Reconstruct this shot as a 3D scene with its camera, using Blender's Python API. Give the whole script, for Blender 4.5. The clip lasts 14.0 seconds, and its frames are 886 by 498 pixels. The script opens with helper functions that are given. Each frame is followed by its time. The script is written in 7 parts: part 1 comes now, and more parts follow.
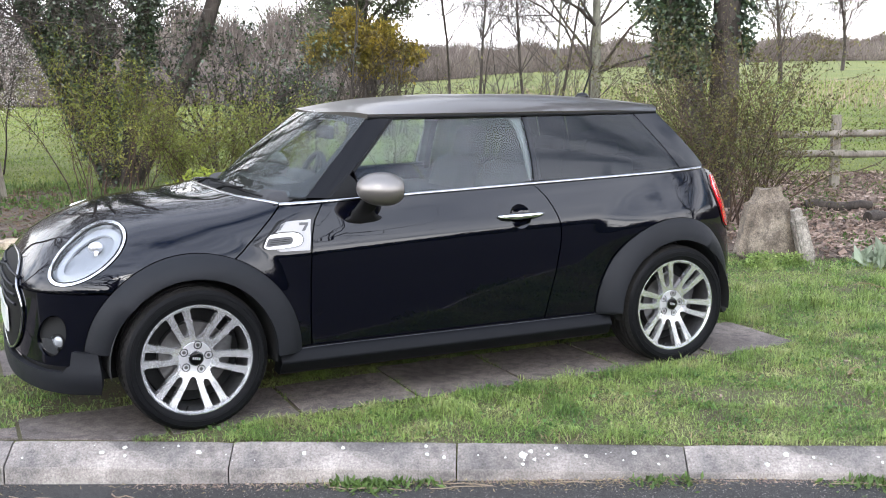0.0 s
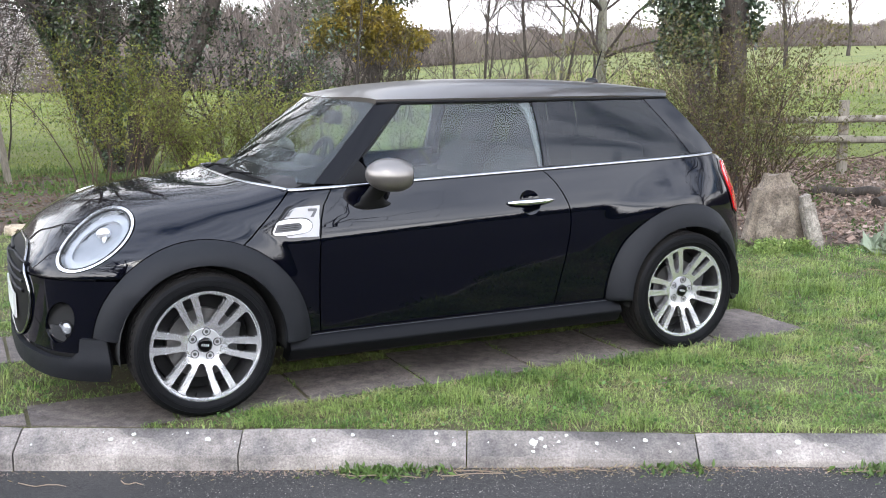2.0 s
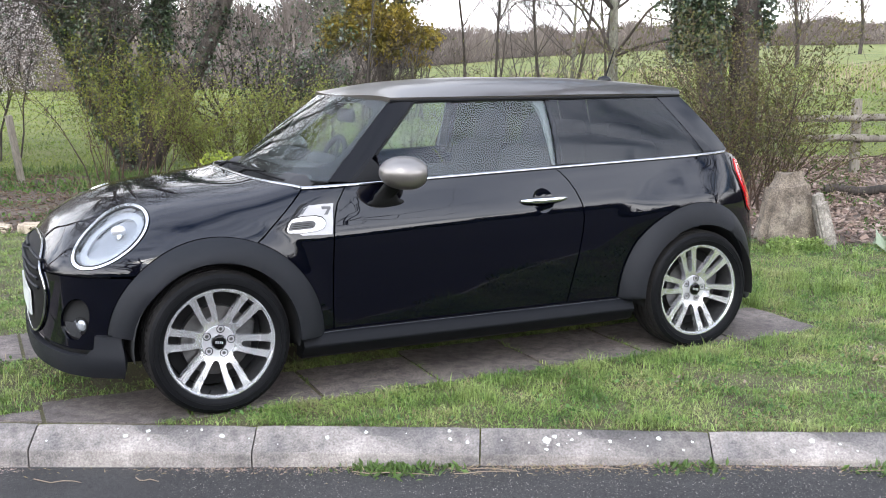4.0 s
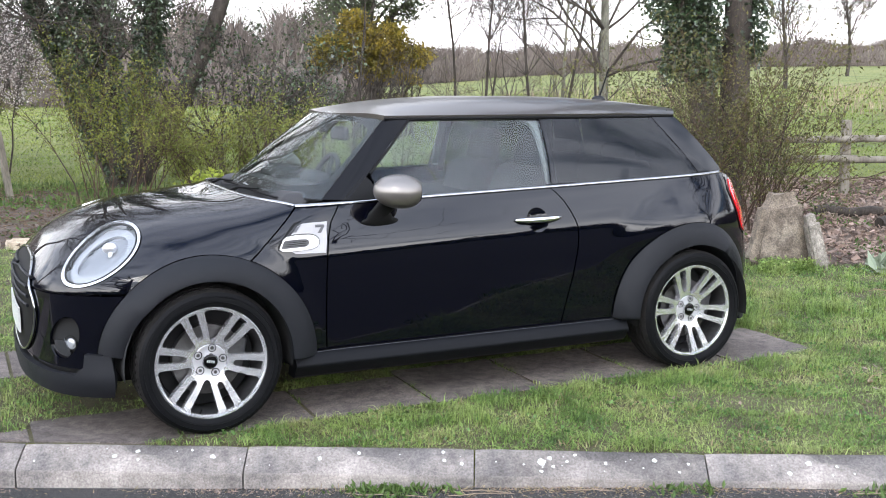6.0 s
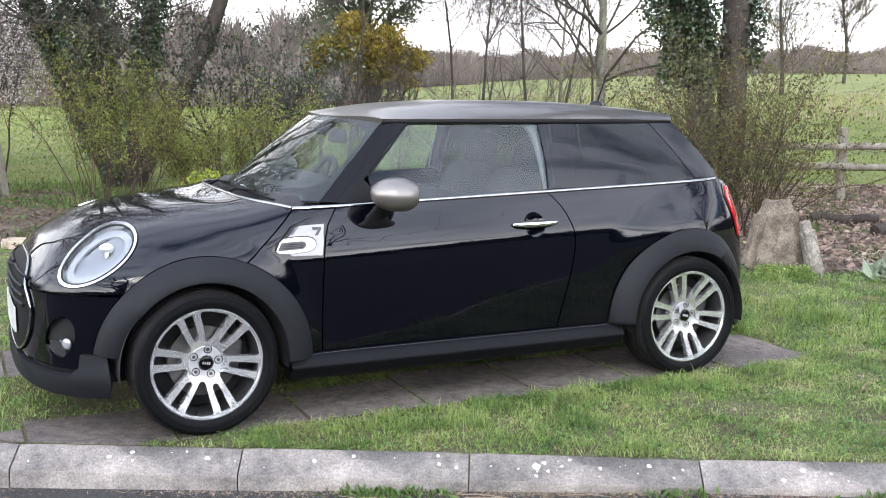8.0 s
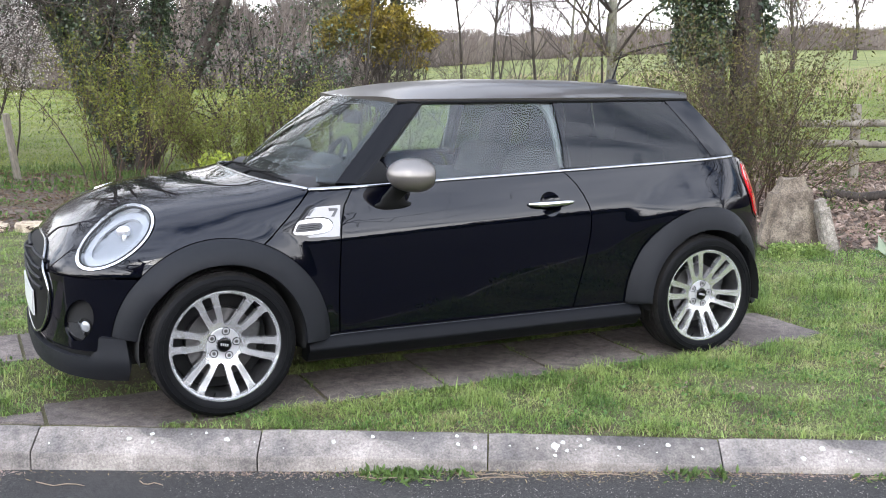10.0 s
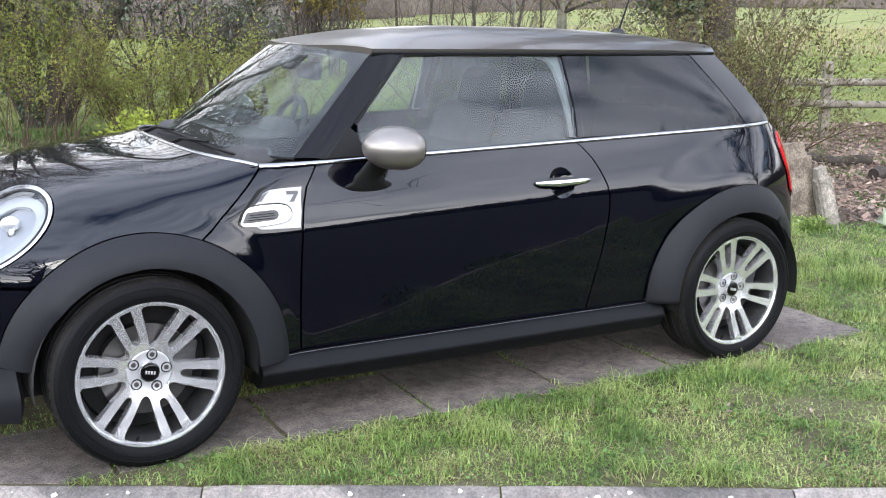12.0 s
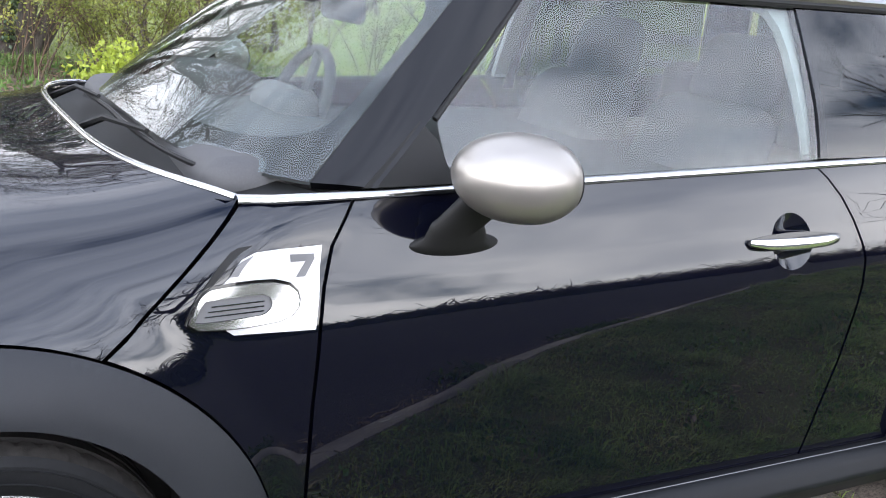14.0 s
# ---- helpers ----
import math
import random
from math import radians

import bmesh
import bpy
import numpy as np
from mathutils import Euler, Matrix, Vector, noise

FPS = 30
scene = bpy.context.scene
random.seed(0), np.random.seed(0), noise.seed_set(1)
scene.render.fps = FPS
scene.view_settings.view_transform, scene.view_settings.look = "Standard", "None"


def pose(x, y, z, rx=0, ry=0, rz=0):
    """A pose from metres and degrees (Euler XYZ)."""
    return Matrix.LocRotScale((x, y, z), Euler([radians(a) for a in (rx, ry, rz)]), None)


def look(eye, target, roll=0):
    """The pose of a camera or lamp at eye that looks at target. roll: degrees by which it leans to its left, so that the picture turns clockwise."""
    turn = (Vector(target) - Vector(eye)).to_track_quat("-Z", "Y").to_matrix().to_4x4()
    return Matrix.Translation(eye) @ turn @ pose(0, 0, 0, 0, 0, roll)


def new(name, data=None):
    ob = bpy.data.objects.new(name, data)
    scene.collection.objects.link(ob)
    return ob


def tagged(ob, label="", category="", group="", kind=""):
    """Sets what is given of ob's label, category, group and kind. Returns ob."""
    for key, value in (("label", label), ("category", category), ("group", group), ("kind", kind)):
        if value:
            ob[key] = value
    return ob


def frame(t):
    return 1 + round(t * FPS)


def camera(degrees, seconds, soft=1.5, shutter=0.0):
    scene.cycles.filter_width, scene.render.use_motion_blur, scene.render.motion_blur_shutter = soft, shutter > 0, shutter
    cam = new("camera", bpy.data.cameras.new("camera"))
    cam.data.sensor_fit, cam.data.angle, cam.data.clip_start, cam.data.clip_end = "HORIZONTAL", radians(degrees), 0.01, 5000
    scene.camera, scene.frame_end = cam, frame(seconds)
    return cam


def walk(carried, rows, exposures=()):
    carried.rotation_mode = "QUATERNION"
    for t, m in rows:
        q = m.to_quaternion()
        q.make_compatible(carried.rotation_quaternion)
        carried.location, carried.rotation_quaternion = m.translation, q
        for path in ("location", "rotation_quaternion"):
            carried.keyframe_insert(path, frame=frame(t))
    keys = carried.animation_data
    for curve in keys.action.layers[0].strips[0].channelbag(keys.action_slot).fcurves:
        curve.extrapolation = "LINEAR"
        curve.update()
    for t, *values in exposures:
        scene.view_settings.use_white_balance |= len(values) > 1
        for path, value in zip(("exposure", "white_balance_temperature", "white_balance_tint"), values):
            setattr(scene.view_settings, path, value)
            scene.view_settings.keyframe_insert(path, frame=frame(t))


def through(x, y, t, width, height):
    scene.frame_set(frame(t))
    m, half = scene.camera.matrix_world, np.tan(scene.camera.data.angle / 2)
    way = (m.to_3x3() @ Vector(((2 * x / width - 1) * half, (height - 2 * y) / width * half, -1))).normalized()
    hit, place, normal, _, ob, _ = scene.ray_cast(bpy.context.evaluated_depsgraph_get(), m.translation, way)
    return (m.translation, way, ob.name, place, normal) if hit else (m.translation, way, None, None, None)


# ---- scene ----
cam = camera(46.0, 14.0, soft=1.0)
PATH = [
    (0, (-0.895, -5.147, 1.466), (-0.048, -3.363, 1.15), -0.2),
    (0.5, (-0.904, -5.143, 1.469), (-0.06, -3.359, 1.144), -0.2),
    (1, (-0.915, -5.128, 1.464), (-0.073, -3.344, 1.134), -0.2),
    (1.5, (-0.912, -5.114, 1.463), (-0.071, -3.331, 1.125), -0.2),
    (2, (-0.907, -5.11, 1.464), (-0.068, -3.327, 1.121), -0.2),
    (2.5, (-0.914, -5.11, 1.466), (-0.081, -3.325, 1.12), -0.2),
    (3, (-0.92, -5.115, 1.461), (-0.096, -3.326, 1.113), -0.3),
    (5.5, (-0.928, -5.078, 1.463), (-0.097, -3.288, 1.137), -0.0),
    (6, (-0.932, -5.068, 1.46), (-0.088, -3.281, 1.149), 0.2),
    (6.5, (-0.929, -5.067, 1.462), (-0.077, -3.283, 1.162), 0.4),
    (7, (-0.931, -5.058, 1.462), (-0.075, -3.275, 1.165), 0.6),
    (7.5, (-0.932, -5.064, 1.458), (-0.078, -3.281, 1.16), 0.7),
    (8, (-0.938, -5.068, 1.463), (-0.086, -3.284, 1.158), 0.8),
    (10.5, (-0.967, -5.024, 1.458), (-0.132, -3.243, 1.096), 0.3),
    (11, (-0.954, -4.841, 1.453), (-0.089, -3.08, 1.066), 0.4),
    (11.5, (-0.836, -4.466, 1.447), (0.067, -2.728, 1.042), 0.6),
    (12, (-0.728, -4.019, 1.414), (0.224, -2.312, 0.99), 1.0),
    (12.5, (-0.592, -3.533, 1.429), (0.415, -1.868, 0.97), 1.8),
    (13, (-0.411, -3.082, 1.429), (0.628, -1.44, 0.954), 2.2),
    (13.5, (-0.287, -2.647, 1.37), (0.755, -1.015, 0.871), 3.0),
    (14, (-0.088, -2.297, 1.328), (0.851, -0.612, 0.802), 4.7),
]
EXPOSURES = [(0.0, 0.91), (10.5, 0.91), (12.0, 1.10), (13.0, 1.34), (14.0, 1.62)]
walk(cam, [(t, look(eye, target, roll)) for t, eye, target, roll in PATH], EXPOSURES)

# ---------------------------------------------------------------- light
def nd(tree, kind, **kw):
    n = tree.nodes.new(kind)
    for k, v in kw.items():
        n.inputs[k].default_value = v
    return n


SUN_ELEV, SUN_AZ = 38.0, 215.0     # azimuth of the sun, degrees clockwise from +y
world = bpy.data.worlds.new("overcast_sky")
scene.world = world
world.use_nodes = True
wt = world.node_tree
wt.nodes.clear()
w_out = wt.nodes.new("ShaderNodeOutputWorld")
w_bg = nd(wt, "ShaderNodeBackground", Strength=0.16)
w_sky = wt.nodes.new("ShaderNodeTexSky")
w_sky.sky_type = "NISHITA"
w_sky.sun_disc = False
w_sky.sun_elevation = radians(SUN_ELEV)
w_sky.sun_rotation = radians(SUN_AZ)
w_co = wt.nodes.new("ShaderNodeTexCoord")
w_map = wt.nodes.new("ShaderNodeMapping")
w_map.inputs["Scale"].default_value = (1.0, 1.0, 2.0)
w_noise = nd(wt, "ShaderNodeTexNoise", Scale=2.6, Detail=7.0, Roughness=0.55)
w_ramp = wt.nodes.new("ShaderNodeValToRGB")
w_ramp.color_ramp.elements[0].position = 0.33
w_ramp.color_ramp.elements[1].position = 0.47
w_shade = nd(wt, "ShaderNodeTexNoise", Scale=4.5, Detail=6.0, Roughness=0.6)
w_cloud = wt.nodes.new("ShaderNodeValToRGB")
w_cloud.color_ramp.elements[0].position = 0.32
w_cloud.color_ramp.elements[0].color = (5.6, 5.9, 6.6, 1)
w_cloud.color_ramp.elements[1].position = 0.66
w_cloud.color_ramp.elements[1].color = (9.3, 9.4, 9.8, 1)
w_mix = wt.nodes.new("ShaderNodeMix")
w_mix.data_type = "RGBA"
wl = wt.links.new
wl(w_co.outputs["Generated"], w_map.inputs["Vector"])
wl(w_map.outputs["Vector"], w_noise.inputs["Vector"])
wl(w_map.outputs["Vector"], w_shade.inputs["Vector"])
wl(w_noise.outputs["Fac"], w_ramp.inputs["Fac"])
wl(w_shade.outputs["Fac"], w_cloud.inputs["Fac"])
wl(w_ramp.outputs["Color"], w_mix.inputs["Factor"])
wl(w_sky.outputs["Color"], w_mix.inputs["A"])
# clouds are brightest low down, greyer overhead
w_sep = wt.nodes.new("ShaderNodeSeparateXYZ")
w_low = wt.nodes.new("ShaderNodeValToRGB")
w_low.color_ramp.interpolation = "EASE"
w_low.color_ramp.elements[0].position = 0.03
w_low.color_ramp.elements[0].color = (2.7, 2.62, 2.52, 1)
w_low.color_ramp.elements[1].position = 0.90
w_low.color_ramp.elements[1].color = (1.02, 1.10, 1.28, 1)
w_mid = w_low.color_ramp.elements.new(0.50)
w_mid.color = (1.36, 1.42, 1.56, 1)
w_mul = wt.nodes.new("ShaderNodeMix")
w_mul.data_type, w_mul.blend_type = "RGBA", "MULTIPLY"
w_mul.inputs["Factor"].default_value = 1.0
wl(w_co.outputs["Generated"], w_sep.inputs["Vector"])
wl(w_sep.outputs["Z"], w_low.inputs["Fac"])
wl(w_cloud.outputs["Color"], w_mul.inputs["A"])
wl(w_low.outputs["Color"], w_mul.inputs["B"])
# and brighter towards the hidden sun than opposite it
w_dot = wt.nodes.new("ShaderNodeVectorMath")
w_dot.operation = "DOT_PRODUCT"
w_dot.inputs[1].default_value = (math.sin(radians(SUN_AZ)), math.cos(radians(SUN_AZ)), 0.0)
w_side = nd(wt, "ShaderNodeMapRange")
w_side.inputs["From Min"].default_value, w_side.inputs["From Max"].default_value = -0.9, 0.9
w_side.inputs["To Min"].default_value, w_side.inputs["To Max"].default_value = 0.50, 1.62
w_sun = wt.nodes.new("ShaderNodeMix")
w_sun.data_type, w_sun.blend_type = "RGBA", "MULTIPLY"
w_sun.inputs["Factor"].default_value = 1.0
wl(w_co.outputs["Generated"], w_dot.inputs[0])
wl(w_dot.outputs["Value"], w_side.inputs["Value"])
wl(w_mul.outputs["Result"], w_sun.inputs["A"])
wl(w_side.outputs["Result"], w_sun.inputs["B"])
wl(w_sun.outputs["Result"], w_mix.inputs["B"])
wl(w_mix.outputs["Result"], w_bg.inputs["Color"])
wl(w_bg.outputs["Background"], w_out.inputs["Surface"])

sun = new("sun", bpy.data.lights.new("sun", "SUN"))
sun.data.energy = 0.55
sun.data.angle = radians(14)
sun.data.color = (1.0, 0.965, 0.92)
sun_to = Vector((math.sin(radians(SUN_AZ)) * math.cos(radians(SUN_ELEV)), math.cos(radians(SUN_AZ)) * math.cos(radians(SUN_ELEV)), math.sin(radians(SUN_ELEV))))
sun.matrix_world = look(sun_to * 30, (0, 0, 0))

# ---------------------------------------------------------------- materials
def material(name, base=(0.5, 0.5, 0.5), rough=0.5, metal=0.0, spec=0.5, coat=0.0, coat_rough=0.03, colours=None, scale=8.0, detail=5.0,
             fine=None, bump=0.0, bump_scale=40.0, rough_var=0.0, random_tint=0.0, island=False, trans=0.0, coords="Object", stretch=None, span=(0.3, 0.4), stains=None):
    """A principled material: colours mixed by a coarse noise, a fine grain, bump, uneven gloss, and a tint by object or island."""
    m = bpy.data.materials.new(name)
    m.use_nodes = True
    t = m.node_tree
    b = t.nodes["Principled BSDF"]
    ln = t.links.new
    b.inputs["Base Color"].default_value = (*base, 1)
    b.inputs["Roughness"].default_value = rough
    b.inputs["Metallic"].default_value = metal
    b.inputs["Specular IOR Level"].default_value = spec
    b.inputs["Coat Weight"].default_value = coat
    b.inputs["Coat Roughness"].default_value = coat_rough
    b.inputs["Transmission Weight"].default_value = trans
    co = t.nodes.new("ShaderNodeTexCoord")
    vec = co.outputs[coords]
    if stretch:
        mp = t.nodes.new("ShaderNodeMapping")
        mp.inputs["Scale"].default_value = stretch
        ln(vec, mp.inputs["Vector"])
        vec = mp.outputs["Vector"]
    colour = None
    if colours:
        n = nd(t, "ShaderNodeTexNoise", Scale=scale, Detail=detail, Roughness=0.6)
        ln(vec, n.inputs["Vector"])
        r = t.nodes.new("ShaderNodeValToRGB")
        els = r.color_ramp.elements
        while len(els) < len(colours):
            els.new(0.5)
        for i, c in enumerate(colours):
            els[i].position = span[0] + span[1] * i / max(1, len(colours) - 1)
            els[i].color = (*c, 1)
        ln(n.outputs["Fac"], r.inputs["Fac"])
        colour = r.outputs["Color"]
    if fine:
        n2 = nd(t, "ShaderNodeTexNoise", Scale=fine[0], Detail=3.0, Roughness=0.7)
        ln(vec, n2.inputs["Vector"])
        r2 = nd(t, "ShaderNodeMapRange")
        r2.inputs["From Min"].default_value = 0.3
        r2.inputs["From Max"].default_value = 0.7
        r2.inputs["To Min"].default_value = 1 - fine[1]
        r2.inputs["To Max"].default_value = 1 + fine[1]
        ln(n2.outputs["Fac"], r2.inputs["Value"])
        mx = t.nodes.new("ShaderNodeMix")
        mx.data_type, mx.blend_type = "RGBA", "MULTIPLY"
        mx.inputs["Factor"].default_value = 1.0
        if colour is None:
            mx.inputs["A"].default_value = (*base, 1)
        else:
            ln(colour, mx.inputs["A"])
        ln(r2.outputs["Result"], mx.inputs["B"])
        colour = mx.outputs["Result"]
    if stains:
        n5 = nd(t, "ShaderNodeTexNoise", Scale=stains[1], Detail=8.0, Roughness=0.75)
        ln(vec, n5.inputs["Vector"])
        r5 = t.nodes.new("ShaderNodeValToRGB")
        r5.color_ramp.elements[0].position = 0.40
        r5.color_ramp.elements[0].color = (1 - 0.6 * stains[0],) * 3 + (1,)
        r5.color_ramp.elements[1].position = 0.56
        r5.color_ramp.elements[1].color = (1.12, 1.12, 1.12, 1)
        ln(n5.outputs["Fac"], r5.inputs["Fac"])
        mx = t.nodes.new("ShaderNodeMix")
        mx.data_type, mx.blend_type = "RGBA", "MULTIPLY"
        mx.inputs["Factor"].default_value = 1.0
        ln(colour, mx.inputs["A"])
        ln(r5.outputs["Color"], mx.inputs["B"])
        colour = mx.outputs["Result"]
    if random_tint:
        if island:
            src = t.nodes.new("ShaderNodeNewGeometry").outputs["Random Per Island"]
        else:
            src = t.nodes.new("ShaderNodeObjectInfo").outputs["Random"]
        r3 = nd(t, "ShaderNodeMapRange")
        r3.inputs["To Min"].default_value = 1 - random_tint
        r3.inputs["To Max"].default_value = 1 + random_tint
        ln(src, r3.inputs["Value"])
        mx = t.nodes.new("ShaderNodeMix")
        mx.data_type, mx.blend_type = "RGBA", "MULTIPLY"
        mx.inputs["Factor"].default_value = 1.0
        if colour is None:
            mx.inputs["A"].default_value = (*base, 1)
        else:
            ln(colour, mx.inputs["A"])
        ln(r3.outputs["Result"], mx.inputs["B"])
        colour = mx.outputs["Result"]
    if colour is not None:
        ln(colour, b.inputs["Base Color"])
    if bump:
        n3 = nd(t, "ShaderNodeTexNoise", Scale=bump_scale, Detail=6.0, Roughness=0.65)
        ln(vec, n3.inputs["Vector"])
        bp = nd(t, "ShaderNodeBump", Strength=1.0, Distance=bump)
        ln(n3.outputs["Fac"], bp.inputs["Height"])
        ln(bp.outputs["Normal"], b.inputs["Normal"])
    if rough_var:
        n4 = nd(t, "ShaderNodeTexNoise", Scale=scale * 1.7, Detail=5.0)
        ln(vec, n4.inputs["Vector"])
        r4 = nd(t, "ShaderNodeMapRange")
        r4.inputs["To Min"].default_value = max(0.0, rough - rough_var)
        r4.inputs["To Max"].default_value = min(1.0, rough + rough_var)
        ln(n4.outputs["Fac"], r4.inputs["Value"])
        ln(r4.outputs["Result"], b.inputs["Roughness"])
    return m


def glass_material(name, tint, gloss=1.0, ior=1.75):
    """A thin tinted pane: see-through, with a mirror gloss that grows at grazing angles."""
    m = bpy.data.materials.new(name)
    m.use_nodes = True
    t = m.node_tree
    t.nodes.clear()
    out = t.nodes.new("ShaderNodeOutputMaterial")
    tr = t.nodes.new("ShaderNodeBsdfTransparent")
    tr.inputs["Color"].default_value = (*tint, 1)
    gl = t.nodes.new("ShaderNodeBsdfGlossy")
    gl.inputs["Roughness"].default_value = 0.0
    gl.inputs["Color"].default_value = (gloss, gloss, gloss, 1)
    lw = nd(t, "ShaderNodeLayerWeight", Blend=0.5)
    pw = t.nodes.new("ShaderNodeMath")
    pw.operation = "POWER"
    pw.inputs[1].default_value = 5.0
    fr = t.nodes.new("ShaderNodeMath")
    fr.operation = "MULTIPLY_ADD"
    face = ((ior - 1) / (ior + 1)) ** 2
    fr.inputs[1].default_value, fr.inputs[2].default_value = 1 - face, face
    t.links.new(lw.outputs["Facing"], pw.inputs[0])
    t.links.new(pw.outputs["Value"], fr.inputs[0])
    mx = t.nodes.new("ShaderNodeMixShader")
    t.links.new(fr.outputs["Value"], mx.inputs["Fac"])
    t.links.new(tr.outputs["BSDF"], mx.inputs[1])
    t.links.new(gl.outputs["BSDF"], mx.inputs[2])
    t.links.new(mx.outputs["Shader"], out.inputs["Surface"])
    return m


PAINT = material("black_car_paint", (0.0004, 0.0006, 0.0026), rough=0.4, spec=0.01, coat=0.88, coat_rough=0.012, fine=(900, 0.25), rough_var=0.06, scale=30)
PAINT.node_tree.nodes["Principled BSDF"].inputs["Coat IOR"].default_value = 1.48
ROOF_SILVER = material("grey_metallic_paint", (0.072, 0.064, 0.058), rough=0.40, metal=0.6, coat=0.42, coat_rough=0.03, fine=(1200, 0.12))
CAP_SILVER = material("grey_metallic_cap", (0.19, 0.175, 0.16), rough=0.36, metal=0.75, coat=0.4, coat_rough=0.05, fine=(1200, 0.12))
GLOSS_BLACK = material("gloss_black_trim", (0.0012, 0.0012, 0.0016), rough=0.3, spec=0.05, coat=0.6, coat_rough=0.02)
CLAD = material("grey_black_plastic", (0.0088, 0.0096, 0.0116), rough=0.55, spec=0.17, fine=(700, 0.25), bump=0.0004, bump_scale=900, rough_var=0.08)
RUBBER = material("tyre_rubber", (0.0028, 0.003, 0.0036), rough=0.6, spec=0.13, fine=(120, 0.35), rough_var=0.12, scale=14, bump=0.0004, bump_scale=220)
TREAD = material("dusty_tread", (0.013, 0.012, 0.0115), rough=0.75, spec=0.2, fine=(60, 0.5), scale=14, bump=0.0006, bump_scale=150)
PILLAR_BLACK = material("satin_black_pillar", (0.0016, 0.0016, 0.0024), rough=0.32, spec=0.04, coat=0.24, coat_rough=0.05)
SILL_BLACK = material("black_sill_plastic", (0.0042, 0.0046, 0.0058), rough=0.5, spec=0.11, fine=(700, 0.2))
SEAL = material("black_rubber_seal", (0.0028, 0.0028, 0.003), rough=0.62, spec=0.2)
LAMP_SILVER = material("lamp_reflector", (0.20, 0.203, 0.206), rough=0.3, metal=0.5, fine=(90, 0.2))
ALLOY = material("silver_alloy", (0.70, 0.70, 0.71), rough=0.25, metal=0.82, coat=0.5, coat_rough=0.08, fine=(500, 0.06))
HUB_GREY = material("grey_hub_metal", (0.55, 0.55, 0.555), rough=0.36, metal=0.6, fine=(300, 0.1))
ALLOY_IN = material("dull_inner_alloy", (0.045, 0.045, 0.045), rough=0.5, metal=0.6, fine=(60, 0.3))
STEEL = material("brake_steel", (0.10, 0.097, 0.095), rough=0.42, metal=0.9, fine=(200, 0.2))
CHROME = material("chrome", (0.72, 0.73, 0.74), rough=0.10, metal=1.0)
SATIN_DARK = material("grey_chrome", (0.33, 0.335, 0.34), rough=0.16, metal=1.0)
SATIN = material("satin_silver", (0.7, 0.7, 0.71), rough=0.28, metal=0.8)
DARK_IN = material("dark_interior_plastic", (0.02, 0.02, 0.022), rough=0.7, fine=(300, 0.2))
TRIM_GREY = material("grey_pillar_trim", (0.15, 0.155, 0.155), rough=0.8, fine=(200, 0.08))
TRIM_IN = material("pale_headlining", (0.42, 0.43, 0.42), rough=0.9, fine=(200, 0.08))
CLOTH = material("charcoal_seat_cloth", (0.022, 0.022, 0.024), rough=0.9, fine=(60, 0.15))
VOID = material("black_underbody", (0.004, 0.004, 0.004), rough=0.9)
RED_LENS = material("red_lamp_lens", (0.5, 0.012, 0.016), rough=0.12, coat=1.0, coat_rough=0.02)
LAMP_GREY = material("fog_lamp_glass", (0.3, 0.31, 0.32), rough=0.15, metal=0.4, coat=0.8)
WHITE_LENS = material("lamp_diffuser", (0.22, 0.224, 0.23), rough=0.25, coat=0.6)
BADGE_SILVER = material("silver_badge_film", (0.27, 0.265, 0.27), rough=0.35, metal=0.3, coat=0.4, fine=(400, 0.08))
BADGE_GREY = material("grey_badge_film", (0.05, 0.05, 0.054), rough=0.4)
PLATE_WHITE = material("white_plate", (0.55, 0.56, 0.54), rough=0.35)
GLASS_CLEAR = glass_material("green_tinted_glass", (0.78, 0.87, 0.86), ior=1.56)
GLASS_SCREEN = glass_material("windscreen_glass", (0.78, 0.86, 0.84), ior=1.52)
GLASS_DARK = glass_material("privacy_glass", (0.14, 0.152, 0.172), ior=1.46)
GLASS_LAMP = glass_material("clear_lamp_cover", (0.93, 0.95, 0.97), ior=1.45)

ASPHALT = material("asphalt", rough=0.92, colours=((0.022, 0.0208, 0.0196), (0.033, 0.0312, 0.0292), (0.046, 0.0435, 0.0405)), scale=1.3, fine=(210, 1.0), bump=0.007, bump_scale=210, stains=(0.5, 60.0))
CONCRETE = material("weathered_kerb_concrete", rough=0.92, colours=((0.070, 0.065, 0.062), (0.125, 0.113, 0.105), (0.195, 0.173, 0.156), (0.265, 0.235, 0.21)), scale=2.2, detail=15.0, span=(0.37, 0.24), fine=(110, 0.35), bump=0.004, bump_scale=120, random_tint=0.2, stains=(0.5, 6.0))
FACE = material("weathered_kerb_face", rough=0.92, colours=((0.075, 0.070, 0.066), (0.135, 0.122, 0.112), (0.225, 0.20, 0.178), (0.285, 0.252, 0.224)), scale=2.1, detail=15.0, span=(0.36, 0.26), fine=(120, 0.35), bump=0.003, bump_scale=140, random_tint=0.15, stains=(0.45, 7.0))
SLAB = material("old_paving_slab", rough=0.9, colours=((0.080, 0.066, 0.058), (0.124, 0.103, 0.091), (0.18, 0.15, 0.132)), scale=2.6, detail=15.0, span=(0.32, 0.36), fine=(150, 0.6), bump=0.004, bump_scale=70, random_tint=0.2, stains=(0.6, 18.0))
LICHEN = material("pale_lichen", (0.42, 0.42, 0.38), rough=0.95, fine=(160, 0.2))
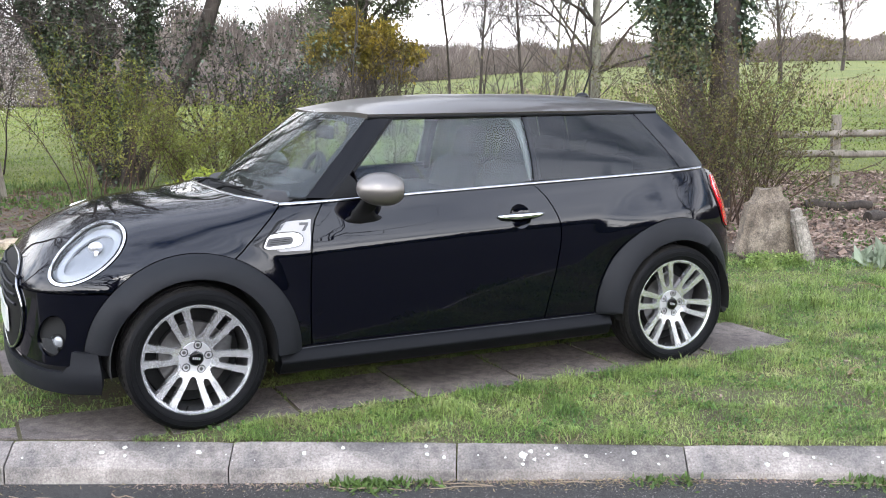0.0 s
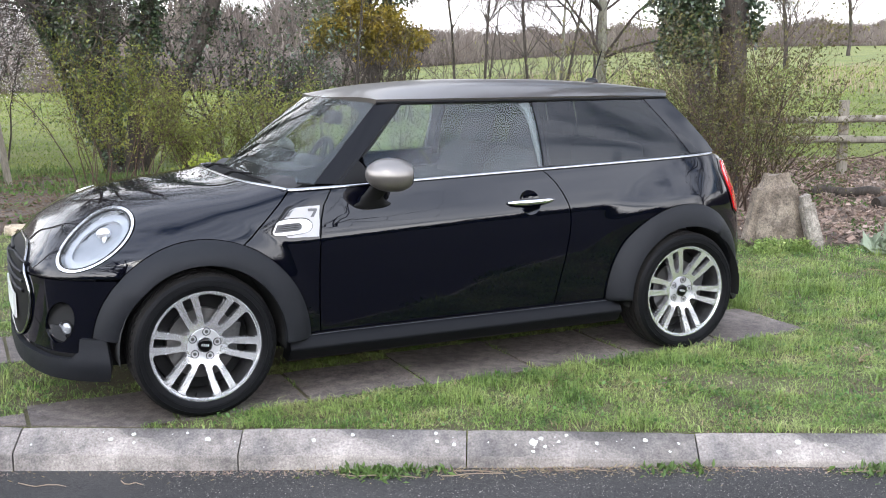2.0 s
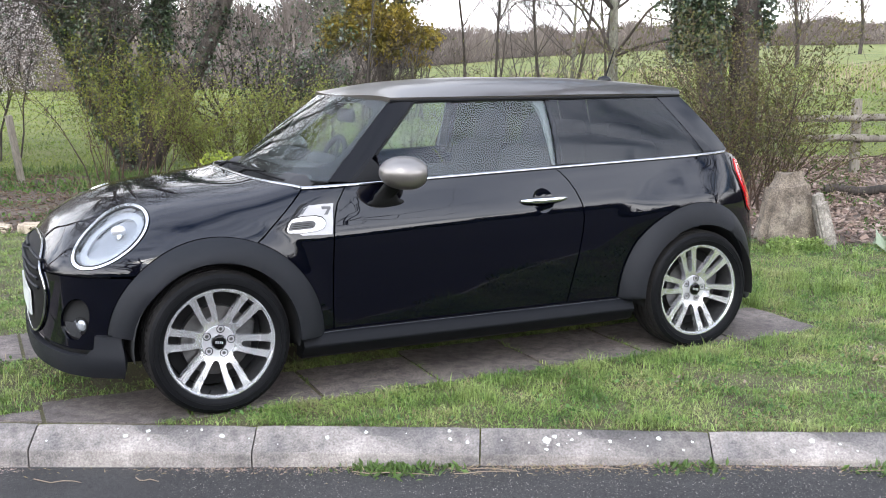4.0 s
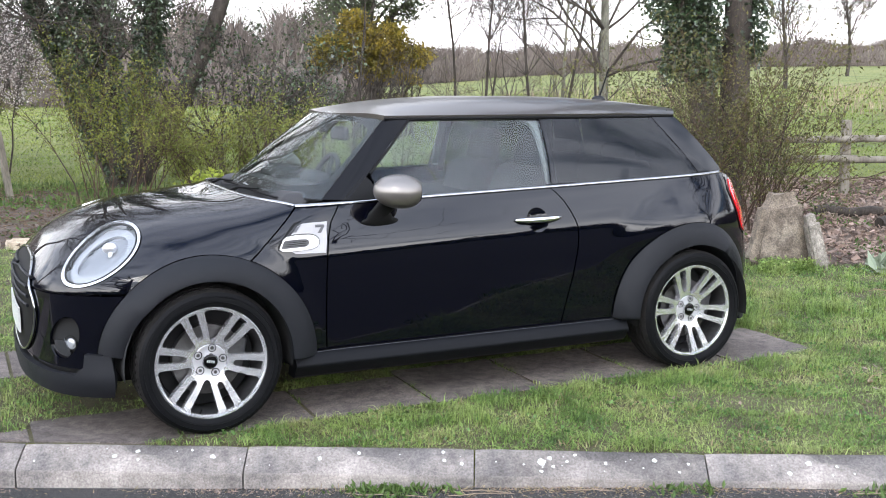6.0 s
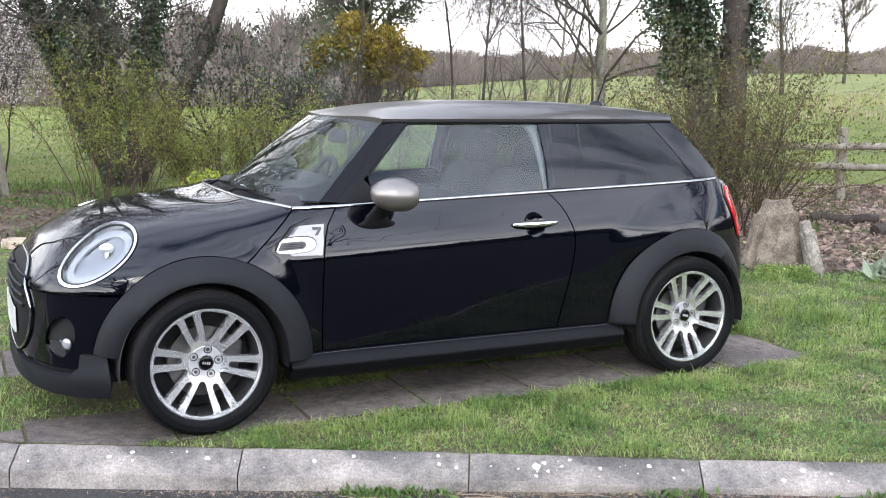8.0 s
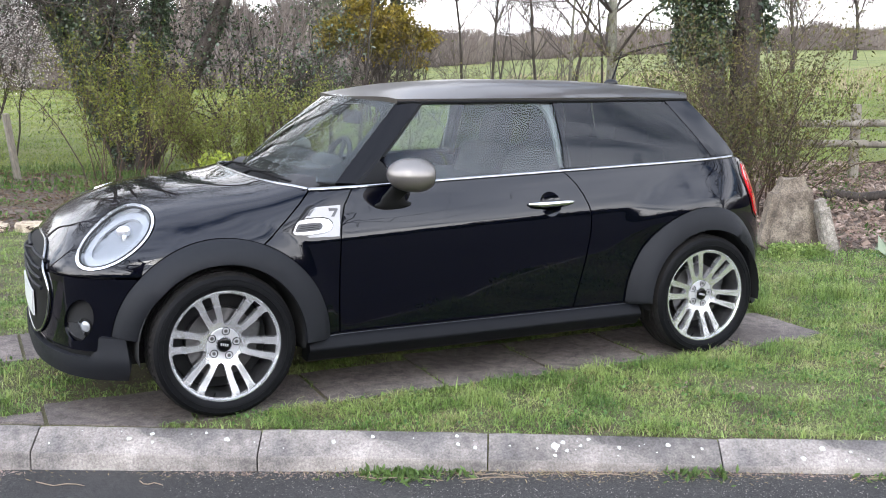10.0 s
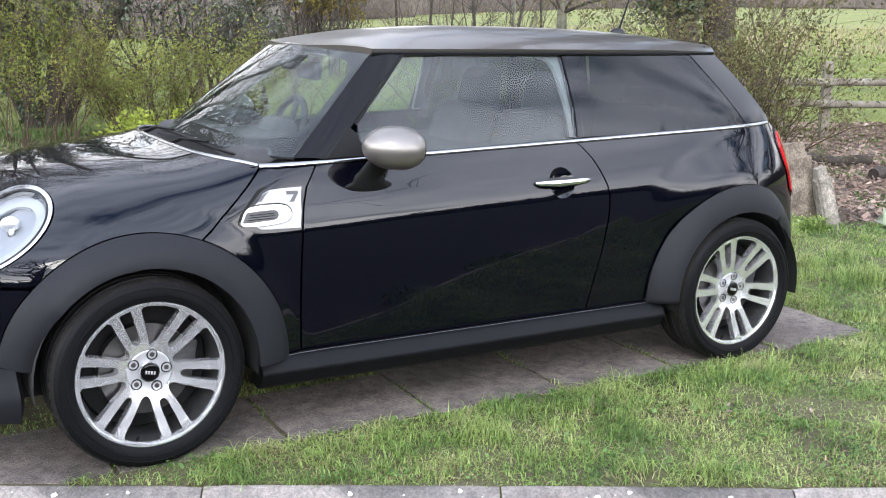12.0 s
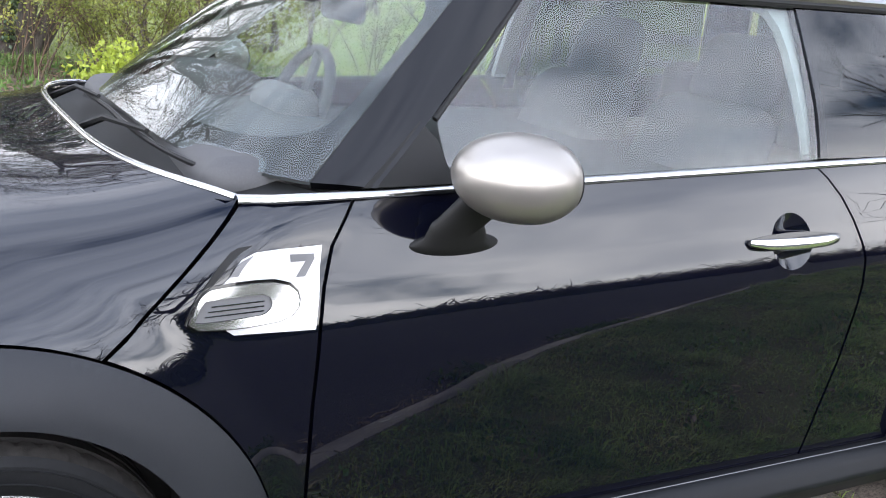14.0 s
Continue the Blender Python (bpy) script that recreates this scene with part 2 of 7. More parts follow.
SOIL = material("bare_soil", rough=0.95, colours=((0.045, 0.03, 0.022), (0.085, 0.062, 0.046), (0.13, 0.1, 0.075)), scale=5, fine=(60, 0.4), bump=0.02, bump_scale=18)

# ---------------------------------------------------------------- mesh tools
from mathutils.geometry import delaunay_2d_cdt


def mesh_of(name, verts, faces, mat, sharp=35.0, smooth=True):
    me = bpy.data.meshes.new(name)
    me.from_pydata([tuple(map(float, v)) for v in verts], [], [tuple(map(int, f)) for f in faces])
    me.validate()
    me.shade_smooth() if smooth else me.shade_flat()
    if smooth and sharp:
        me.set_sharp_from_angle(angle=radians(sharp))
    if mat:
        me.materials.append(mat)
    return me


def quick_mesh(name, verts, faces, mat, smooth=False):
    """A large mesh of like-sided faces from arrays."""
    verts, faces = np.asarray(verts, np.float32), np.asarray(faces, np.int32)
    me = bpy.data.meshes.new(name)
    k = faces.shape[1]
    me.vertices.add(len(verts))
    me.loops.add(faces.size)
    me.polygons.add(len(faces))
    me.vertices.foreach_set("co", verts.ravel())
    me.loops.foreach_set("vertex_index", faces.ravel())
    me.polygons.foreach_set("loop_start", np.arange(0, faces.size, k, dtype=np.int32))
    me.update(calc_edges=True)
    me.polygons.foreach_set("use_smooth", np.full(len(faces), smooth))
    me.materials.append(mat)
    return me


def part(name, me, parent=None, label="", at=None):
    ob = new(name, me)
    if parent is not None:
        ob.parent = parent
    if at is not None:
        ob.matrix_basis = at
    return tagged(ob, label)


def thing(name, label, category, group="", kind="", me=None, at=None):
    ob = new(name, me)
    if at is not None:
        ob.matrix_basis = at
    return tagged(ob, label, category, group, kind)


def bm_mesh(name, bm, mat, sharp=35.0):
    me = bpy.data.meshes.new(name)
    bm.to_mesh(me)
    bm.free()
    me.shade_smooth()
    me.set_sharp_from_angle(angle=radians(sharp))
    me.materials.append(mat)
    return me


def box_bm(size, at=(0, 0, 0), bevel=0.0, segments=2, turn=None):
    bm = bmesh.new()
    bmesh.ops.create_cube(bm, size=1.0)
    bmesh.ops.scale(bm, vec=size, verts=bm.verts)
    if bevel:
        bmesh.ops.bevel(bm, geom=list(bm.edges), offset=bevel, segments=segments, affect="EDGES", profile=0.5)
    m = Matrix.Translation(at) @ (turn.to_4x4() if turn else Matrix())
    bmesh.ops.transform(bm, matrix=m, verts=bm.verts)
    return bm


def ball_bm(radii, at=(0, 0, 0), u=24, v=14):
    bm = bmesh.new()
    bmesh.ops.create_uvsphere(bm, u_segments=u, v_segments=v, radius=1.0)
    bmesh.ops.scale(bm, vec=radii, verts=bm.verts)
    bmesh.ops.translate(bm, vec=at, verts=bm.verts)
    return bm


def joined(*bms):
    out = bms[0]
    for b in bms[1:]:
        me = bpy.data.meshes.new("tmp")
        b.to_mesh(me)
        b.free()
        out.from_mesh(me)
        bpy.data.meshes.remove(me)
    return out


def tube_arrays(path, radii, sides=6, cap=True):
    path = np.asarray(path, float)
    n = len(path)
    tan = np.gradient(path, axis=0)
    tan /= np.linalg.norm(tan, axis=1)[:, None] + 1e-9
    ref = np.array([0.31, 0.17, 0.94])
    a = np.cross(tan, ref)
    a /= np.linalg.norm(a, axis=1)[:, None] + 1e-9
    b = np.cross(tan, a)
    ang = np.linspace(0, 2 * np.pi, sides, endpoint=False)
    radii = np.broadcast_to(np.asarray(radii, float), (n,))
    verts = path[:, None] + radii[:, None, None] * (np.cos(ang)[None, :, None] * a[:, None] + np.sin(ang)[None, :, None] * b[:, None])
    verts = verts.reshape(-1, 3)
    i, j = np.meshgrid(np.arange(n - 1), np.arange(sides), indexing="ij")
    k = (j + 1) % sides
    faces = np.stack([i * sides + j, i * sides + k, (i + 1) * sides + k, (i + 1) * sides + j], -1).reshape(-1, 4)
    return verts, faces


def tube(name, path, radii, mat, sides=8, closed_ends=True):
    v, f = tube_arrays(path, radii, sides)
    f = [list(q) for q in f]
    if closed_ends:
        f += [list(range(sides))[::-1], list(range(len(v) - sides, len(v)))]
    return mesh_of(name, v, f, mat, sharp=50)


def lathe(name, profile, mat, segments=64, sharp=30.0, about="y"):
    """Turns (radius, along) pairs about an axis through the origin."""
    prof = np.asarray(profile, float)
    ang = np.linspace(0, 2 * np.pi, segments, endpoint=False)
    v = []
    for a in ang:
        for r, s in prof:
            v.append((r * math.cos(a), s, r * math.sin(a)) if about == "y" else (r * math.cos(a), r * math.sin(a), s))
    n = len(prof)
    f = []
    for i in range(segments):
        for j in range(n - 1):
            p, q = i * n + j, ((i + 1) % segments) * n + j
            f.append((p, p + 1, q + 1, q) if about == "y" else (p, q, q + 1, p + 1))
    return mesh_of(name, v, f, mat, sharp)


def smooth01(x):
    x = np.clip(x, 0, 1)
    return x * x * (3 - 2 * x)


def curve(x, xs, ys):
    """A smooth curve through a few (xs, ys), flat beyond them."""
    xs, ys = np.asarray(xs, float), np.asarray(ys, float)
    d = np.diff(ys) / np.diff(xs)
    m = np.zeros_like(ys)
    m[1:-1] = np.where(d[1:] * d[:-1] > 0, 2 * d[1:] * d[:-1] / (d[1:] + d[:-1] + 1e-12), 0)
    m[0], m[-1] = d[0], d[-1]
    x = np.clip(np.asarray(x, float), xs[0], xs[-1])
    i = np.clip(np.searchsorted(xs, x) - 1, 0, len(xs) - 2)
    h = xs[i + 1] - xs[i]
    t = (x - xs[i]) / h
    return (ys[i] * (1 + 2 * t) * (1 - t) ** 2 + h * m[i] * t * (1 - t) ** 2 + ys[i + 1] * t * t * (3 - 2 * t) + h * m[i + 1] * t * t * (t - 1))


def inside(poly, pts):
    poly, pts = np.asarray(poly, float), np.asarray(pts, float)
    x, y = pts[:, 0], pts[:, 1]
    res = np.zeros(len(pts), bool)
    for (x0, y0), (x1, y1) in zip(poly, np.roll(poly, -1, axis=0)):
        hit = ((y0 > y) != (y1 > y)) & (x < (x1 - x0) * (y - y0) / (y1 - y0 + 1e-15) + x0)
        res ^= hit
    return res


def finer(poly, step):
    out = []
    for p, q in zip(poly, poly[1:] + poly[:1]):
        n = max(1, int(math.ceil(math.dist(p, q) / step)))
        out += [(p[0] + (q[0] - p[0]) * k / n, p[1] + (q[1] - p[1]) * k / n) for k in range(n)]
    return out


def flat_fill(poly, holes=(), step=0.03, grid=None):
    """Triangles that fill a flat outline less its holes, with inner points on a grid."""
    gx, gy = grid or (step, step)
    rings = [finer(list(poly), step)] + [finer(list(h), step) for h in holes]
    pts, edges = [], []
    for r in rings:
        k = len(pts)
        pts += r
        edges += [(k + i, k + (i + 1) % len(r)) for i in range(len(r))]
    arr = np.array(pts)
    lo, hi = arr.min(0), arr.max(0)
    g = np.stack(np.meshgrid(np.arange(lo[0] + gx / 2, hi[0], gx), np.arange(lo[1] + gy / 2, hi[1], gy), indexing="ij"), -1).reshape(-1, 2)
    if len(g):
        keep = inside(rings[0], g)
        for h in rings[1:]:
            keep &= ~inside(h, g)
        g = g[keep]
        if len(g):
            near = np.min(np.hypot((g[:, None, 0] - arr[None, :, 0]) / gx, (g[:, None, 1] - arr[None, :, 1]) / gy), axis=1) > 0.45
            g = g[near]
    allp = [Vector(p) for p in pts] + [Vector((float(a), float(b))) for a, b in g]
    v, _, f, *_ = delaunay_2d_cdt(allp, edges, [], 0, 1e-6)
    v = np.array([tuple(p) for p in v])
    f = np.array([t for t in f if len(t) == 3])
    c = v[f].mean(1)
    keep = inside(rings[0], c)
    for h in rings[1:]:
        keep &= ~inside(h, c)
    return v, f[keep]


def panel(name, mat, poly, to3d, thick=0.012, holes=(), step=0.03, grid=None, flip=False, mirror=False, offset=0.0, back=False, sharp=40.0):
    """A sheet over a flat outline, laid on a curved surface, with its edges turned in by its thickness."""
    v2, f = flat_fill(poly, holes, step, grid)
    used = np.unique(f)
    remap = -np.ones(len(v2), int)
    remap[used] = np.arange(len(used))
    v2, f = v2[used], remap[f]
    a, b = v2[:, 0], v2[:, 1]
    v = np.stack(to3d(a, b), -1)
    n = np.zeros_like(v)
    fn = np.cross(v[f[:, 1]] - v[f[:, 0]], v[f[:, 2]] - v[f[:, 0]])
    for k in range(3):
        np.add.at(n, f[:, k], fn)
    n /= np.linalg.norm(n, axis=1)[:, None] + 1e-12
    if flip:
        f, n = f[:, ::-1], -n
    v = v + n * offset
    count = {}
    for t in f:
        for p, q in ((t[0], t[1]), (t[1], t[2]), (t[2], t[0])):
            count[(p, q)] = count.get((p, q), 0) + 1
    rim = [(p, q) for (p, q) in count if (q, p) not in count]
    verts, faces = [tuple(p) for p in v], [tuple(t) for t in f]
    if thick:
        at = {}

        def low(p):
            if p not in at:
                at[p] = len(verts)
                verts.append(tuple(v[p] - n[p] * thick))
            return at[p]

        for p, q in rim:
            faces.append((q, p, low(p), low(q)))
        if back:
            base = len(verts)
            verts += [tuple(p) for p in v - n * thick]
            faces += [tuple(base + k for k in t[::-1]) for t in f]
    verts = np.array(verts)
    if mirror:
        k = len(verts)
        verts = np.concatenate([verts, verts * (1, -1, 1)])
        faces = faces + [tuple(k + i for i in t[::-1]) for t in faces]
        bm = bmesh.new()
        vs = [bm.verts.new(q) for q in verts]
        for t in faces:
            if len(set(t)) == len(t):
                bm.faces.new([vs[i] for i in t])
        bmesh.ops.remove_doubles(bm, verts=bm.verts, dist=0.0008)
        return bm_mesh(name, bm, mat, sharp)
    return mesh_of(name, verts, faces, mat, sharp)


def oval(cx, cy, a, b, turn=0.0, n=36, start=0.0, end=360.0):
    c, s = math.cos(radians(turn)), math.sin(radians(turn))
    out = []
    for k in range(n if end - start >= 360 else n + 1):
        w = radians(start + (end - start) * k / n)
        p, q = a * math.cos(w), b * math.sin(w)
        out.append((cx + c * p - s * q, cy + s * p + c * q))
    return out

# ---------------------------------------------------------------- the car
# x runs from the front axle to the rear, the near side is at -y, the tyres stand on z = 0
AXLE = 2.495
NOSE, TAIL = -0.69, 3.115
BONNET_Z = 0.60


def half_width(x):
    x = np.asarray(x, float)
    tf = np.clip((0.05 - x) / (0.05 - NOSE), 0, 1)
    tr = np.clip((x - 2.15) / (TAIL - 2.15), 0, 1)
    return 0.80 * np.maximum(1 - tf ** 3.2, 0) ** (1 / 3.2) * np.maximum(1 - tr ** 4.3, 0) ** (1 / 4.3)


def bonnet_top(x):
    return curve(x, (-0.69, -0.665, -0.62, -0.55, -0.40, -0.19, 0.02, 0.20, 0.45), (0.61, 0.655, 0.715, 0.785, 0.865, 0.922, 0.942, 0.954, 1.0))


def bonnet_power(x):
    return curve(x, (-0.75, -0.4, 0.0, 0.25, 0.5), (2.2, 2.3, 3.0, 4.0, 5.2))


def bonnet_section(x, z):
    n = bonnet_power(x)
    t = np.clip((z - BONNET_Z) / np.maximum(bonnet_top(x) - BONNET_Z, 1e-4), 0, 1)
    low = curve(z, (0.15, 0.30, 0.45, BONNET_Z), (0.93, 0.975, 0.99, 1.0))
    return half_width(x) * np.where(z < BONNET_Z, low, np.maximum(1 - t ** n, 0) ** (1 / n))


def crease(x):
    return curve(x, (0.4, 1.1, 1.8, 2.3, 2.8), (0.735, 0.765, 0.79, 0.80, 0.80))


def belt_z(x):
    return 0.938 + (np.asarray(x, float) - 0.6) * 0.0305


def door_section(x, z):
    x, z = np.asarray(x, float), np.asarray(z, float)
    zc, zb = crease(x), belt_z(x)
    q = np.where(z > zc, 0.75 + (z - zc) * 0.205 / (zb - zc), np.where(z > 0.45, 0.45 + (z - 0.45) * 0.30 / (zc - 0.45), z))
    f = curve(q, (0.15, 0.33, 0.45, 0.60, 0.69, 0.73, 0.755, 0.785, 0.82, 0.85, 0.90, 0.955, 1.02), (0.93, 0.975, 0.985, 0.996, 1.0, 0.999, 0.9940, 0.9835, 0.9705, 0.958, 0.937, 0.911, 0.878))
    shear = 0.125 * np.clip((z - 0.5) / 0.5, 0, 1.3) ** 1.4 * smooth01((x - 2.1) / 0.5)
    return half_width(x + shear) * f


def arch_flare(x, z):
    front, rear = np.hypot(x, z - 0.31), np.hypot(x - AXLE, z - 0.31)
    return 0.024 * (1 - smooth01((front - 0.42) / 0.13)) * smooth01((x + 0.45) / 0.3) + 0.036 * smooth01((z - 0.56) / 0.20) * (1 - smooth01((rear - 0.42) / 0.25)) * (1 - smooth01((x - AXLE - 0.05) / 0.32))


def body_y(x, z):
    x, z = np.asarray(x, float), np.asarray(z, float)
    gap = 0.185 + (z - 0.72) * 1.06
    m = smooth01((x - gap) / 0.26)
    return (1 - m) * bonnet_section(x, z) + m * door_section(x, z) + arch_flare(x, z)


def roof_narrow(x):
    x = np.asarray(x, float)
    return 1 - 0.15 * np.clip((x - 1.75) / 0.85, 0, 1.3) ** 2.2 - 0.05 * np.clip((1.15 - x) / 0.5, 0, 1) ** 2


RAIL_Z, RAIL_Y = 1.305, 0.556


def cabin_y(x, z):
    zb = belt_z(x)
    t = np.clip((z - zb) / (RAIL_Z - zb), -0.1, 1.1)
    low, top = body_y(x, zb), RAIL_Y * roof_narrow(x)
    return low + (top - low) * np.sign(t) * np.abs(t) ** 1.22


def side(sign, fn=body_y, out=0.0):
    return lambda x, z: (x, sign * (fn(x, z) + out), z)


def arc(cx, cz, r, start, end, n=24):
    return [(cx + r * math.cos(radians(start + (end - start) * k / n)), cz + r * math.sin(radians(start + (end - start) * k / n))) for k in range(n + 1)]


def front_arch(a):
    """Outer radius of the front arch cladding at an angle from the rear horizontal."""
    return curve(a, (radians(0), radians(25), radians(55), radians(90), radians(135), radians(180)), (0.474, 0.465, 0.455, 0.449, 0.444, 0.440))


def front_arch_line(start, end, n, grow=0.002):
    turns = [radians(start + (end - start) * k / n) for k in range(n + 1)]
    return [((float(front_arch(a)) + grow) * math.cos(a), 0.31 + (float(front_arch(a)) + grow) * math.sin(a)) for a in turns]


def front_x(s):
    """Stations along the front that crowd together towards the nose."""
    s = np.asarray(s, float)
    return np.where(s < 0, 0.05 - (0.05 - NOSE) * (1 - np.clip(1 + s, 0, 1) ** 2.0), 0.05 + s)


def front_s(x):
    x = float(x)
    return x - 0.05 if x >= 0.05 else math.sqrt(max(0.0, 1 - (0.05 - x) / (0.05 - NOSE))) - 1


def rear_x(s):
    s = np.asarray(s, float)
    t = np.clip(s - 2.15, 0, 1)
    return np.where(s < 2.15, s, 2.15 + (TAIL - 2.15) * (1 - (1 - t) ** 2.0))


def rear_s(x):
    return x if x <= 2.15 else 2.15 + 1 - math.sqrt(max(0.0, 1 - (x - 2.15) / (TAIL - 2.15)))


car = thing("car", "glossy black three-door hatchback car with grey roof, parked on paving slabs", "car")

# ---- bonnet: a clamshell that wraps down to the wheel arches
HL = (-0.388, 0.757)                          # headlight centre in the side view


def hl_oval(k, m, n=48):
    """The slanting headlight outline, its two half-axes scaled by k and m."""
    out = []
    for i in range(n):
        w = 2 * math.pi * i / n
        c, d = k * math.cos(w), 0.87 * m * math.sin(w)
        out.append((HL[0] + 0.156 * c + 0.036 * d, HL[1] + 0.0985 * c - 0.068 * d))
    return out



def bonnet_theta(x, z):
    n = float(bonnet_power(x))
    t = min(max((z - BONNET_Z) / (float(bonnet_top(x)) - BONNET_Z), 0), 1)
    return math.asin(t ** (n / 2))


def bonnet_map(sign, out=0.0):
    def f(s, th):
        x = front_x(s)
        n = bonnet_power(x)
        y = half_width(x) * np.cos(np.clip(th, 0, math.pi / 2)) ** (2 / n)
        z = BONNET_Z + (bonnet_top(x) - BONNET_Z) * np.sin(np.clip(th, 0, math.pi / 2)) ** (2 / n)
        return x, sign * (y + arch_flare(x, z) * np.cos(th) + out), z
    return f


def bonnet_pt(x, z):
    return (front_s(x), bonnet_theta(x, z))


def cowl_x(y):
    return 0.250 + 0.165 * (abs(y) / 0.70) ** 4


b_line = [bonnet_pt(x, 0.618) for x in (-0.688, -0.682, -0.665, -0.63, -0.58, -0.52, -0.44, -0.345)]
b_arch = [bonnet_pt(x, z) for x, z in front_arch_line(136.0, 66.5, 24)]
b_gap = [bonnet_pt(0.198 + (z - 0.735) * 1.08, z) for z in (0.76, 0.80, 0.84, 0.88, 0.91, 0.925, 0.938)]
b_cowl = []
for y in (0.685, 0.66, 0.63, 0.6, 0.55, 0.5, 0.4, 0.3, 0.2, 0.1, 0.0):
    x = cowl_x(y)
    n = float(bonnet_power(x))
    b_cowl.append((front_s(x), math.acos(min(1, y / float(half_width(x))) ** (n / 2))))
b_top = [(front_s(-0.688), math.pi / 2)]
hl_hole = [bonnet_pt(x, z) for x, z in hl_oval(1.03, 1.03, 48)]
bonnet_me = panel("bonnet", PAINT, b_line + b_arch + b_gap + b_cowl + b_top, bonnet_map(-1), 0.014, [hl_hole], 0.02, (0.018, 0.022), mirror=True, sharp=50)
part("bonnet", bonnet_me, car, "black clamshell bonnet")

for sign in (-1, 1):
    # ---- headlight
    ring = panel("chrome_ring", CHROME, [bonnet_pt(*p) for p in hl_oval(1, 1)], bonnet_map(sign), 0.03,
                 [[bonnet_pt(*p) for p in hl_oval(0.92, 0.895, 48)]], 0.02, flip=sign > 0, offset=0.006)
    lamp = part("headlight", ring, car, "oval headlight with chrome ring")
    ov = [bonnet_pt(*p) for p in hl_oval(0.92, 0.89, 40)]
    part("lens", panel("lens", GLASS_LAMP, ov, bonnet_map(sign), 0, (), 0.02, flip=sign > 0, offset=0.007), lamp, "clear cover")
    part("reflector", panel("reflector", LAMP_SILVER, ov, bonnet_map(sign), 0.01, (), 0.02, flip=sign > 0, offset=-0.016), lamp, "bright reflector")
    part("gasket", panel("gasket", GLOSS_BLACK, [bonnet_pt(*p) for p in hl_oval(0.925, 0.90)], bonnet_map(sign), 0.004,
                         [[bonnet_pt(*p) for p in hl_oval(0.885, 0.85, 48)]], 0.02, flip=sign > 0, offset=0.0085), lamp, "thin black gasket")
    part("light_ring", panel("light_ring", WHITE_LENS, [bonnet_pt(*p) for p in hl_oval(0.84, 0.80, 40)], bonnet_map(sign), 0.02,
                             [[bonnet_pt(*p) for p in hl_oval(0.66, 0.60, 40)]], 0.02, flip=sign > 0, offset=-0.007), lamp)
    yb = float(body_y(HL[0], HL[1]))
    part("projector", bm_mesh("projector", ball_bm((0.030, 0.020, 0.024), (HL[0] + 0.03, sign * (yb - 0.020), HL[1] + 0.030)), SATIN), lamp, "bright projector lens")
    part("divider", bm_mesh("divider", box_bm((0.022, 0.02, 0.10), (HL[0] + 0.028, sign * (yb - 0.012), HL[1] - 0.030), 0.006, turn=Euler((0, radians(4), 0)).to_matrix()), SATIN_DARK), lamp, "upright chrome divider")


# ---- front bumper with fog lamp openings
def bumper_map(sign, out=0.0):
    def f(s, z):
        x = front_x(s)
        return x, sign * (bonnet_section(x, z) + arch_flare(x, z) + out), z
    return f


fog_hole = [(front_s(x), z) for x, z in oval(-0.552, 0.428, 0.050, 0.092, -12, 28)]
bump_poly = [(front_s(x), 0.608) for x in (-0.69, -0.682, -0.665, -0.63, -0.58, -0.48, -0.352)]
bump_poly += [(front_s(x), z) for x, z in front_arch_line(138.5, 172, 10)]
bump_poly += [(front_s(x), z) for x, z in ((-0.445, 0.33), (-0.48, 0.30), (-0.58, 0.30), (-0.65, 0.31), (-0.69, 0.32))]
part("front_bumper", panel("front_bumper", PAINT, bump_poly, bumper_map(-1), 0.012, [fog_hole], 0.03, mirror=True), car, "gloss black front bumper")
for sign in (-1, 1):
    recess = panel("fog_recess", GLOSS_BLACK, fog_hole, bumper_map(sign, -0.05), 0.0, (), 0.03, flip=sign > 0)
    fog = part("fog_lamp", recess, car, "round fog lamp in black recess")
    xf, zf = -0.530, 0.398
    yf = float(bonnet_section(xf, zf))
    face = Matrix.Translation((xf + 0.004, sign * (yf - 0.035), zf)) @ Euler((0, 0, radians(sign * 50))).to_matrix().to_4x4()
    part("bezel", lathe("bezel", [(0.028, sign * -0.02), (0.032, sign * 0.004), (0.035, sign * 0.008), (0.036, sign * 0.002), (0.034, sign * -0.01)], SATIN_DARK, 28), fog, "grey bezel", face)
    part("lens", bm_mesh("lens", ball_bm((0.024, 0.010, 0.024), (0, sign * 0.0, 0)), LAMP_GREY), fog, "", face)
    part("blade", panel("blade", SATIN_DARK, [(front_s(x), z) for x, z in ((-0.600, 0.405), (-0.575, 0.412), (-0.550, 0.410), (-0.543, 0.385), (-0.530, 0.358), (-0.540, 0.343), (-0.570, 0.352), (-0.592, 0.375))], bumper_map(sign, -0.022), 0.02, (), 0.03, flip=sign > 0), fog, "satin silver trim blade")


def lip_map(sign, out=0.0):
    def f(s, z):
        x = front_x(s)
        prof = curve(z, (0.15, 0.20, 0.27, 0.33, 0.40), (0.90, 1.0, 1.03, 1.01, 1.0))
        return x - 0.02, sign * (half_width(x) * prof + arch_flare(x, z) + out), z
    return f


lip_poly = [(front_s(x), z) for x, z in ((-0.69, 0.30), (-0.65, 0.295), (-0.58, 0.287), (-0.51, 0.288), (-0.476, 0.318), (-0.468, 0.372), (-0.37, 0.366), (-0.362, 0.28), (-0.362, 0.185), (-0.48, 0.19), (-0.58, 0.20), (-0.65, 0.215), (-0.69, 0.225))]
part("front_lip", panel("front_lip", CLAD, lip_poly, lip_map(-1, 0.008), 0.03, (), 0.03, mirror=True), car, "dark grey plastic lower lip")

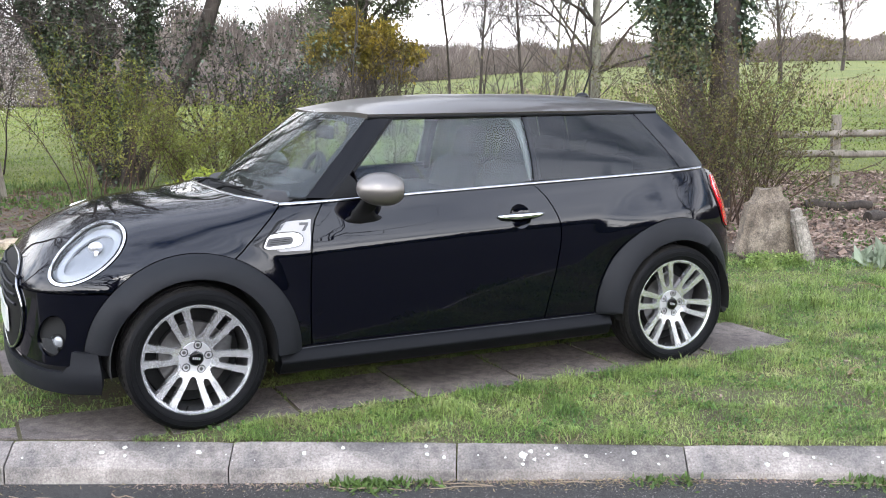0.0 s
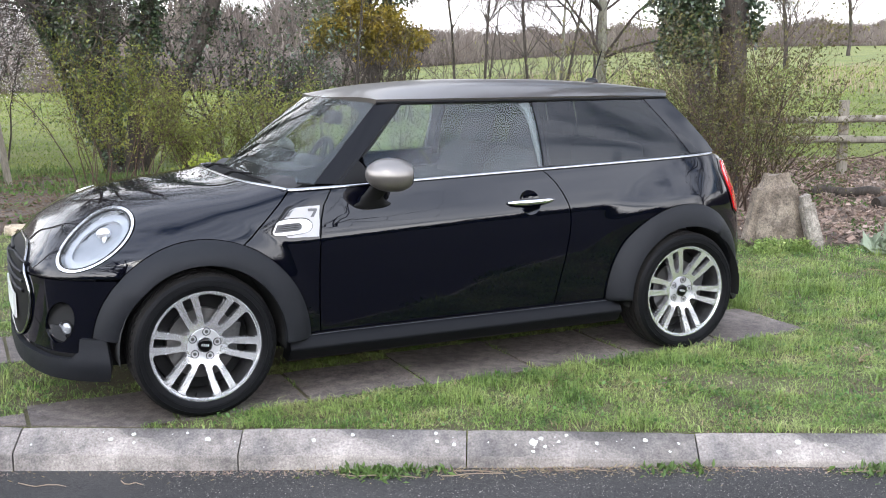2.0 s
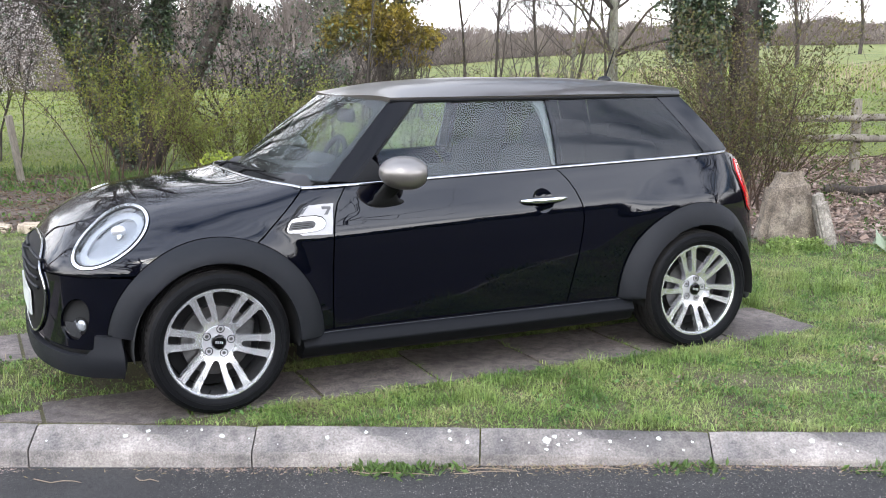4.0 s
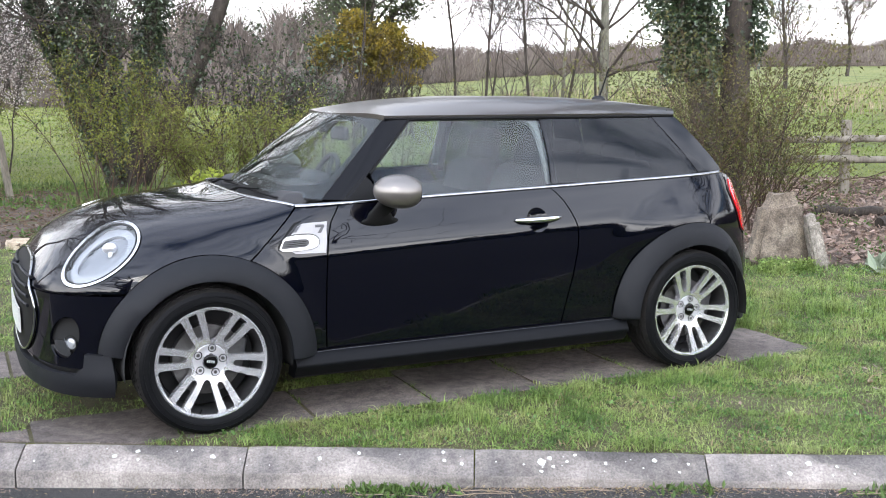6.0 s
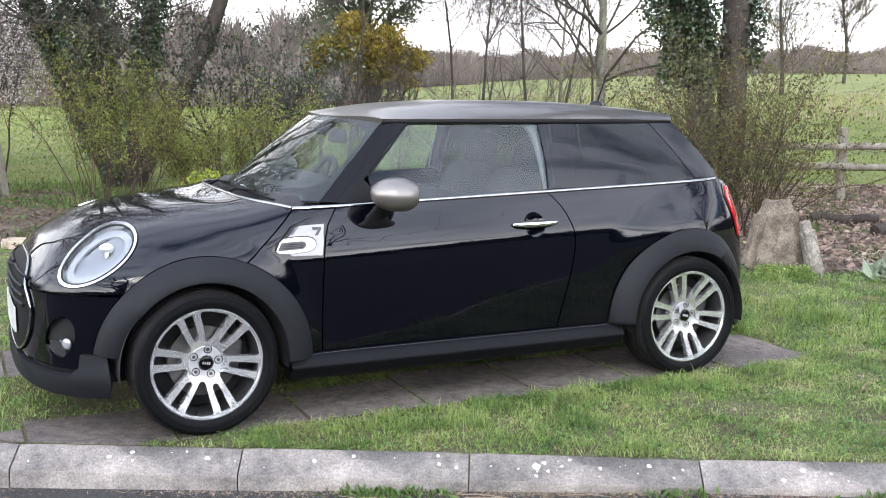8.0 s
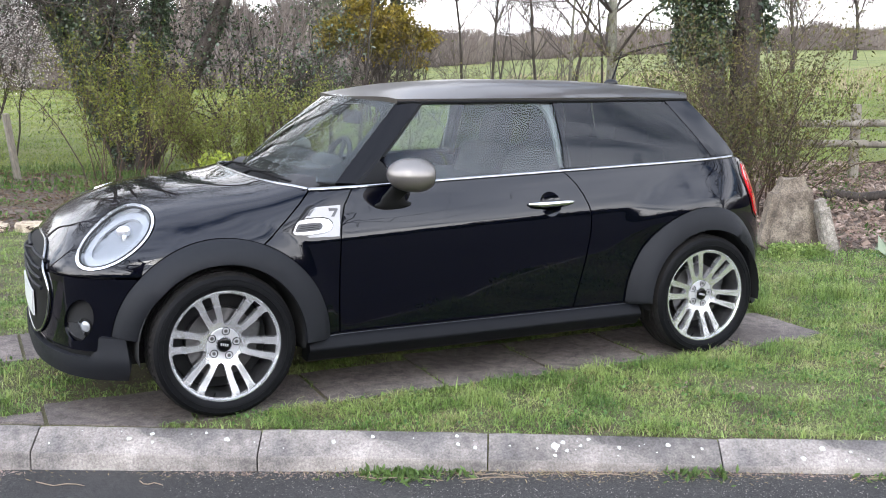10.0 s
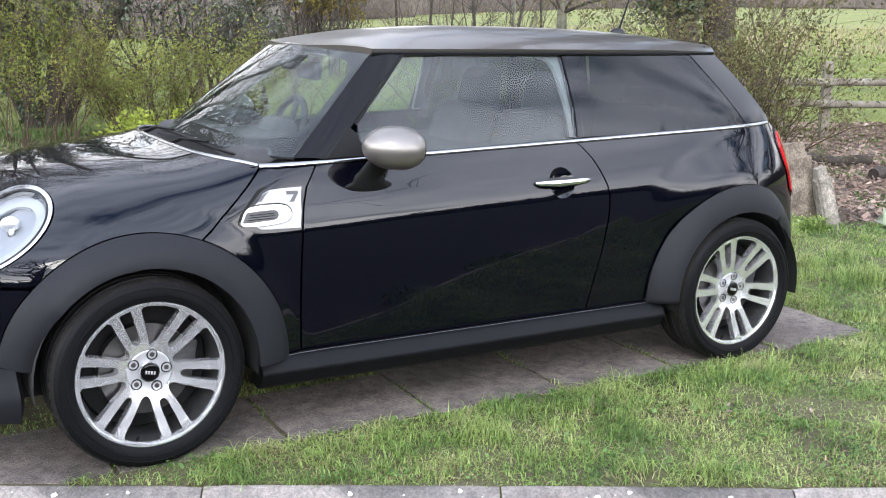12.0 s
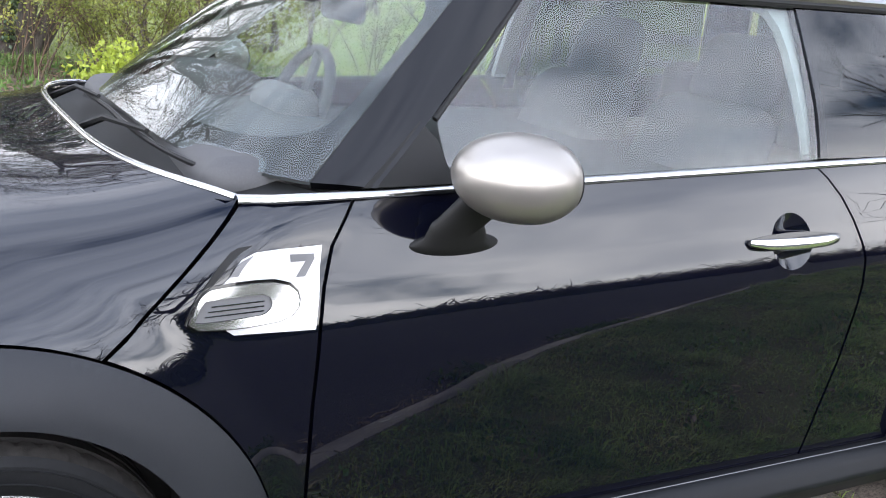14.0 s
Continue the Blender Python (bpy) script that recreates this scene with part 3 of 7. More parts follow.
# ---- grille
def face_x(y):
    """How far forward the car's face stands at a width y."""
    return 0.05 - (0.05 - NOSE) * (1 - np.minimum(np.abs(y) / 0.8, 1) ** 3.2) ** (1 / 3.2)


def nose_x(y, z):
    """The foremost x of the bonnet and bumper at a width y and a height z."""
    lo, hi = NOSE + 1e-4, 0.0
    for _ in range(30):
        mid = (lo + hi) / 2
        if float(bonnet_section(mid, z)) >= abs(y):
            hi = mid
        else:
            lo = mid
    return hi


def grille_edge(k, n=72):
    """The rounded hexagon of the grille in width and height, scaled by k."""
    out = []
    for w in np.linspace(0, 2 * math.pi, n, endpoint=False):
        z = math.copysign(abs(math.sin(w)) ** 0.7, math.sin(w))
        wide = 0.475 - 0.06 * max(-z, 0) - 0.10 * max(z, 0) ** 2
        out.append((k * wide * math.copysign(abs(math.cos(w)) ** 0.55, math.cos(w)), 0.505 + k * 0.205 * z))
    return out


nose_map = np.vectorize(nose_x)
grille = part("grille", panel("grille", SEAL, grille_edge(0.97), lambda y, z: (nose_map(y, z) - 0.006, y, z), 0.012, (), 0.05, (0.05, 0.04), flip=True), car, "black radiator grille")
gpath = [(nose_x(y, z) - 0.008, y, z) for y, z in grille_edge(1.0)]
gpath.append(gpath[0])
part("chrome_surround", tube("chrome_surround", gpath, 0.0065, SATIN_DARK, 8, False), grille, "chrome surround")
for z in (0.53, 0.57, 0.61, 0.65):
    part("slat", tube("slat", [(nose_x(y, z) - 0.010, y, z) for y in np.linspace(-0.40, 0.40, 15)], 0.008, CLAD, 6), grille)
plate = part("number_plate", panel("number_plate", PLATE_WHITE, [(-0.26, 0.386), (0.26, 0.386), (0.26, 0.494), (-0.26, 0.494)], lambda y, z: (-0.703 + 0.85 * (face_x(y) + 0.69), y, z), 0.008, (), 0.05, back=True), car, "white front number plate")
for k in range(7):
    part("bar", bm_mesh("bar", box_bm((0.003, 0.042, 0.07), (-0.7035 + 0.85 * (float(face_x(-0.2 + 0.062 * k + (0.03 if k > 3 else 0))) + 0.69), -0.2 + 0.062 * k + (0.03 if k > 3 else 0), 0.44)), GLOSS_BLACK), plate)

def screen_map(t, u):
    w0, w1 = 0.680, 0.538
    x0, z0 = 0.380 + 0.165 * np.abs(t) ** 4, 0.956 + 0.012 * (1 - t * t)
    x1, z1 = 0.905 - 0.085 * (1 - np.abs(t) ** 2.2), 1.312 + 0.012 * (1 - t * t)
    sag = 0.010 * np.sin(u * math.pi) * (1 - np.abs(t) ** 3)
    return x0 + (x1 - x0) * u - sag, t * (w0 + (w1 - w0) * u), z0 + (z1 - z0) * u + sag


# ---- side panels
door_edge = [(0.614, 0.947), (0.583, 0.90), (0.560, 0.865), (0.541, 0.80), (0.531, 0.74), (0.524, 0.60), (0.523, 0.42), (0.526, 0.304)]
door_rear = [(1.737, 0.304), (1.757, 0.396), (1.792, 0.536), (1.812, 0.66), (1.816, 0.72), (1.812, 0.775), (1.80, 0.815), (1.78, 0.86), (1.752, 0.907), (1.715, 0.948), (1.682, 0.974)]
belt_door = [(x, float(belt_z(x))) for x in (1.5, 1.3, 1.1, 0.9, 0.75)]
HANDLE = (1.592, 0.823)
g = 0.0035
for sign in (-1, 1):
    handle_hole = oval(*HANDLE, 0.058, 0.058, 0, 28)
    door = part("door", panel("door", PAINT, [(x + g, z) for x, z in door_edge] + [(x - g, z) for x, z in door_rear] + belt_door, side(sign), 0.012, [handle_hole], 0.03, (0.026, 0.014), flip=sign > 0), car, "long black door")
    part("handle_cup", panel("handle_cup", PAINT, oval(*HANDLE, 0.058, 0.058, 0, 28), lambda x, z, s=sign: (x, s * (body_y(x, z) - 0.016 * np.clip(1 - ((x - HANDLE[0]) ** 2 + (z - HANDLE[1]) ** 2) / 0.058 ** 2, 0, 1)), z), 0, (), 0.01, flip=sign > 0), door)
    hp = [(x, sign * (float(body_y(x, 0.825)) + 0.004 + 0.030 * math.sin(math.pi * k / 10) ** 0.5), 0.827 + 0.004 * (k / 10)) for k, x in enumerate(np.linspace(1.472, 1.718, 11))]
    handle = part("door_handle", tube("door_handle", hp, [0.007, 0.011, 0.0125, 0.013, 0.013, 0.013, 0.013, 0.013, 0.0125, 0.011, 0.007], CHROME, 12), door, "chrome bar handle")
    part("grip_back", panel("grip_back", GLOSS_BLACK, oval(HANDLE[0], HANDLE[1] + 0.004, 0.128, 0.016, 1, 30), side(sign, out=0.004), 0.006, (), 0.02, flip=sign > 0), handle)
    # panel in front of the door, with the indicator trim
    scuttle = part("scuttle_panel", panel("scuttle_panel", PAINT, [(0.206 + (z - 0.735) * 1.08, z) for z in (0.748, 0.778, 0.832, 0.888, 0.938)] + [(0.5, 0.941)] + [(x - g, z) for x, z in door_edge]
                   + [(0.476, 0.304), (0.477, 0.33)] + front_arch_line(5, 65.5, 18, 0.004), side(sign), 0.012, (), 0.015, (0.014, 0.010), flip=sign > 0), car, "black wing panel with silver trim")
    film = part("trim_plate", panel("trim_plate", BADGE_SILVER, [(0.541, 0.869), (0.535, 0.833), (0.531, 0.788), (0.522, 0.737), (0.385, 0.740), (0.367, 0.753), (0.364, 0.817), (0.379, 0.828), (0.402, 0.856), (0.426, 0.866), (0.463, 0.868)][::-1], side(sign, out=0.003), 0.004, (), 0.012, (0.012, 0.010), flip=sign > 0), scuttle, "silver trim plate")
    stadium = [(0.314, 0.764), (0.318, 0.776), (0.329, 0.799), (0.335, 0.807), (0.348, 0.815), (0.382, 0.819), (0.418, 0.820), (0.452, 0.819), (0.478, 0.812), (0.491, 0.800), (0.494, 0.787), (0.491, 0.776), (0.480, 0.765), (0.458, 0.758), (0.426, 0.755), (0.399, 0.753), (0.362, 0.753), (0.326, 0.755)]
    slot = [(0.321, 0.767), (0.332, 0.790), (0.339, 0.799), (0.382, 0.802), (0.434, 0.802), (0.444, 0.797), (0.448, 0.788), (0.446, 0.779), (0.438, 0.772), (0.429, 0.769), (0.374, 0.766), (0.335, 0.765)]
    part("dark_outline", panel("dark_outline", GLOSS_BLACK, [(0.401 + (x - 0.401) * 1.045, 0.782 + (z - 0.782) * 1.11) for x, z in stadium], side(sign, out=0.0055), 0.005, (), 0.012, flip=sign > 0), film)
    part("indicator_ring", panel("indicator_ring", SATIN_DARK, stadium, side(sign, out=0.010), 0.009, [slot], 0.012, flip=sign > 0), film, "chrome indicator surround")
    part("indicator_slot", panel("indicator_slot", BADGE_GREY, slot, side(sign, out=0.006), 0.003, (), 0.012, flip=sign > 0), film, "ribbed grey indicator slot")
    for k in range(3):
        part("rib", tube("rib", [(x, sign * (float(body_y(x, 0.775)) + 0.0075), 0.774 + 0.008 * k + (x - 0.351) * 0.02) for x in np.linspace(0.338 + 0.005 * k, 0.434, 5)], 0.0011, GLOSS_BLACK, 5), film)
    part("trim_shadow", panel("trim_shadow", SEAL, [(0.310, 0.770), (0.320, 0.792), (0.336, 0.812), (0.355, 0.836), (0.372, 0.856), (0.385, 0.868), (0.397, 0.874), (0.421, 0.877), (0.401, 0.867), (0.385, 0.854), (0.370, 0.838), (0.355, 0.822), (0.338, 0.808), (0.320, 0.778)], side(sign, out=0.0055), 0.004, (), 0.01, flip=sign > 0), film)
    part("figure", panel("figure", BADGE_GREY, [(0.483, 0.859), (0.525, 0.857), (0.526, 0.849), (0.508, 0.822), (0.492, 0.822), (0.510, 0.846), (0.484, 0.847)], side(sign, out=0.0045), 0.002, (), 0.008, flip=sign > 0), film, "grey corner stripe")
    part("figure", panel("figure", BADGE_GREY, [(0.381, 0.831), (0.390, 0.844), (0.402, 0.854), (0.423, 0.863), (0.410, 0.851), (0.401, 0.841), (0.394, 0.831)], side(sign, out=0.0045), 0.002, (), 0.008, flip=sign > 0), film)
    # rear quarter
    q_poly = [(rear_s(x + g), z) for x, z in door_rear] + [(rear_s(x), float(belt_z(x))) for x in (1.9, 2.1, 2.3, 2.5, 2.66)]
    q_poly += [(rear_s(x), z) for x, z in ((2.78, 1.008), (2.86, 0.985), (2.94, 0.90))]
    q_poly += [(3.145, 0.90), (3.145, 0.40), (rear_s(2.95), 0.40), (rear_s(2.93), 0.38)] + [(rear_s(x), z) for x, z in arc(AXLE, 0.31, 0.46, 8, 178, 30)] + [(2.03, 0.302)]

    def quarter_map(s, z, sg=sign):
        x = rear_x(s)
        return x, sg * body_y(x, z), z
    part("quarter_panel", panel("quarter_panel", PAINT, q_poly, quarter_map, 0.012, (), 0.03, (0.026, 0.015), flip=sign > 0), car, "black rear quarter panel")
    # black plastic: arches, sill, rear skirt
    for cx, r0, r1, lo, hi in ((0.0, 0.350, 0.474, -2.5, 172.0), (AXLE, 0.346, 0.458, 6.0, 181.5)):
        def arch_map(a, r, cx=cx, r0=r0, r1=r1, sg=sign):
            t = (r1 - r) / (r1 - r0)
            ro = front_arch(a) if cx == 0 else r1
            r = ro + (r0 - ro) * t
            x, z = cx + r * np.cos(a), 0.31 + r * np.sin(a)
            xo, zo = cx + ro * np.cos(a), 0.31 + ro * np.sin(a)
            yo = body_y(xo, zo) + 0.008
            yi = np.minimum(0.866, yo + 0.080)
            return x, sg * (yo + (yi - yo) * np.sin(np.clip(t, 0, 1) * math.pi / 2) ** 0.8), z
        label = "matt grey-black wheel arch cladding"
        part("arch_cladding", panel("arch_cladding", CLAD, [(radians(lo), r0), (radians(hi), r0), (radians(hi), r1), (radians(lo), r1)], arch_map, 0.03, (), 0.04, (0.04, 0.0155), flip=sign < 0, sharp=80), car, label)
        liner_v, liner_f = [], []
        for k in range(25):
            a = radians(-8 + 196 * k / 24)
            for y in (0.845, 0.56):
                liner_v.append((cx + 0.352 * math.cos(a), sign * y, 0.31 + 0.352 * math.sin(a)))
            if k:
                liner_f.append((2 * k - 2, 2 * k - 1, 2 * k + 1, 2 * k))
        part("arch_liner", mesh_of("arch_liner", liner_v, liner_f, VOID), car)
    sill_prof = ((0.765, 0.300), (0.796, 0.2985), (0.812, 0.294), (0.8205, 0.272), (0.8315, 0.256), (0.834, 0.247), (0.830, 0.238), (0.818, 0.226), (0.806, 0.20), (0.78, 0.184), (0.70, 0.186))
    sv, sf = [], []
    xs = np.linspace(0.372, 2.108, 30)
    for x in xs:
        for y, z in sill_prof:
            sv.append((x, sign * (y - 0.006 * ((x - 1.2) / 0.85) ** 2), z))
    m = len(sill_prof)
    for i in range(len(xs) - 1):
        for j in range(m - 1):
            sf.append((i * m + j, i * m + j + 1, (i + 1) * m + j + 1, (i + 1) * m + j))
    sf += [tuple(range(m)), tuple(range((len(xs) - 1) * m, len(xs) * m))]
    part("sill", mesh_of("sill", sv, sf, SILL_BLACK, 60), car, "dark grey plastic sill")
    part("sill_strip", tube("sill_strip", [(x, sign * (float(body_y(x, 0.31)) + 0.012), 0.2985) for x in np.linspace(0.40, 2.09, 16)], 0.0016, BADGE_GREY, 6), car, "thin bright strip above the sill")
    rs_poly = [(rear_s(2.835), 0.42), (rear_s(2.88), 0.395), (3.145, 0.395), (3.145, 0.20), (rear_s(2.93), 0.20), (rear_s(2.84), 0.30)]
    part("rear_skirt", panel("rear_skirt", CLAD, rs_poly, lambda s, z, sg=sign: (rear_x(s), sg * (body_y(rear_x(s), np.maximum(z, 0.36)) + 0.01), z), 0.02, (), 0.04, flip=sign > 0), car, "dark plastic rear bumper edge")
    # tail light
    tl = [(2.848, 0.965), (2.93, 0.955), (2.985, 0.86), (3.04, 0.74), (3.05, 0.69), (2.95, 0.68), (2.908, 0.71), (2.868, 0.82), (2.838, 0.91)]
    frame_ = [(2.952 + (x - 2.952) * 1.22, 0.82 + (z - 0.82) * 1.09) for x, z in tl]
    frame_ = [(min(x, 3.08), z) for x, z in frame_]
    part("tail_light_frame", panel("tail_light_frame", GLOSS_BLACK, [(rear_s(x), z) for x, z in frame_], lambda s, z, sg=sign: (rear_x(s), sg * (body_y(rear_x(s), z) + 0.004), z), 0.006, (), 0.02, flip=sign > 0), car)
    part("tail_light", panel("tail_light", RED_LENS, [(rear_s(x), z) for x, z in tl], lambda s, z, sg=sign: (rear_x(s), sg * (body_y(rear_x(s), z) + 0.012), z), 0.015, (), 0.02, flip=sign > 0), car, "red upright tail light")
    # glasshouse
    def pillar_map(u, w, sg=sign):
        fx, fy, fz = screen_map(1.0, u)
        rx_ = 0.648 + 0.366 * u
        rz_ = 0.953 + 0.347 * u
        ry_ = cabin_y(rx_, rz_) + 0.003
        bulge = 0.005 * np.sin(w * math.pi)
        return fx + (rx_ - fx) * w, sg * (fy + 0.004 + (ry_ - fy - 0.004) * w + bulge), fz + (rz_ - fz) * w + bulge * 0.4
    part("a_pillar", panel("a_pillar", PILLAR_BLACK, [(0, 0), (1, 0), (1, 1), (0, 1)], pillar_map, 0.02, (), 0.1, (0.06, 0.12), flip=sign < 0), car, "gloss black windscreen pillar")
    part("sail_panel", panel("sail_panel", SEAL, [(0.625, 0.953), (0.80, 0.957), (0.775, 1.03), (0.745, 1.06)], side(sign, cabin_y, 0.001), 0.01, (), 0.03, flip=sign > 0), car, "black corner piece behind the mirror")
    part("door_glass", panel("door_glass", GLASS_CLEAR, [(0.79, 0.957), (1.2, float(belt_z(1.2)) + 0.006), (1.695, 0.985), (1.708, 1.1), (1.718, 1.296), (1.3, 1.299), (1.012, 1.295), (0.90, 1.19), (0.78, 1.072)], side(sign, cabin_y, -0.004), 0.0, (), 0.05, flip=sign > 0), car, "lightly tinted door window")
    seal_path = [(0.775, 1.063), (0.90, 1.182), (1.008, 1.288), (1.02, 1.297), (1.3, 1.301), (1.715, 1.298)]
    part("window_seal", tube("window_seal", [(x, sign * float(cabin_y(x, z)) + sign * 0.001, z) for x, z in seal_path], 0.006, SEAL, 6), car)
    part("b_pillar", panel("b_pillar", GLOSS_BLACK, [(1.696, 0.985), (1.733, 0.986), (1.745, 1.1), (1.752, 1.298), (1.720, 1.298), (1.709, 1.1)], side(sign, cabin_y, -0.010), 0.015, (), 0.03, flip=sign > 0), car)
    part("quarter_glass", panel("quarter_glass", GLASS_DARK, [(1.7015, 0.986), (2.2, float(belt_z(2.2)) + 0.007), (2.60, 1.013), (2.52, 1.15), (2.425, 1.299), (2.1, 1.30), (1.7235, 1.298), (1.7145, 1.1)], side(sign, cabin_y, -0.001), 0.0, (), 0.04, flip=sign > 0), car, "dark privacy-glass side window")
    part("rear_pillar", panel("rear_pillar", GLOSS_BLACK, [(2.605, 1.014), (2.80, 1.016), (2.72, 1.13), (2.60, 1.305), (2.43, 1.302), (2.525, 1.15)], side(sign, cabin_y, 0.0), 0.02, (), 0.03, flip=sign > 0), car, "gloss black rear pillar")
    # chrome waist strip
    zs = []
    for x in np.concatenate([np.linspace(0.412, 2.6, 40), (2.66, 2.72, 2.77)]):
        zs.append((x, sign * (float(body_y(x, belt_z(x))) + 0.003), float(belt_z(x)) + (0.004 if x > 0.59 else 0.004)))
    v, f = [], []
    for x, y, z in zs:
        for dy, dz in ((0, -0.007), (0.006, -0.005), (0.007, 0.001), (0.001, 0.006), (-0.01, 0.007)):
            v.append((x, y + sign * dy, z + dz))
    for i in range(len(zs) - 1):
        for j in range(4):
            f.append((i * 5 + j, i * 5 + j + 1, (i + 1) * 5 + j + 1, (i + 1) * 5 + j))
    part("waist_strip", mesh_of("waist_strip", v, f, SATIN_DARK, 60), car, "chrome waist strip")
    # mirror
    yf = float(body_y(0.752, 0.872))
    foot_v, foot_f = [], []
    rings = ((0.790, yf - 0.022, 0.852, 0.092, 0.019), (0.790, yf + 0.003, 0.856, 0.091, 0.020), (0.790, yf + 0.011, 0.860, 0.084, 0.018), (0.786, yf + 0.014, 0.868, 0.064, 0.018), (0.782, yf + 0.024, 0.893, 0.054, 0.020), (0.784, yf + 0.025, 0.898, 0.049, 0.019), (0.822, yf + 0.07, 0.965, 0.046, 0.026))
    for cx_, cy_, cz_, rx_, rz_ in rings:
        for k in range(24):
            w = 2 * math.pi * k / 24
            foot_v.append((cx_ + rx_ * math.cos(w), sign * (cy_ + 0.4 * rz_ * math.sin(w) * -1), cz_ + rz_ * math.sin(w)))
    for i in range(len(rings) - 1):
        for k in range(24):
            foot_f.append((i * 24 + k, i * 24 + (k + 1) % 24, (i + 1) * 24 + (k + 1) % 24, (i + 1) * 24 + k))
    foot_f.append(tuple(range(6 * 24, 7 * 24)))
    mirror = part("door_mirror", mesh_of("door_mirror", foot_v, foot_f, SEAL, 40), car, "door mirror with grey cap on a black foot")
    bm = ball_bm((0.112, 0.098, 0.074), (0, 0, 0), 40, 24)
    bmesh.ops.bisect_plane(bm, geom=list(bm.verts) + list(bm.edges) + list(bm.faces), plane_co=(0.092, 0, 0), plane_no=(1, 0, 0), clear_outer=True)
    for vv in bm.verts:
        vv.co.z *= 1.0 + 0.9 * max(vv.co.x, 0)
    head = Matrix.Translation((0.828, sign * 0.885, 1.0)) @ Euler((0, radians(4), radians(sign * 12))).to_matrix().to_4x4()
    part("cap", bm_mesh("cap", bm, CAP_SILVER), mirror, "grey metallic cap", head)
    part("bezel", lathe("bezel", [(0.040, 0.0), (0.0430, 0.001), (0.0430, 0.004), (0.039, 0.005)], SEAL, 28), mirror, "", head @ Matrix.Translation((0.090, 0, 0)) @ Euler((0, 0, radians(-90))).to_matrix().to_4x4() @ Matrix.Diagonal((1.32, 1, 0.98, 1)))
    part("mirror_glass", bm_mesh("mirror_glass", ball_bm((0.003, 0.052, 0.038), (0.0935, 0, 0)), CHROME), mirror, "mirror glass", head)

# ---- roof
def roof_z(x):
    return curve(x, (0.74, 0.82, 0.94, 1.13, 1.54, 1.96, 2.4, 2.7, 2.8), (1.298, 1.322, 1.356, 1.383, 1.402, 1.399, 1.378, 1.348, 1.335))


def roof_map(x, t):
    """t runs from the near rail (-1) to the far one (1)."""
    w = RAIL_Y * roof_narrow(x) + 0.010
    bow = 0.105 * (1 - np.abs(t) ** 2.2) * np.clip((1.3 - x) / 0.5, 0, 1)
    aft = 0.17 * (1 - np.abs(t) ** 2.4) * np.clip((x - 2.1) / 0.5, 0, 1)
    z_edge = 1.318 - 0.01 * np.clip((x - 2.2) / 0.4, 0, 1)
    xx = x - bow + aft
    return xx, t * w, z_edge + (roof_z(xx) - z_edge) * (1 - np.abs(t) ** 2.6)


part("roof", panel("roof", ROOF_SILVER, [(0.895, -1), (2.6, -1), (2.6, 1), (0.895, 1)], roof_map, 0.022, (), 0.04, (0.045, 0.06), sharp=60), car, "grey metallic roof, a little dusty")
for sign in (-1, 1):
    part("roof_seal", tube("roof_seal", [(x, sign * (float(RAIL_Y * roof_narrow(x)) + 0.004), 1.302) for x in np.linspace(0.895, 2.6, 30)], 0.008, SEAL, 6), car)
base_bm = ball_bm((0.045, 0.024, 0.026), (2.44, 0.0, 1.378))
aerial = part("roof_aerial", bm_mesh("roof_aerial", base_bm, GLOSS_BLACK), car, "short black roof aerial")
part("mast", tube("mast", [(2.445, 0.0, 1.392), (2.475, 0.0, 1.47), (2.505, 0.0, 1.555)], (0.006, 0.0045, 0.0035), SEAL, 8), aerial)


# ---- windscreen and rear window
part("windscreen", panel("windscreen", GLASS_SCREEN, [(-1, 0), (1, 0), (1, 1), (-1, 1)], screen_map, 0.0, (), 0.08, flip=True), car, "sloping windscreen reflecting bare trees")
frit_hole = []
for k in range(48):
    w = 2 * math.pi * k / 48
    frit_hole.append((0.95 * math.copysign(abs(math.cos(w)) ** 0.3, math.cos(w)), 0.52 + 0.405 * math.copysign(abs(math.sin(w)) ** 0.35, math.sin(w))))
part("screen_border", panel("screen_border", SEAL, [(-1, 0), (1, 0), (1, 1), (-1, 1)], lambda t, u: tuple(c - d for c, d in zip(screen_map(t, u), (-0.004, 0, 0.006))), 0, [frit_hole], 0.06, flip=True), car, "black border printed round the windscreen")
part("rear_window", panel("rear_window", GLASS_DARK, [(-1, 0), (1, 0), (1, 1), (-1, 1)], lambda t, u: (2.87 - 0.16 * t * t - (0.17 - 0.05 * t * t) * u, t * (0.535 - 0.10 * u), 1.0 + 0.33 * u), 0, (), 0.1), car, "dark rear window")
part("tailgate", panel("tailgate", PAINT, [(-1, 0), (1, 0), (1, 1), (-1, 1)], lambda t, u: (3.107 - 0.20 * u ** 1.6 - 0.16 * t ** 4, t * (0.52 - 0.06 * u), 0.36 + 0.64 * u), 0.02, (), 0.1, flip=True), car, "black tailgate")
cowl = panel("cowl", SEAL, [(-1, 0), (1, 0), (1, 1), (-1, 1)], lambda t, u: (cowl_x(t * 0.70) - 0.02 + 0.19 * u, t * 0.70, 0.940 - 0.035 * np.sin(u * math.pi) * (1 - t ** 4) - 0.006 * t ** 4 + 0.028 * u * (1 - t ** 2)), 0, (), 0.05, (0.05, 0.12))
trim = []
for y in np.linspace(-0.695, 0.695, 49):
    x = cowl_x(y)
    n = float(bonnet_power(x))
    z = BONNET_Z + (float(bonnet_top(x)) - BONNET_Z) * (1 - min(1, abs(y) / float(half_width(x))) ** n) ** (1 / n)
    trim.append((x + 0.004, y, z - 0.001))
part("bonnet_edge_trim", tube("bonnet_edge_trim", trim, 0.0075, SATIN_DARK, 10), car, "bright strip along the bonnet's rear edge")
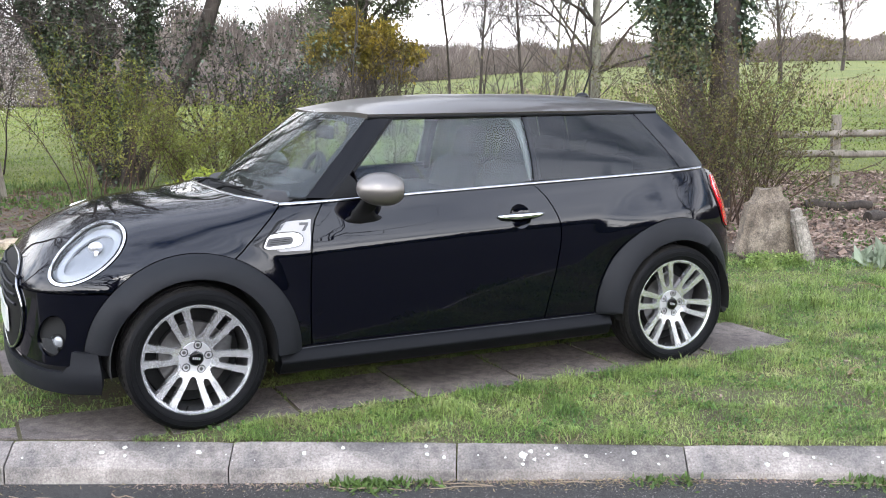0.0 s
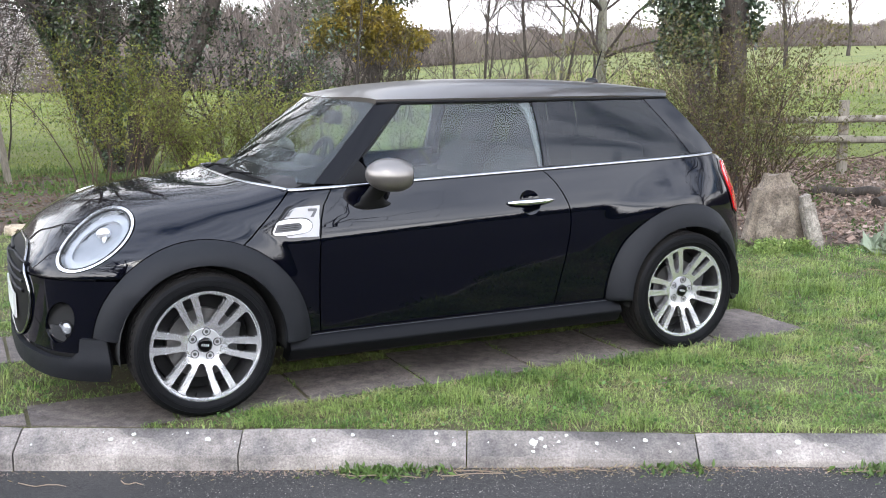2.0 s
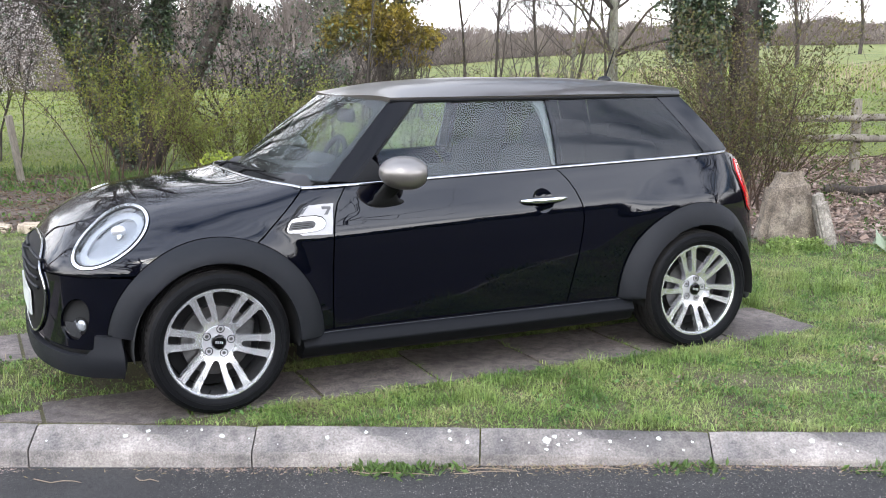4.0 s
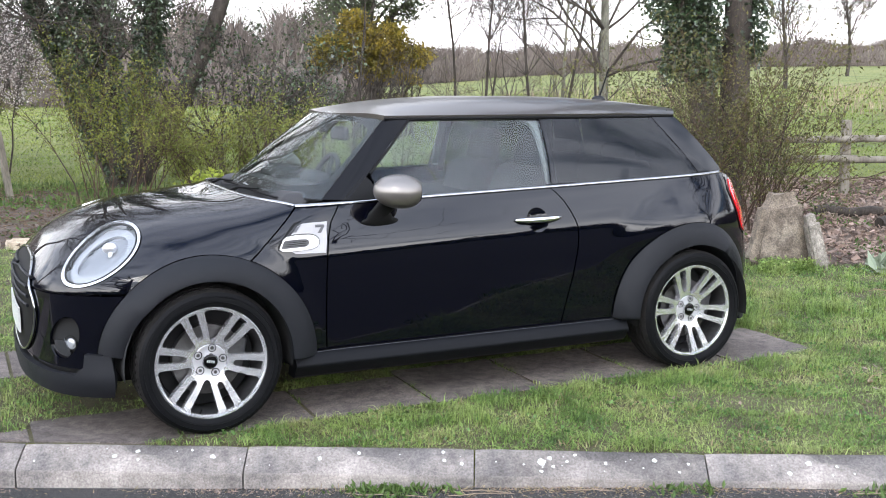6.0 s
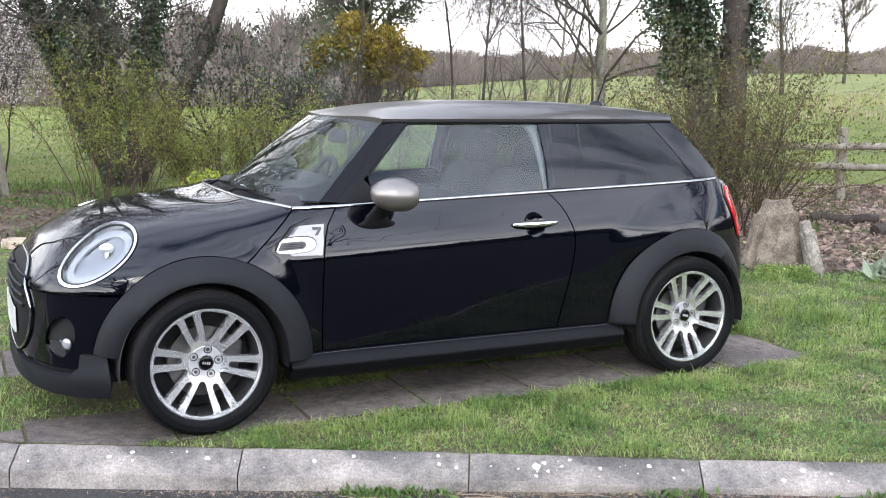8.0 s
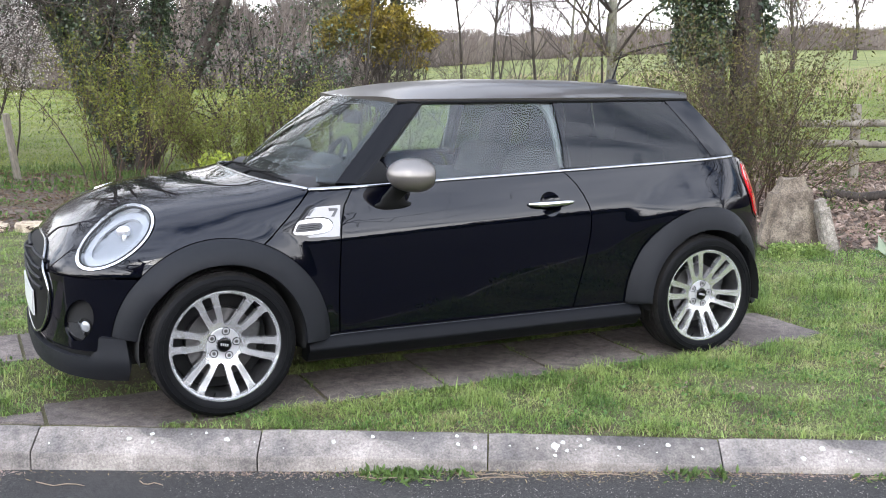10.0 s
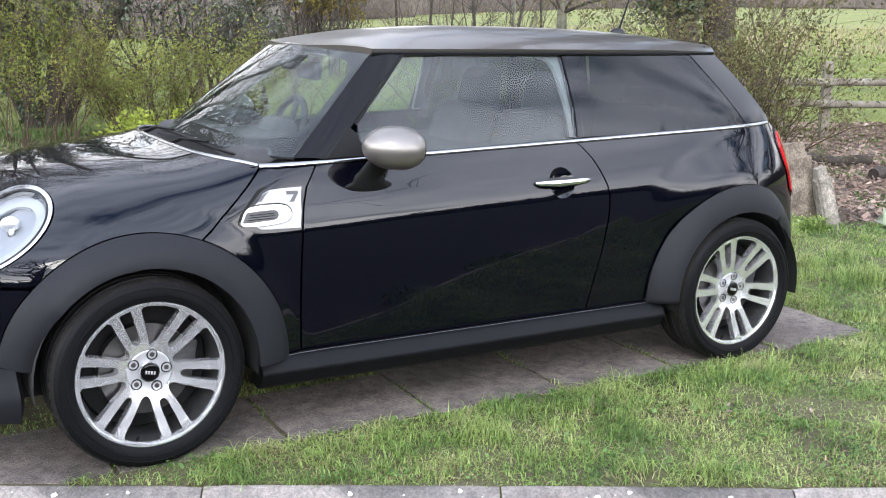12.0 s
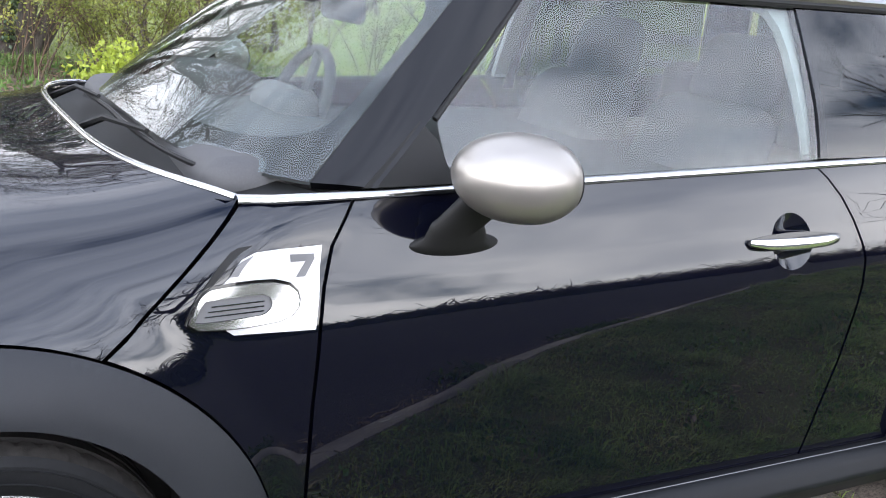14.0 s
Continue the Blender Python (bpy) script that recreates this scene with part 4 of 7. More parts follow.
part("cowl", cowl, car, "black cowl grille below the windscreen")
for y0, y1 in ((0.42, -0.12), (-0.05, -0.56)):
    px = []
    for k in range(8):
        y = y0 + (y1 - y0) * k / 7
        px.append((cowl_x(y) + 0.104, y, 0.966 + 0.005 * math.sin(k / 7 * math.pi) - 0.03 * abs(y)))
    wiper = part("wiper", tube("wiper", px, 0.0055, SEAL, 6), car, "black wiper")
    part("wiper_arm", tube("wiper_arm", [(cowl_x(y0) + 0.02, y0 + 0.02, 0.935), (cowl_x(y0) + 0.07, y0 - 0.05, 0.970), (cowl_x((y0 + y1) / 2) + 0.104, (y0 + y1) / 2, 0.978)], (0.009, 0.007, 0.005), SEAL, 6), wiper)


# ---- cabin and underbody
sx = np.linspace(-0.64, 2.95, 160)
v, f = [], []
for x in sx:
    well = abs(x) < 0.40 or abs(x - AXLE) < 0.40
    top = min(float(bonnet_top(x)) - 0.06, 0.88) if x < 0.25 else 0.88
    ring = []
    for z in (0.20, 0.45, 0.70, top - 0.03):
        z = min(z, top - 0.03)
        y = max(float(body_y(x, z)) - 0.035, 0.02)
        ring.append((min(y, 0.56) if well else y, z))
    ring.append((max(ring[-1][0] - 0.06, 0.01), top))
    v += [(x, -y, z) for y, z in ring] + [(x, y, z) for y, z in ring[::-1]]
m = 10
for i in range(len(sx) - 1):
    for j in range(m):
        k = (j + 1) % m
        f.append((i * m + j, i * m + k, (i + 1) * m + k, (i + 1) * m + j))
f += [tuple(range(m)), tuple(len(v) - m + k for k in range(m))]
part("underbody", mesh_of("underbody", v, f, VOID, 30), car)
dash = joined(box_bm((0.42, 1.22, 0.12), (0.60, 0, 0.92), 0.05, 4), box_bm((0.16, 0.36, 0.10), (0.68, 0.36, 0.985), 0.04, 4), box_bm((0.10, 0.26, 0.16), (0.74, 0, 0.95), 0.04, 3))
part("dashboard", bm_mesh("dashboard", dash, DARK_IN), car, "dark dashboard")
wheel_m = Matrix.Translation((0.90, 0.36, 0.915)) @ Euler((0, radians(-68), 0)).to_matrix().to_4x4()
rim_path = [(0.178 * math.cos(a), 0.178 * math.sin(a), 0) for a in np.linspace(0, 2 * math.pi, 33)]
sw = part("steering_wheel", tube("steering_wheel", rim_path, 0.015, DARK_IN, 8, False), car, "black steering wheel", wheel_m)
part("hub", bm_mesh("hub", ball_bm((0.07, 0.08, 0.03), (0, 0, -0.02)), DARK_IN), sw)
for a in (0, 180, 270):
    part("spoke", tube("spoke", [(0, 0, -0.015), (0.17 * math.cos(radians(a + 90)), 0.17 * math.sin(radians(a + 90)), 0)], 0.014, DARK_IN, 6), sw)
for y in (-0.28, 0.28):
    back = box_bm((0.15, 0.48, 0.66), (0, 0, 0.0), 0.06, 5)
    for q in back.verts:
        q.co.y *= 1 - 0.30 * max(q.co.z, 0) ** 2 / 0.11
        q.co.x += 0.34 * q.co.z - 0.03 * math.cos(q.co.y / 0.24 * 1.5)
    bmesh.ops.translate(back, vec=(1.70, y, 0.72), verts=back.verts)
    seat = part("front_seat", bm_mesh("front_seat", back, CLOTH), car, "charcoal front seat")
    part("cushion", bm_mesh("cushion", box_bm((0.50, 0.48, 0.14), (1.38, y, 0.52), 0.05, 4), CLOTH), seat)
    rest = box_bm((0.11, 0.27, 0.19), (0, 0, 0), 0.05, 5)
    for q in rest.verts:
        q.co.y *= 1 - 0.22 * max(q.co.z, 0) / 0.095
        q.co.x += 0.2 * q.co.z
    bmesh.ops.translate(rest, vec=(1.855, y, 1.12), verts=rest.verts)
    part("headrest", bm_mesh("headrest", rest, CLOTH), seat, "padded headrest")
    for dy in (-0.06, 0.06):
        part("post", tube("post", [(1.79, y + dy, 0.98), (1.835, y + dy, 1.06)], 0.007, CHROME, 8), seat, "chrome headrest post")
    rear = box_bm((0.14, 0.56, 0.42), (2.36, y, 0.86), 0.05, 3)
    rseat = part("rear_seat", bm_mesh("rear_seat", rear, CLOTH), car)
    part("headrest", bm_mesh("headrest", box_bm((0.09, 0.24, 0.09), (2.39, y, 1.10), 0.035, 3), CLOTH), rseat)
part("headlining", panel("headlining", TRIM_IN, [(0.90, -0.93), (2.55, -0.93), (2.55, 0.93), (0.90, 0.93)], lambda x, t: tuple(c - d for c, d in zip(roof_map(x, t), (0, 0, 0.04))), 0, (), 0.1), car)
for sign in (-1, 1):
    part("b_pillar_trim", panel("b_pillar_trim", TRIM_GREY, [(1.702, 0.99), (1.76, 0.99), (1.76, 1.296), (1.68, 1.298), (1.62, 1.298), (1.668, 1.284), (1.690, 1.25), (1.698, 1.2)], side(sign, cabin_y, -0.035), 0.02, (), 0.05, flip=sign > 0), car)
    part("seat_belt", panel("seat_belt", BADGE_GREY, [(1.73, 0.95), (1.765, 0.95), (1.76, 1.25), (1.725, 1.25)], side(sign, cabin_y, -0.085), 0.003, (), 0.05, flip=sign > 0), car)
    part("pillar_trim", panel("pillar_trim", TRIM_GREY, [(0.60, 0.97), (0.70, 0.99), (1.0, 1.27), (0.95, 1.30), (0.88, 1.29)], side(sign, cabin_y, -0.04), 0.02, (), 0.05, flip=sign > 0), car)
part("interior_mirror", bm_mesh("interior_mirror", box_bm((0.03, 0.22, 0.07), (0.875, 0, 1.215), 0.015, 3), DARK_IN), car, "black rear-view mirror")
part("sensor_housing", bm_mesh("sensor_housing", box_bm((0.10, 0.11, 0.04), (0.812, 0.0, 1.262), 0.015, 3, Euler((0, radians(-40), 0)).to_matrix()), DARK_IN), car)

# ---- wheels
RIM_R = 0.241
tyre_prof = [(0.232, -0.085), (0.240, -0.098), (0.248, -0.103), (0.268, -0.108), (0.288, -0.105), (0.300, -0.096), (0.3085, -0.082)]
for edge in (-0.062, -0.022, 0.022, 0.062):
    tyre_prof += [(0.311, edge - 0.0065), (0.303, edge - 0.0055), (0.303, edge + 0.0055), (0.311, edge + 0.0065)]
tyre_prof += [(0.3085, 0.082), (0.300, 0.096), (0.288, 0.105), (0.260, 0.108), (0.236, 0.09)]
barrel = [(0.241, -0.082), (0.238, -0.094), (0.232, -0.094), (0.226, -0.082), (0.218, -0.05), (0.212, 0.0), (0.220, 0.09)]


def rim_dish(r):
    return curve(r, (0.0, 0.055, 0.075, 0.095, 0.12, 0.18, 0.225, 0.242), (-0.049, -0.050, -0.054, -0.0605, -0.066, -0.077, -0.086, -0.088))


def wheel_parts(w):
    side_me = lathe("tyre", tyre_prof[:6], RUBBER, 96, 25)
    me = lathe("tread", tyre_prof[5:25], TREAD, 240, 25)
    co = np.array([q.co[:] for q in me.vertices])
    r = np.hypot(co[:, 0], co[:, 2])
    a = np.arctan2(co[:, 2], co[:, 0])
    k = np.round(a / (2 * math.pi) * 240 + 9 * np.abs(co[:, 1]) / 0.02).astype(int)
    dip = np.where((r > 0.295) & (np.abs(co[:, 1]) > 0.06) & (np.abs(co[:, 1]) < 0.099) & (k % 4 == 0), 0.976, 1.0)
    for q, d in zip(me.vertices, dip):
        q.co.x *= d
        q.co.z *= d
    tyre = part("tyre", side_me, w, "black road tyre")
    part("tread", me, tyre, "dusty grooved tread")
    part("inner_sidewall", lathe("inner_sidewall", tyre_prof[24:], RUBBER, 64, 25), tyre)
    for r0, y0 in ((0.262, -0.1085), (0.283, -0.1070)):
        part("sidewall_ring", lathe("sidewall_ring", [(r0 - 0.0015, y0 + 0.001), (r0, y0 - 0.0012), (r0 + 0.0015, y0 + 0.001)], RUBBER, 80), tyre)
    rim = part("rim", lathe("rim", barrel[:4], ALLOY, 80), w, "twelve-spoke silver alloy rim")
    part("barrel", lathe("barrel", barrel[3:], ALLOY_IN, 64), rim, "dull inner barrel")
    holes = []
    for k in range(6):
        mid = 60 * k + 2.0

        def pol(r, da):
            q = radians(mid + da)
            return (r * math.cos(q), r * math.sin(q))

        def off(r, w_, s):
            q = radians(mid)
            return (r * math.cos(q) - s * w_ * math.sin(q), r * math.sin(q) + s * w_ * math.cos(q))
        # slot inside a pair of spokes
        slot_half = ((0.100, 0.005), (0.108, 0.0125), (0.13, 0.0150), (0.17, 0.0172), (0.212, 0.0190))
        holes.append([off(r, w_, -1) for r, w_ in slot_half] + [off(0.2205, 0.0175, -1), off(0.2205, 0.0175, 1)] + [off(r, w_, 1) for r, w_ in slot_half[::-1]])
        # wide opening between two pairs, rounded towards the hub
        left, right = [], []
        for r, w_ in ((0.092, 0.0325), (0.12, 0.0380), (0.16, 0.0440), (0.19, 0.0475), (0.214, 0.0500)):
            dl = math.degrees(math.asin(w_ / r))
            left.append(pol(r, dl))
            right.append(pol(r, 60 - dl))
        d0 = math.degrees(math.asin(0.050 / 0.214))
        outer = [pol(0.2235, d0 + 2 + (60 - 2 * d0 - 4) * q / 6) for q in range(7)]
        inner = [pol(0.080 + 0.006 * abs(q - 2) / 2, 30 + 7 - 14 * q / 4) for q in range(5)]
        holes.append(left + outer + right[::-1] + inner)
    disc = oval(0, 0, RIM_R - 0.001, RIM_R - 0.001, 0, 96)
    part("spokes", panel("spokes", ALLOY, disc, lambda x, z: (x, rim_dish(np.hypot(x, z)), z), 0.030, holes, 0.012, (0.012, 0.012), sharp=30), rim, "bright machined spokes")
    part("hub_face", lathe("hub_face", [(0.028, -0.0515), (0.060, -0.0525), (0.068, -0.0545), (0.071, -0.0525)], HUB_GREY, 48), w, "grey recessed hub face")
    part("brake_disc", lathe("brake_disc", [(0.02, -0.012), (0.075, -0.014), (0.078, -0.018), (0.150, -0.018), (0.152, 0.0), (0.152, 0.012)], STEEL, 48), w, "grey brake disc")
    part("caliper", bm_mesh("caliper", box_bm((0.08, 0.06, 0.16), (0.115, 0.0, 0.03), 0.015), ALLOY_IN), w)
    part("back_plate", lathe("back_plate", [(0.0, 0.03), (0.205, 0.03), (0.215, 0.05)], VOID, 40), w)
    part("hub_cap", lathe("hub_cap", [(0.0, -0.068), (0.022, -0.068), (0.027, -0.066), (0.029, -0.058), (0.029, -0.048)], GLOSS_BLACK, 32), w, "black centre cap")
    part("cap_ring", lathe("cap_ring", [(0.029, -0.058), (0.0305, -0.064), (0.033, -0.064), (0.0345, -0.056)], ALLOY, 32), w, "silver ring round the cap")
    for k in range(4):
        part("emblem_bar", bm_mesh("emblem_bar", box_bm((0.0055, 0.002, 0.011), (-0.0135 + 0.009 * k, -0.0685, 0.0), 0.0005), SATIN), w)
    for k in range(5):
        q = radians(90 + 72 * k)
        # shade of each shallow bolt hole is put in as a black ring
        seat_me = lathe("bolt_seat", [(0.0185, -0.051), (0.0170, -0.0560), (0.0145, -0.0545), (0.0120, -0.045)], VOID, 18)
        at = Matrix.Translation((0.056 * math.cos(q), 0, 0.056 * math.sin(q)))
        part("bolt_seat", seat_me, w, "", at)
        bolt = bmesh.new()
        bmesh.ops.create_cone(bolt, cap_ends=True, segments=6, radius1=0.0095, radius2=0.0085, depth=0.014)
        bmesh.ops.rotate(bolt, matrix=Euler((radians(90), 0, 0)).to_matrix(), verts=bolt.verts)
        part("wheel_bolt", bm_mesh("wheel_bolt", bolt, STEEL), w, "", at @ Matrix.Translation((0, -0.047, 0)))
    part("valve", tube("valve", [(0.222 * math.cos(radians(268)), -0.075, 0.222 * math.sin(radians(268))), (0.205 * math.cos(radians(268)), -0.085, 0.205 * math.sin(radians(268)))], 0.004, SEAL, 6), w)


front_wheel = part("wheel", None, car, "alloy wheel with low-profile tyre")
wheel_parts(front_wheel)
front_wheel.matrix_basis = pose(0, -0.748, 0.311, 0, 12, 2.0)


def copy_wheel(m):
    """One more wheel on the same meshes."""
    made = {front_wheel: new("wheel")}
    made[front_wheel].parent = car
    made[front_wheel].matrix_basis = m
    made[front_wheel]["label"] = front_wheel["label"]
    for o in front_wheel.children_recursive:
        c = o.copy()
        scene.collection.objects.link(c)
        c.parent = made[o.parent]
        made[o] = c
    return made[front_wheel]


copy_wheel(pose(AXLE, -0.748, 0.311, 0, 14, 0))
copy_wheel(pose(0, 0.748, 0.311, 0, 10, 180))
copy_wheel(pose(AXLE, 0.748, 0.311, 0, 50, 180))

# ---------------------------------------------------------------- ground
EYE0 = Vector((-0.895, -5.147))
AHEAD, RIGHT = Vector((0.429, 0.903)), Vector((0.903, -0.429))


def spot(a, b):
    """Plan place a metres to the right and b metres ahead of where the camera starts."""
    p = EYE0 + RIGHT * a + AHEAD * b
    return p.x, p.y


def land_z(x, y):
    x, y = np.asarray(x, float), np.asarray(y, float)
    a = (x - EYE0.x) * RIGHT.x + (y - EYE0.y) * RIGHT.y
    b = (x - EYE0.x) * AHEAD.x + (y - EYE0.y) * AHEAD.y
    rise = np.clip(b - 11, 0, 400)
    slope = 0.012 + 0.022 * smooth01((a / np.maximum(b, 1) + 0.25) / 0.6)
    return rise * slope


KERB_AT, KERB_TURN = Vector((0.883, -1.525)), -27.3
K_DIR = Vector((math.cos(radians(KERB_TURN)), math.sin(radians(KERB_TURN))))
K_OUT = Vector((K_DIR.y, -K_DIR.x))          # towards the road


def kerb_side(x, y):
    """Metres from the kerb's back edge towards the road."""
    return (np.asarray(x) - KERB_AT.x) * K_OUT.x + (np.asarray(y) - KERB_AT.y) * K_OUT.y + 0.06


def road_z(s, o):
    """The road's height s metres along the kerb and o metres out from it."""
    return -0.092 + 0.012 * np.minimum(o, 3.0) + 0.022 * np.clip(np.asarray(s) - 0.8, -2.4, 0)


VERGE = material("verge_soil_and_grass", rough=0.95, colours=((0.072, 0.09, 0.018), (0.115, 0.133, 0.024), (0.165, 0.158, 0.046)), scale=0.35, detail=9, fine=(70, 0.4), bump=0.02, bump_scale=30)
n = 260
u = np.linspace(-1, 1, n)
warp = np.sign(u) * (np.abs(u) * 14 + np.abs(u) ** 6 * 900)
gx, gy = np.meshgrid(warp, warp, indexing="ij")
wx = KERB_AT.x + gx * K_DIR.x - gy * K_OUT.x
wy = KERB_AT.y + gx * K_DIR.y - gy * K_OUT.y
gz = land_z(wx, wy) - 0.004
d = kerb_side(wx, wy)
gz = np.where(d > 6.0, -0.09, np.where(d > 0.02, -0.30, gz))
fi, fj = np.meshgrid(np.arange(n - 1), np.arange(n - 1), indexing="ij")
gf = np.stack([fi * n + fj, (fi + 1) * n + fj, (fi + 1) * n + fj + 1, fi * n + fj + 1], -1).reshape(-1, 4)
ground = thing("ground", "rough spring grass and bare soil behind a kerb", "ground", kind="structure",
               me=quick_mesh("ground", np.stack([wx, wy, gz], -1).reshape(-1, 3), gf, VERGE, True))

rv = []
for s in np.linspace(-60, 60, 121):
    for t in (0.05, 0.6, 1.5, 3.0, 4.6, 6.0):
        p = KERB_AT + K_DIR * float(s) + K_OUT * t
        rv.append((p.x, p.y, float(road_z(s, t))))
rf = [(i * 6 + j, i * 6 + j + 1, (i + 1) * 6 + j + 1, (i + 1) * 6 + j) for i in range(120) for j in range(5)]
thing("road", "worn dark asphalt road with loose grit along the kerb", "road", kind="structure", me=mesh_of("road", rv, rf, ASPHALT))

kerb = thing("kerb", "weathered concrete kerb stones with pale lichen", "kerb", kind="structure")
KL = 0.918
prof = [(-0.065, -0.24), (-0.065, -0.002), (-0.058, 0.005), (-0.040, 0.003), (0.046, -0.056), (0.056, -0.064), (0.060, -0.074), (0.066, -0.24)]
kv, kf = [], []
kx = np.linspace(-KL / 2 + 0.003, KL / 2 - 0.003, 12)
for i, x in enumerate(kx):
    pinch = 0.003 if i in (0, 11) else 0.0
    for y, z in prof:
        kv.append((x, -y * (1 - pinch * 8), z - (pinch if z > 0 else 0)))
m = len(prof)
for i in range(11):
    for j in range(m - 1):
        kf.append((i * m + j, (i + 1) * m + j, (i + 1) * m + j + 1, i * m + j + 1))
kf += [tuple(range(m)), tuple(range(11 * m, 12 * m))[::-1]]
kerb_me = mesh_of("kerb_stone", kv, kf, CONCRETE, 30)
kerb_me.materials.append(FACE)
for poly in kerb_me.polygons:
    if -poly.center.y > 0.057:
        poly.material_index = 1
rng = random.Random(5)
for k in range(-14, 15):
    p = KERB_AT + K_DIR * (KL * (k + 0.5))
    part("kerb_stone", kerb_me, kerb, "", pose(p.x, p.y, rng.uniform(-0.003, 0.003), rng.uniform(-1, 1), rng.uniform(-0.3, 0.3), KERB_TURN + rng.uniform(-0.3, 0.3)))

# trodden soil under the verge grass
EARTH = material("verge_earth", rough=0.95, colours=((0.04, 0.03, 0.017), (0.07, 0.058, 0.03), (0.085, 0.085, 0.034), (0.115, 0.085, 0.055)), scale=2.2, detail=10, fine=(90, 0.5), bump=0.012, bump_scale=45)
ev = []
for s in np.linspace(-7, 9, 81):
    for t in np.linspace(0.064, 8.6, 44):
        p = KERB_AT + K_DIR * float(s) - K_OUT * float(t)
        ev.append((p.x, p.y, 0.0005 + float(land_z(p.x, p.y))))
ef = [(i * 44 + j, (i + 1) * 44 + j, (i + 1) * 44 + j + 1, i * 44 + j + 1) for i in range(80) for j in range(43)]
thing("verge", "bare trodden soil showing between the verge grass", "soil", kind="structure", me=mesh_of("verge", ev, ef, EARTH))

paving = thing("paving", "two tracks of old stone-coloured paving slabs", "paving", kind="structure")


def behind_kerb(poly):
    """Cuts a plan outline off at the kerb's back edge."""
    out = []
    for p_, q_ in zip(poly, poly[1:] + poly[:1]):
        dp, dq = float(kerb_side(*p_)) + 0.014, float(kerb_side(*q_)) + 0.014
        if dp < 0:
            out.append(p_)
        if dp * dq < 0:
            t = dp / (dp - dq)
            out.append((p_[0] + (q_[0] - p_[0]) * t, p_[1] + (q_[1] - p_[1]) * t))
    return out


def paving_edge(x):
    """The overgrown inner edge of the near track."""
    return np.where(np.asarray(x) < -0.7, -0.46, np.where(np.asarray(x) < 1.03, -0.36, -0.25))


for y0, y1, xs_ in ((-0.84, -0.25, (-1.86, -1.28, -0.70, -0.12, 0.46, 1.03, 1.61, 2.19, 2.78, 3.38)), (0.42, 0.98, (-3.06, -2.48, -1.9, -1.3, -0.72, -0.14, 0.44, 1.0, 1.6, 2.2, 2.8, 3.4))):
    for a, b in zip(xs_, xs_[1:]):
        e = 0.009
        inner = float(paving_edge((a + b) / 2)) if y0 < 0 else y1
        outline = behind_kerb([(a + e, y0), (b - e, y0), (b - e, inner), (a + e, inner)])
        if len(outline) < 3:
            continue
        top = rng.uniform(0.004, 0.010)
        tilt_ = (rng.uniform(-0.006, 0.006), rng.uniform(-0.006, 0.006))
        mid = ((a + b) / 2, (y0 + y1) / 2)
        me = panel("slab", SLAB, outline, lambda x, y, top=top, tilt_=tilt_, mid=mid: (x, y, top + (x - mid[0]) * tilt_[0] + (y - mid[1]) * tilt_[1] + 0.0015 * np.sin(x * 23 + y * 17)), 0.06, (), 0.08, (0.1, 0.1))
        part("slab", me, paving)

# ---------------------------------------------------------------- plants
def leaf_material(name, colours, rough=0.5, through=0.3, spec=0.4, tint=0.35, scale=1.5):
    m = material(name, rough=rough, spec=spec, colours=colours, scale=scale, random_tint=tint, island=True)
    t = m.node_tree
    b = t.nodes["Principled BSDF"]
    tr = t.nodes.new("ShaderNodeBsdfTranslucent")
    mx = nd(t, "ShaderNodeMixShader", Fac=through)
    src = b.inputs["Base Color"].links[0].from_socket
    t.links.new(src, tr.inputs["Color"])
    t.links.new(b.outputs["BSDF"], mx.inputs[1])
    t.links.new(tr.outputs["BSDF"], mx.inputs[2])
    t.links.new(mx.outputs["Shader"], t.nodes["Material Output"].inputs["Surface"])
    return m


GRASS = leaf_material("lawn_grass", ((0.068, 0.130, 0.034), (0.168, 0.255, 0.066), (0.252, 0.322, 0.100), (0.345, 0.36, 0.16)), 0.5, 0.42, tint=0.55, scale=3.0)
FIELD = leaf_material("pasture_grass", ((0.105, 0.160, 0.022), (0.165, 0.218, 0.036), (0.225, 0.24, 0.062)), 0.55, 0.3, tint=0.4, scale=0.4)
DRY_GRASS = leaf_material("dry_grass", ((0.22, 0.17, 0.09), (0.32, 0.26, 0.15)), 0.8, 0.2)
STRAW = leaf_material("dead_stalks", ((0.25, 0.19, 0.13), (0.36, 0.28, 0.2)), 0.8, 0.15)
IVY = leaf_material("ivy_leaves", ((0.016, 0.030, 0.012), (0.028, 0.048, 0.019), (0.042, 0.064, 0.028)), 0.28, 0.15, 0.7, 0.45)
HOLLY = leaf_material("dark_glossy_leaves", ((0.03, 0.045, 0.022), (0.05, 0.068, 0.034), (0.07, 0.088, 0.045)), 0.25, 0.14, 0.8, 0.5)
SPRING = leaf_material("young_yellow_green_leaves", ((0.085, 0.105, 0.018), (0.155, 0.172, 0.034), (0.22, 0.21, 0.05)), 0.5, 0.4, tint=0.35)
OLIVE = leaf_material("olive_brown_leaves", ((0.05, 0.058, 0.016), (0.088, 0.088, 0.024), (0.13, 0.102, 0.036)), 0.5, 0.3, tint=0.5)
GOLD = leaf_material("golden_green_leaves", ((0.10, 0.09, 0.016), (0.20, 0.155, 0.020), (0.28, 0.20, 0.028)), 0.5, 0.38, tint=0.5)
DARKGREEN = leaf_material("dull_evergreen_leaves", ((0.035, 0.05, 0.02), (0.06, 0.075, 0.03), (0.085, 0.09, 0.04)), 0.6, 0.2)
BLOSSOM = leaf_material("white_blossom", ((0.6, 0.55, 0.52), (0.75, 0.7, 0.68)), 0.7, 0.3, tint=0.15)
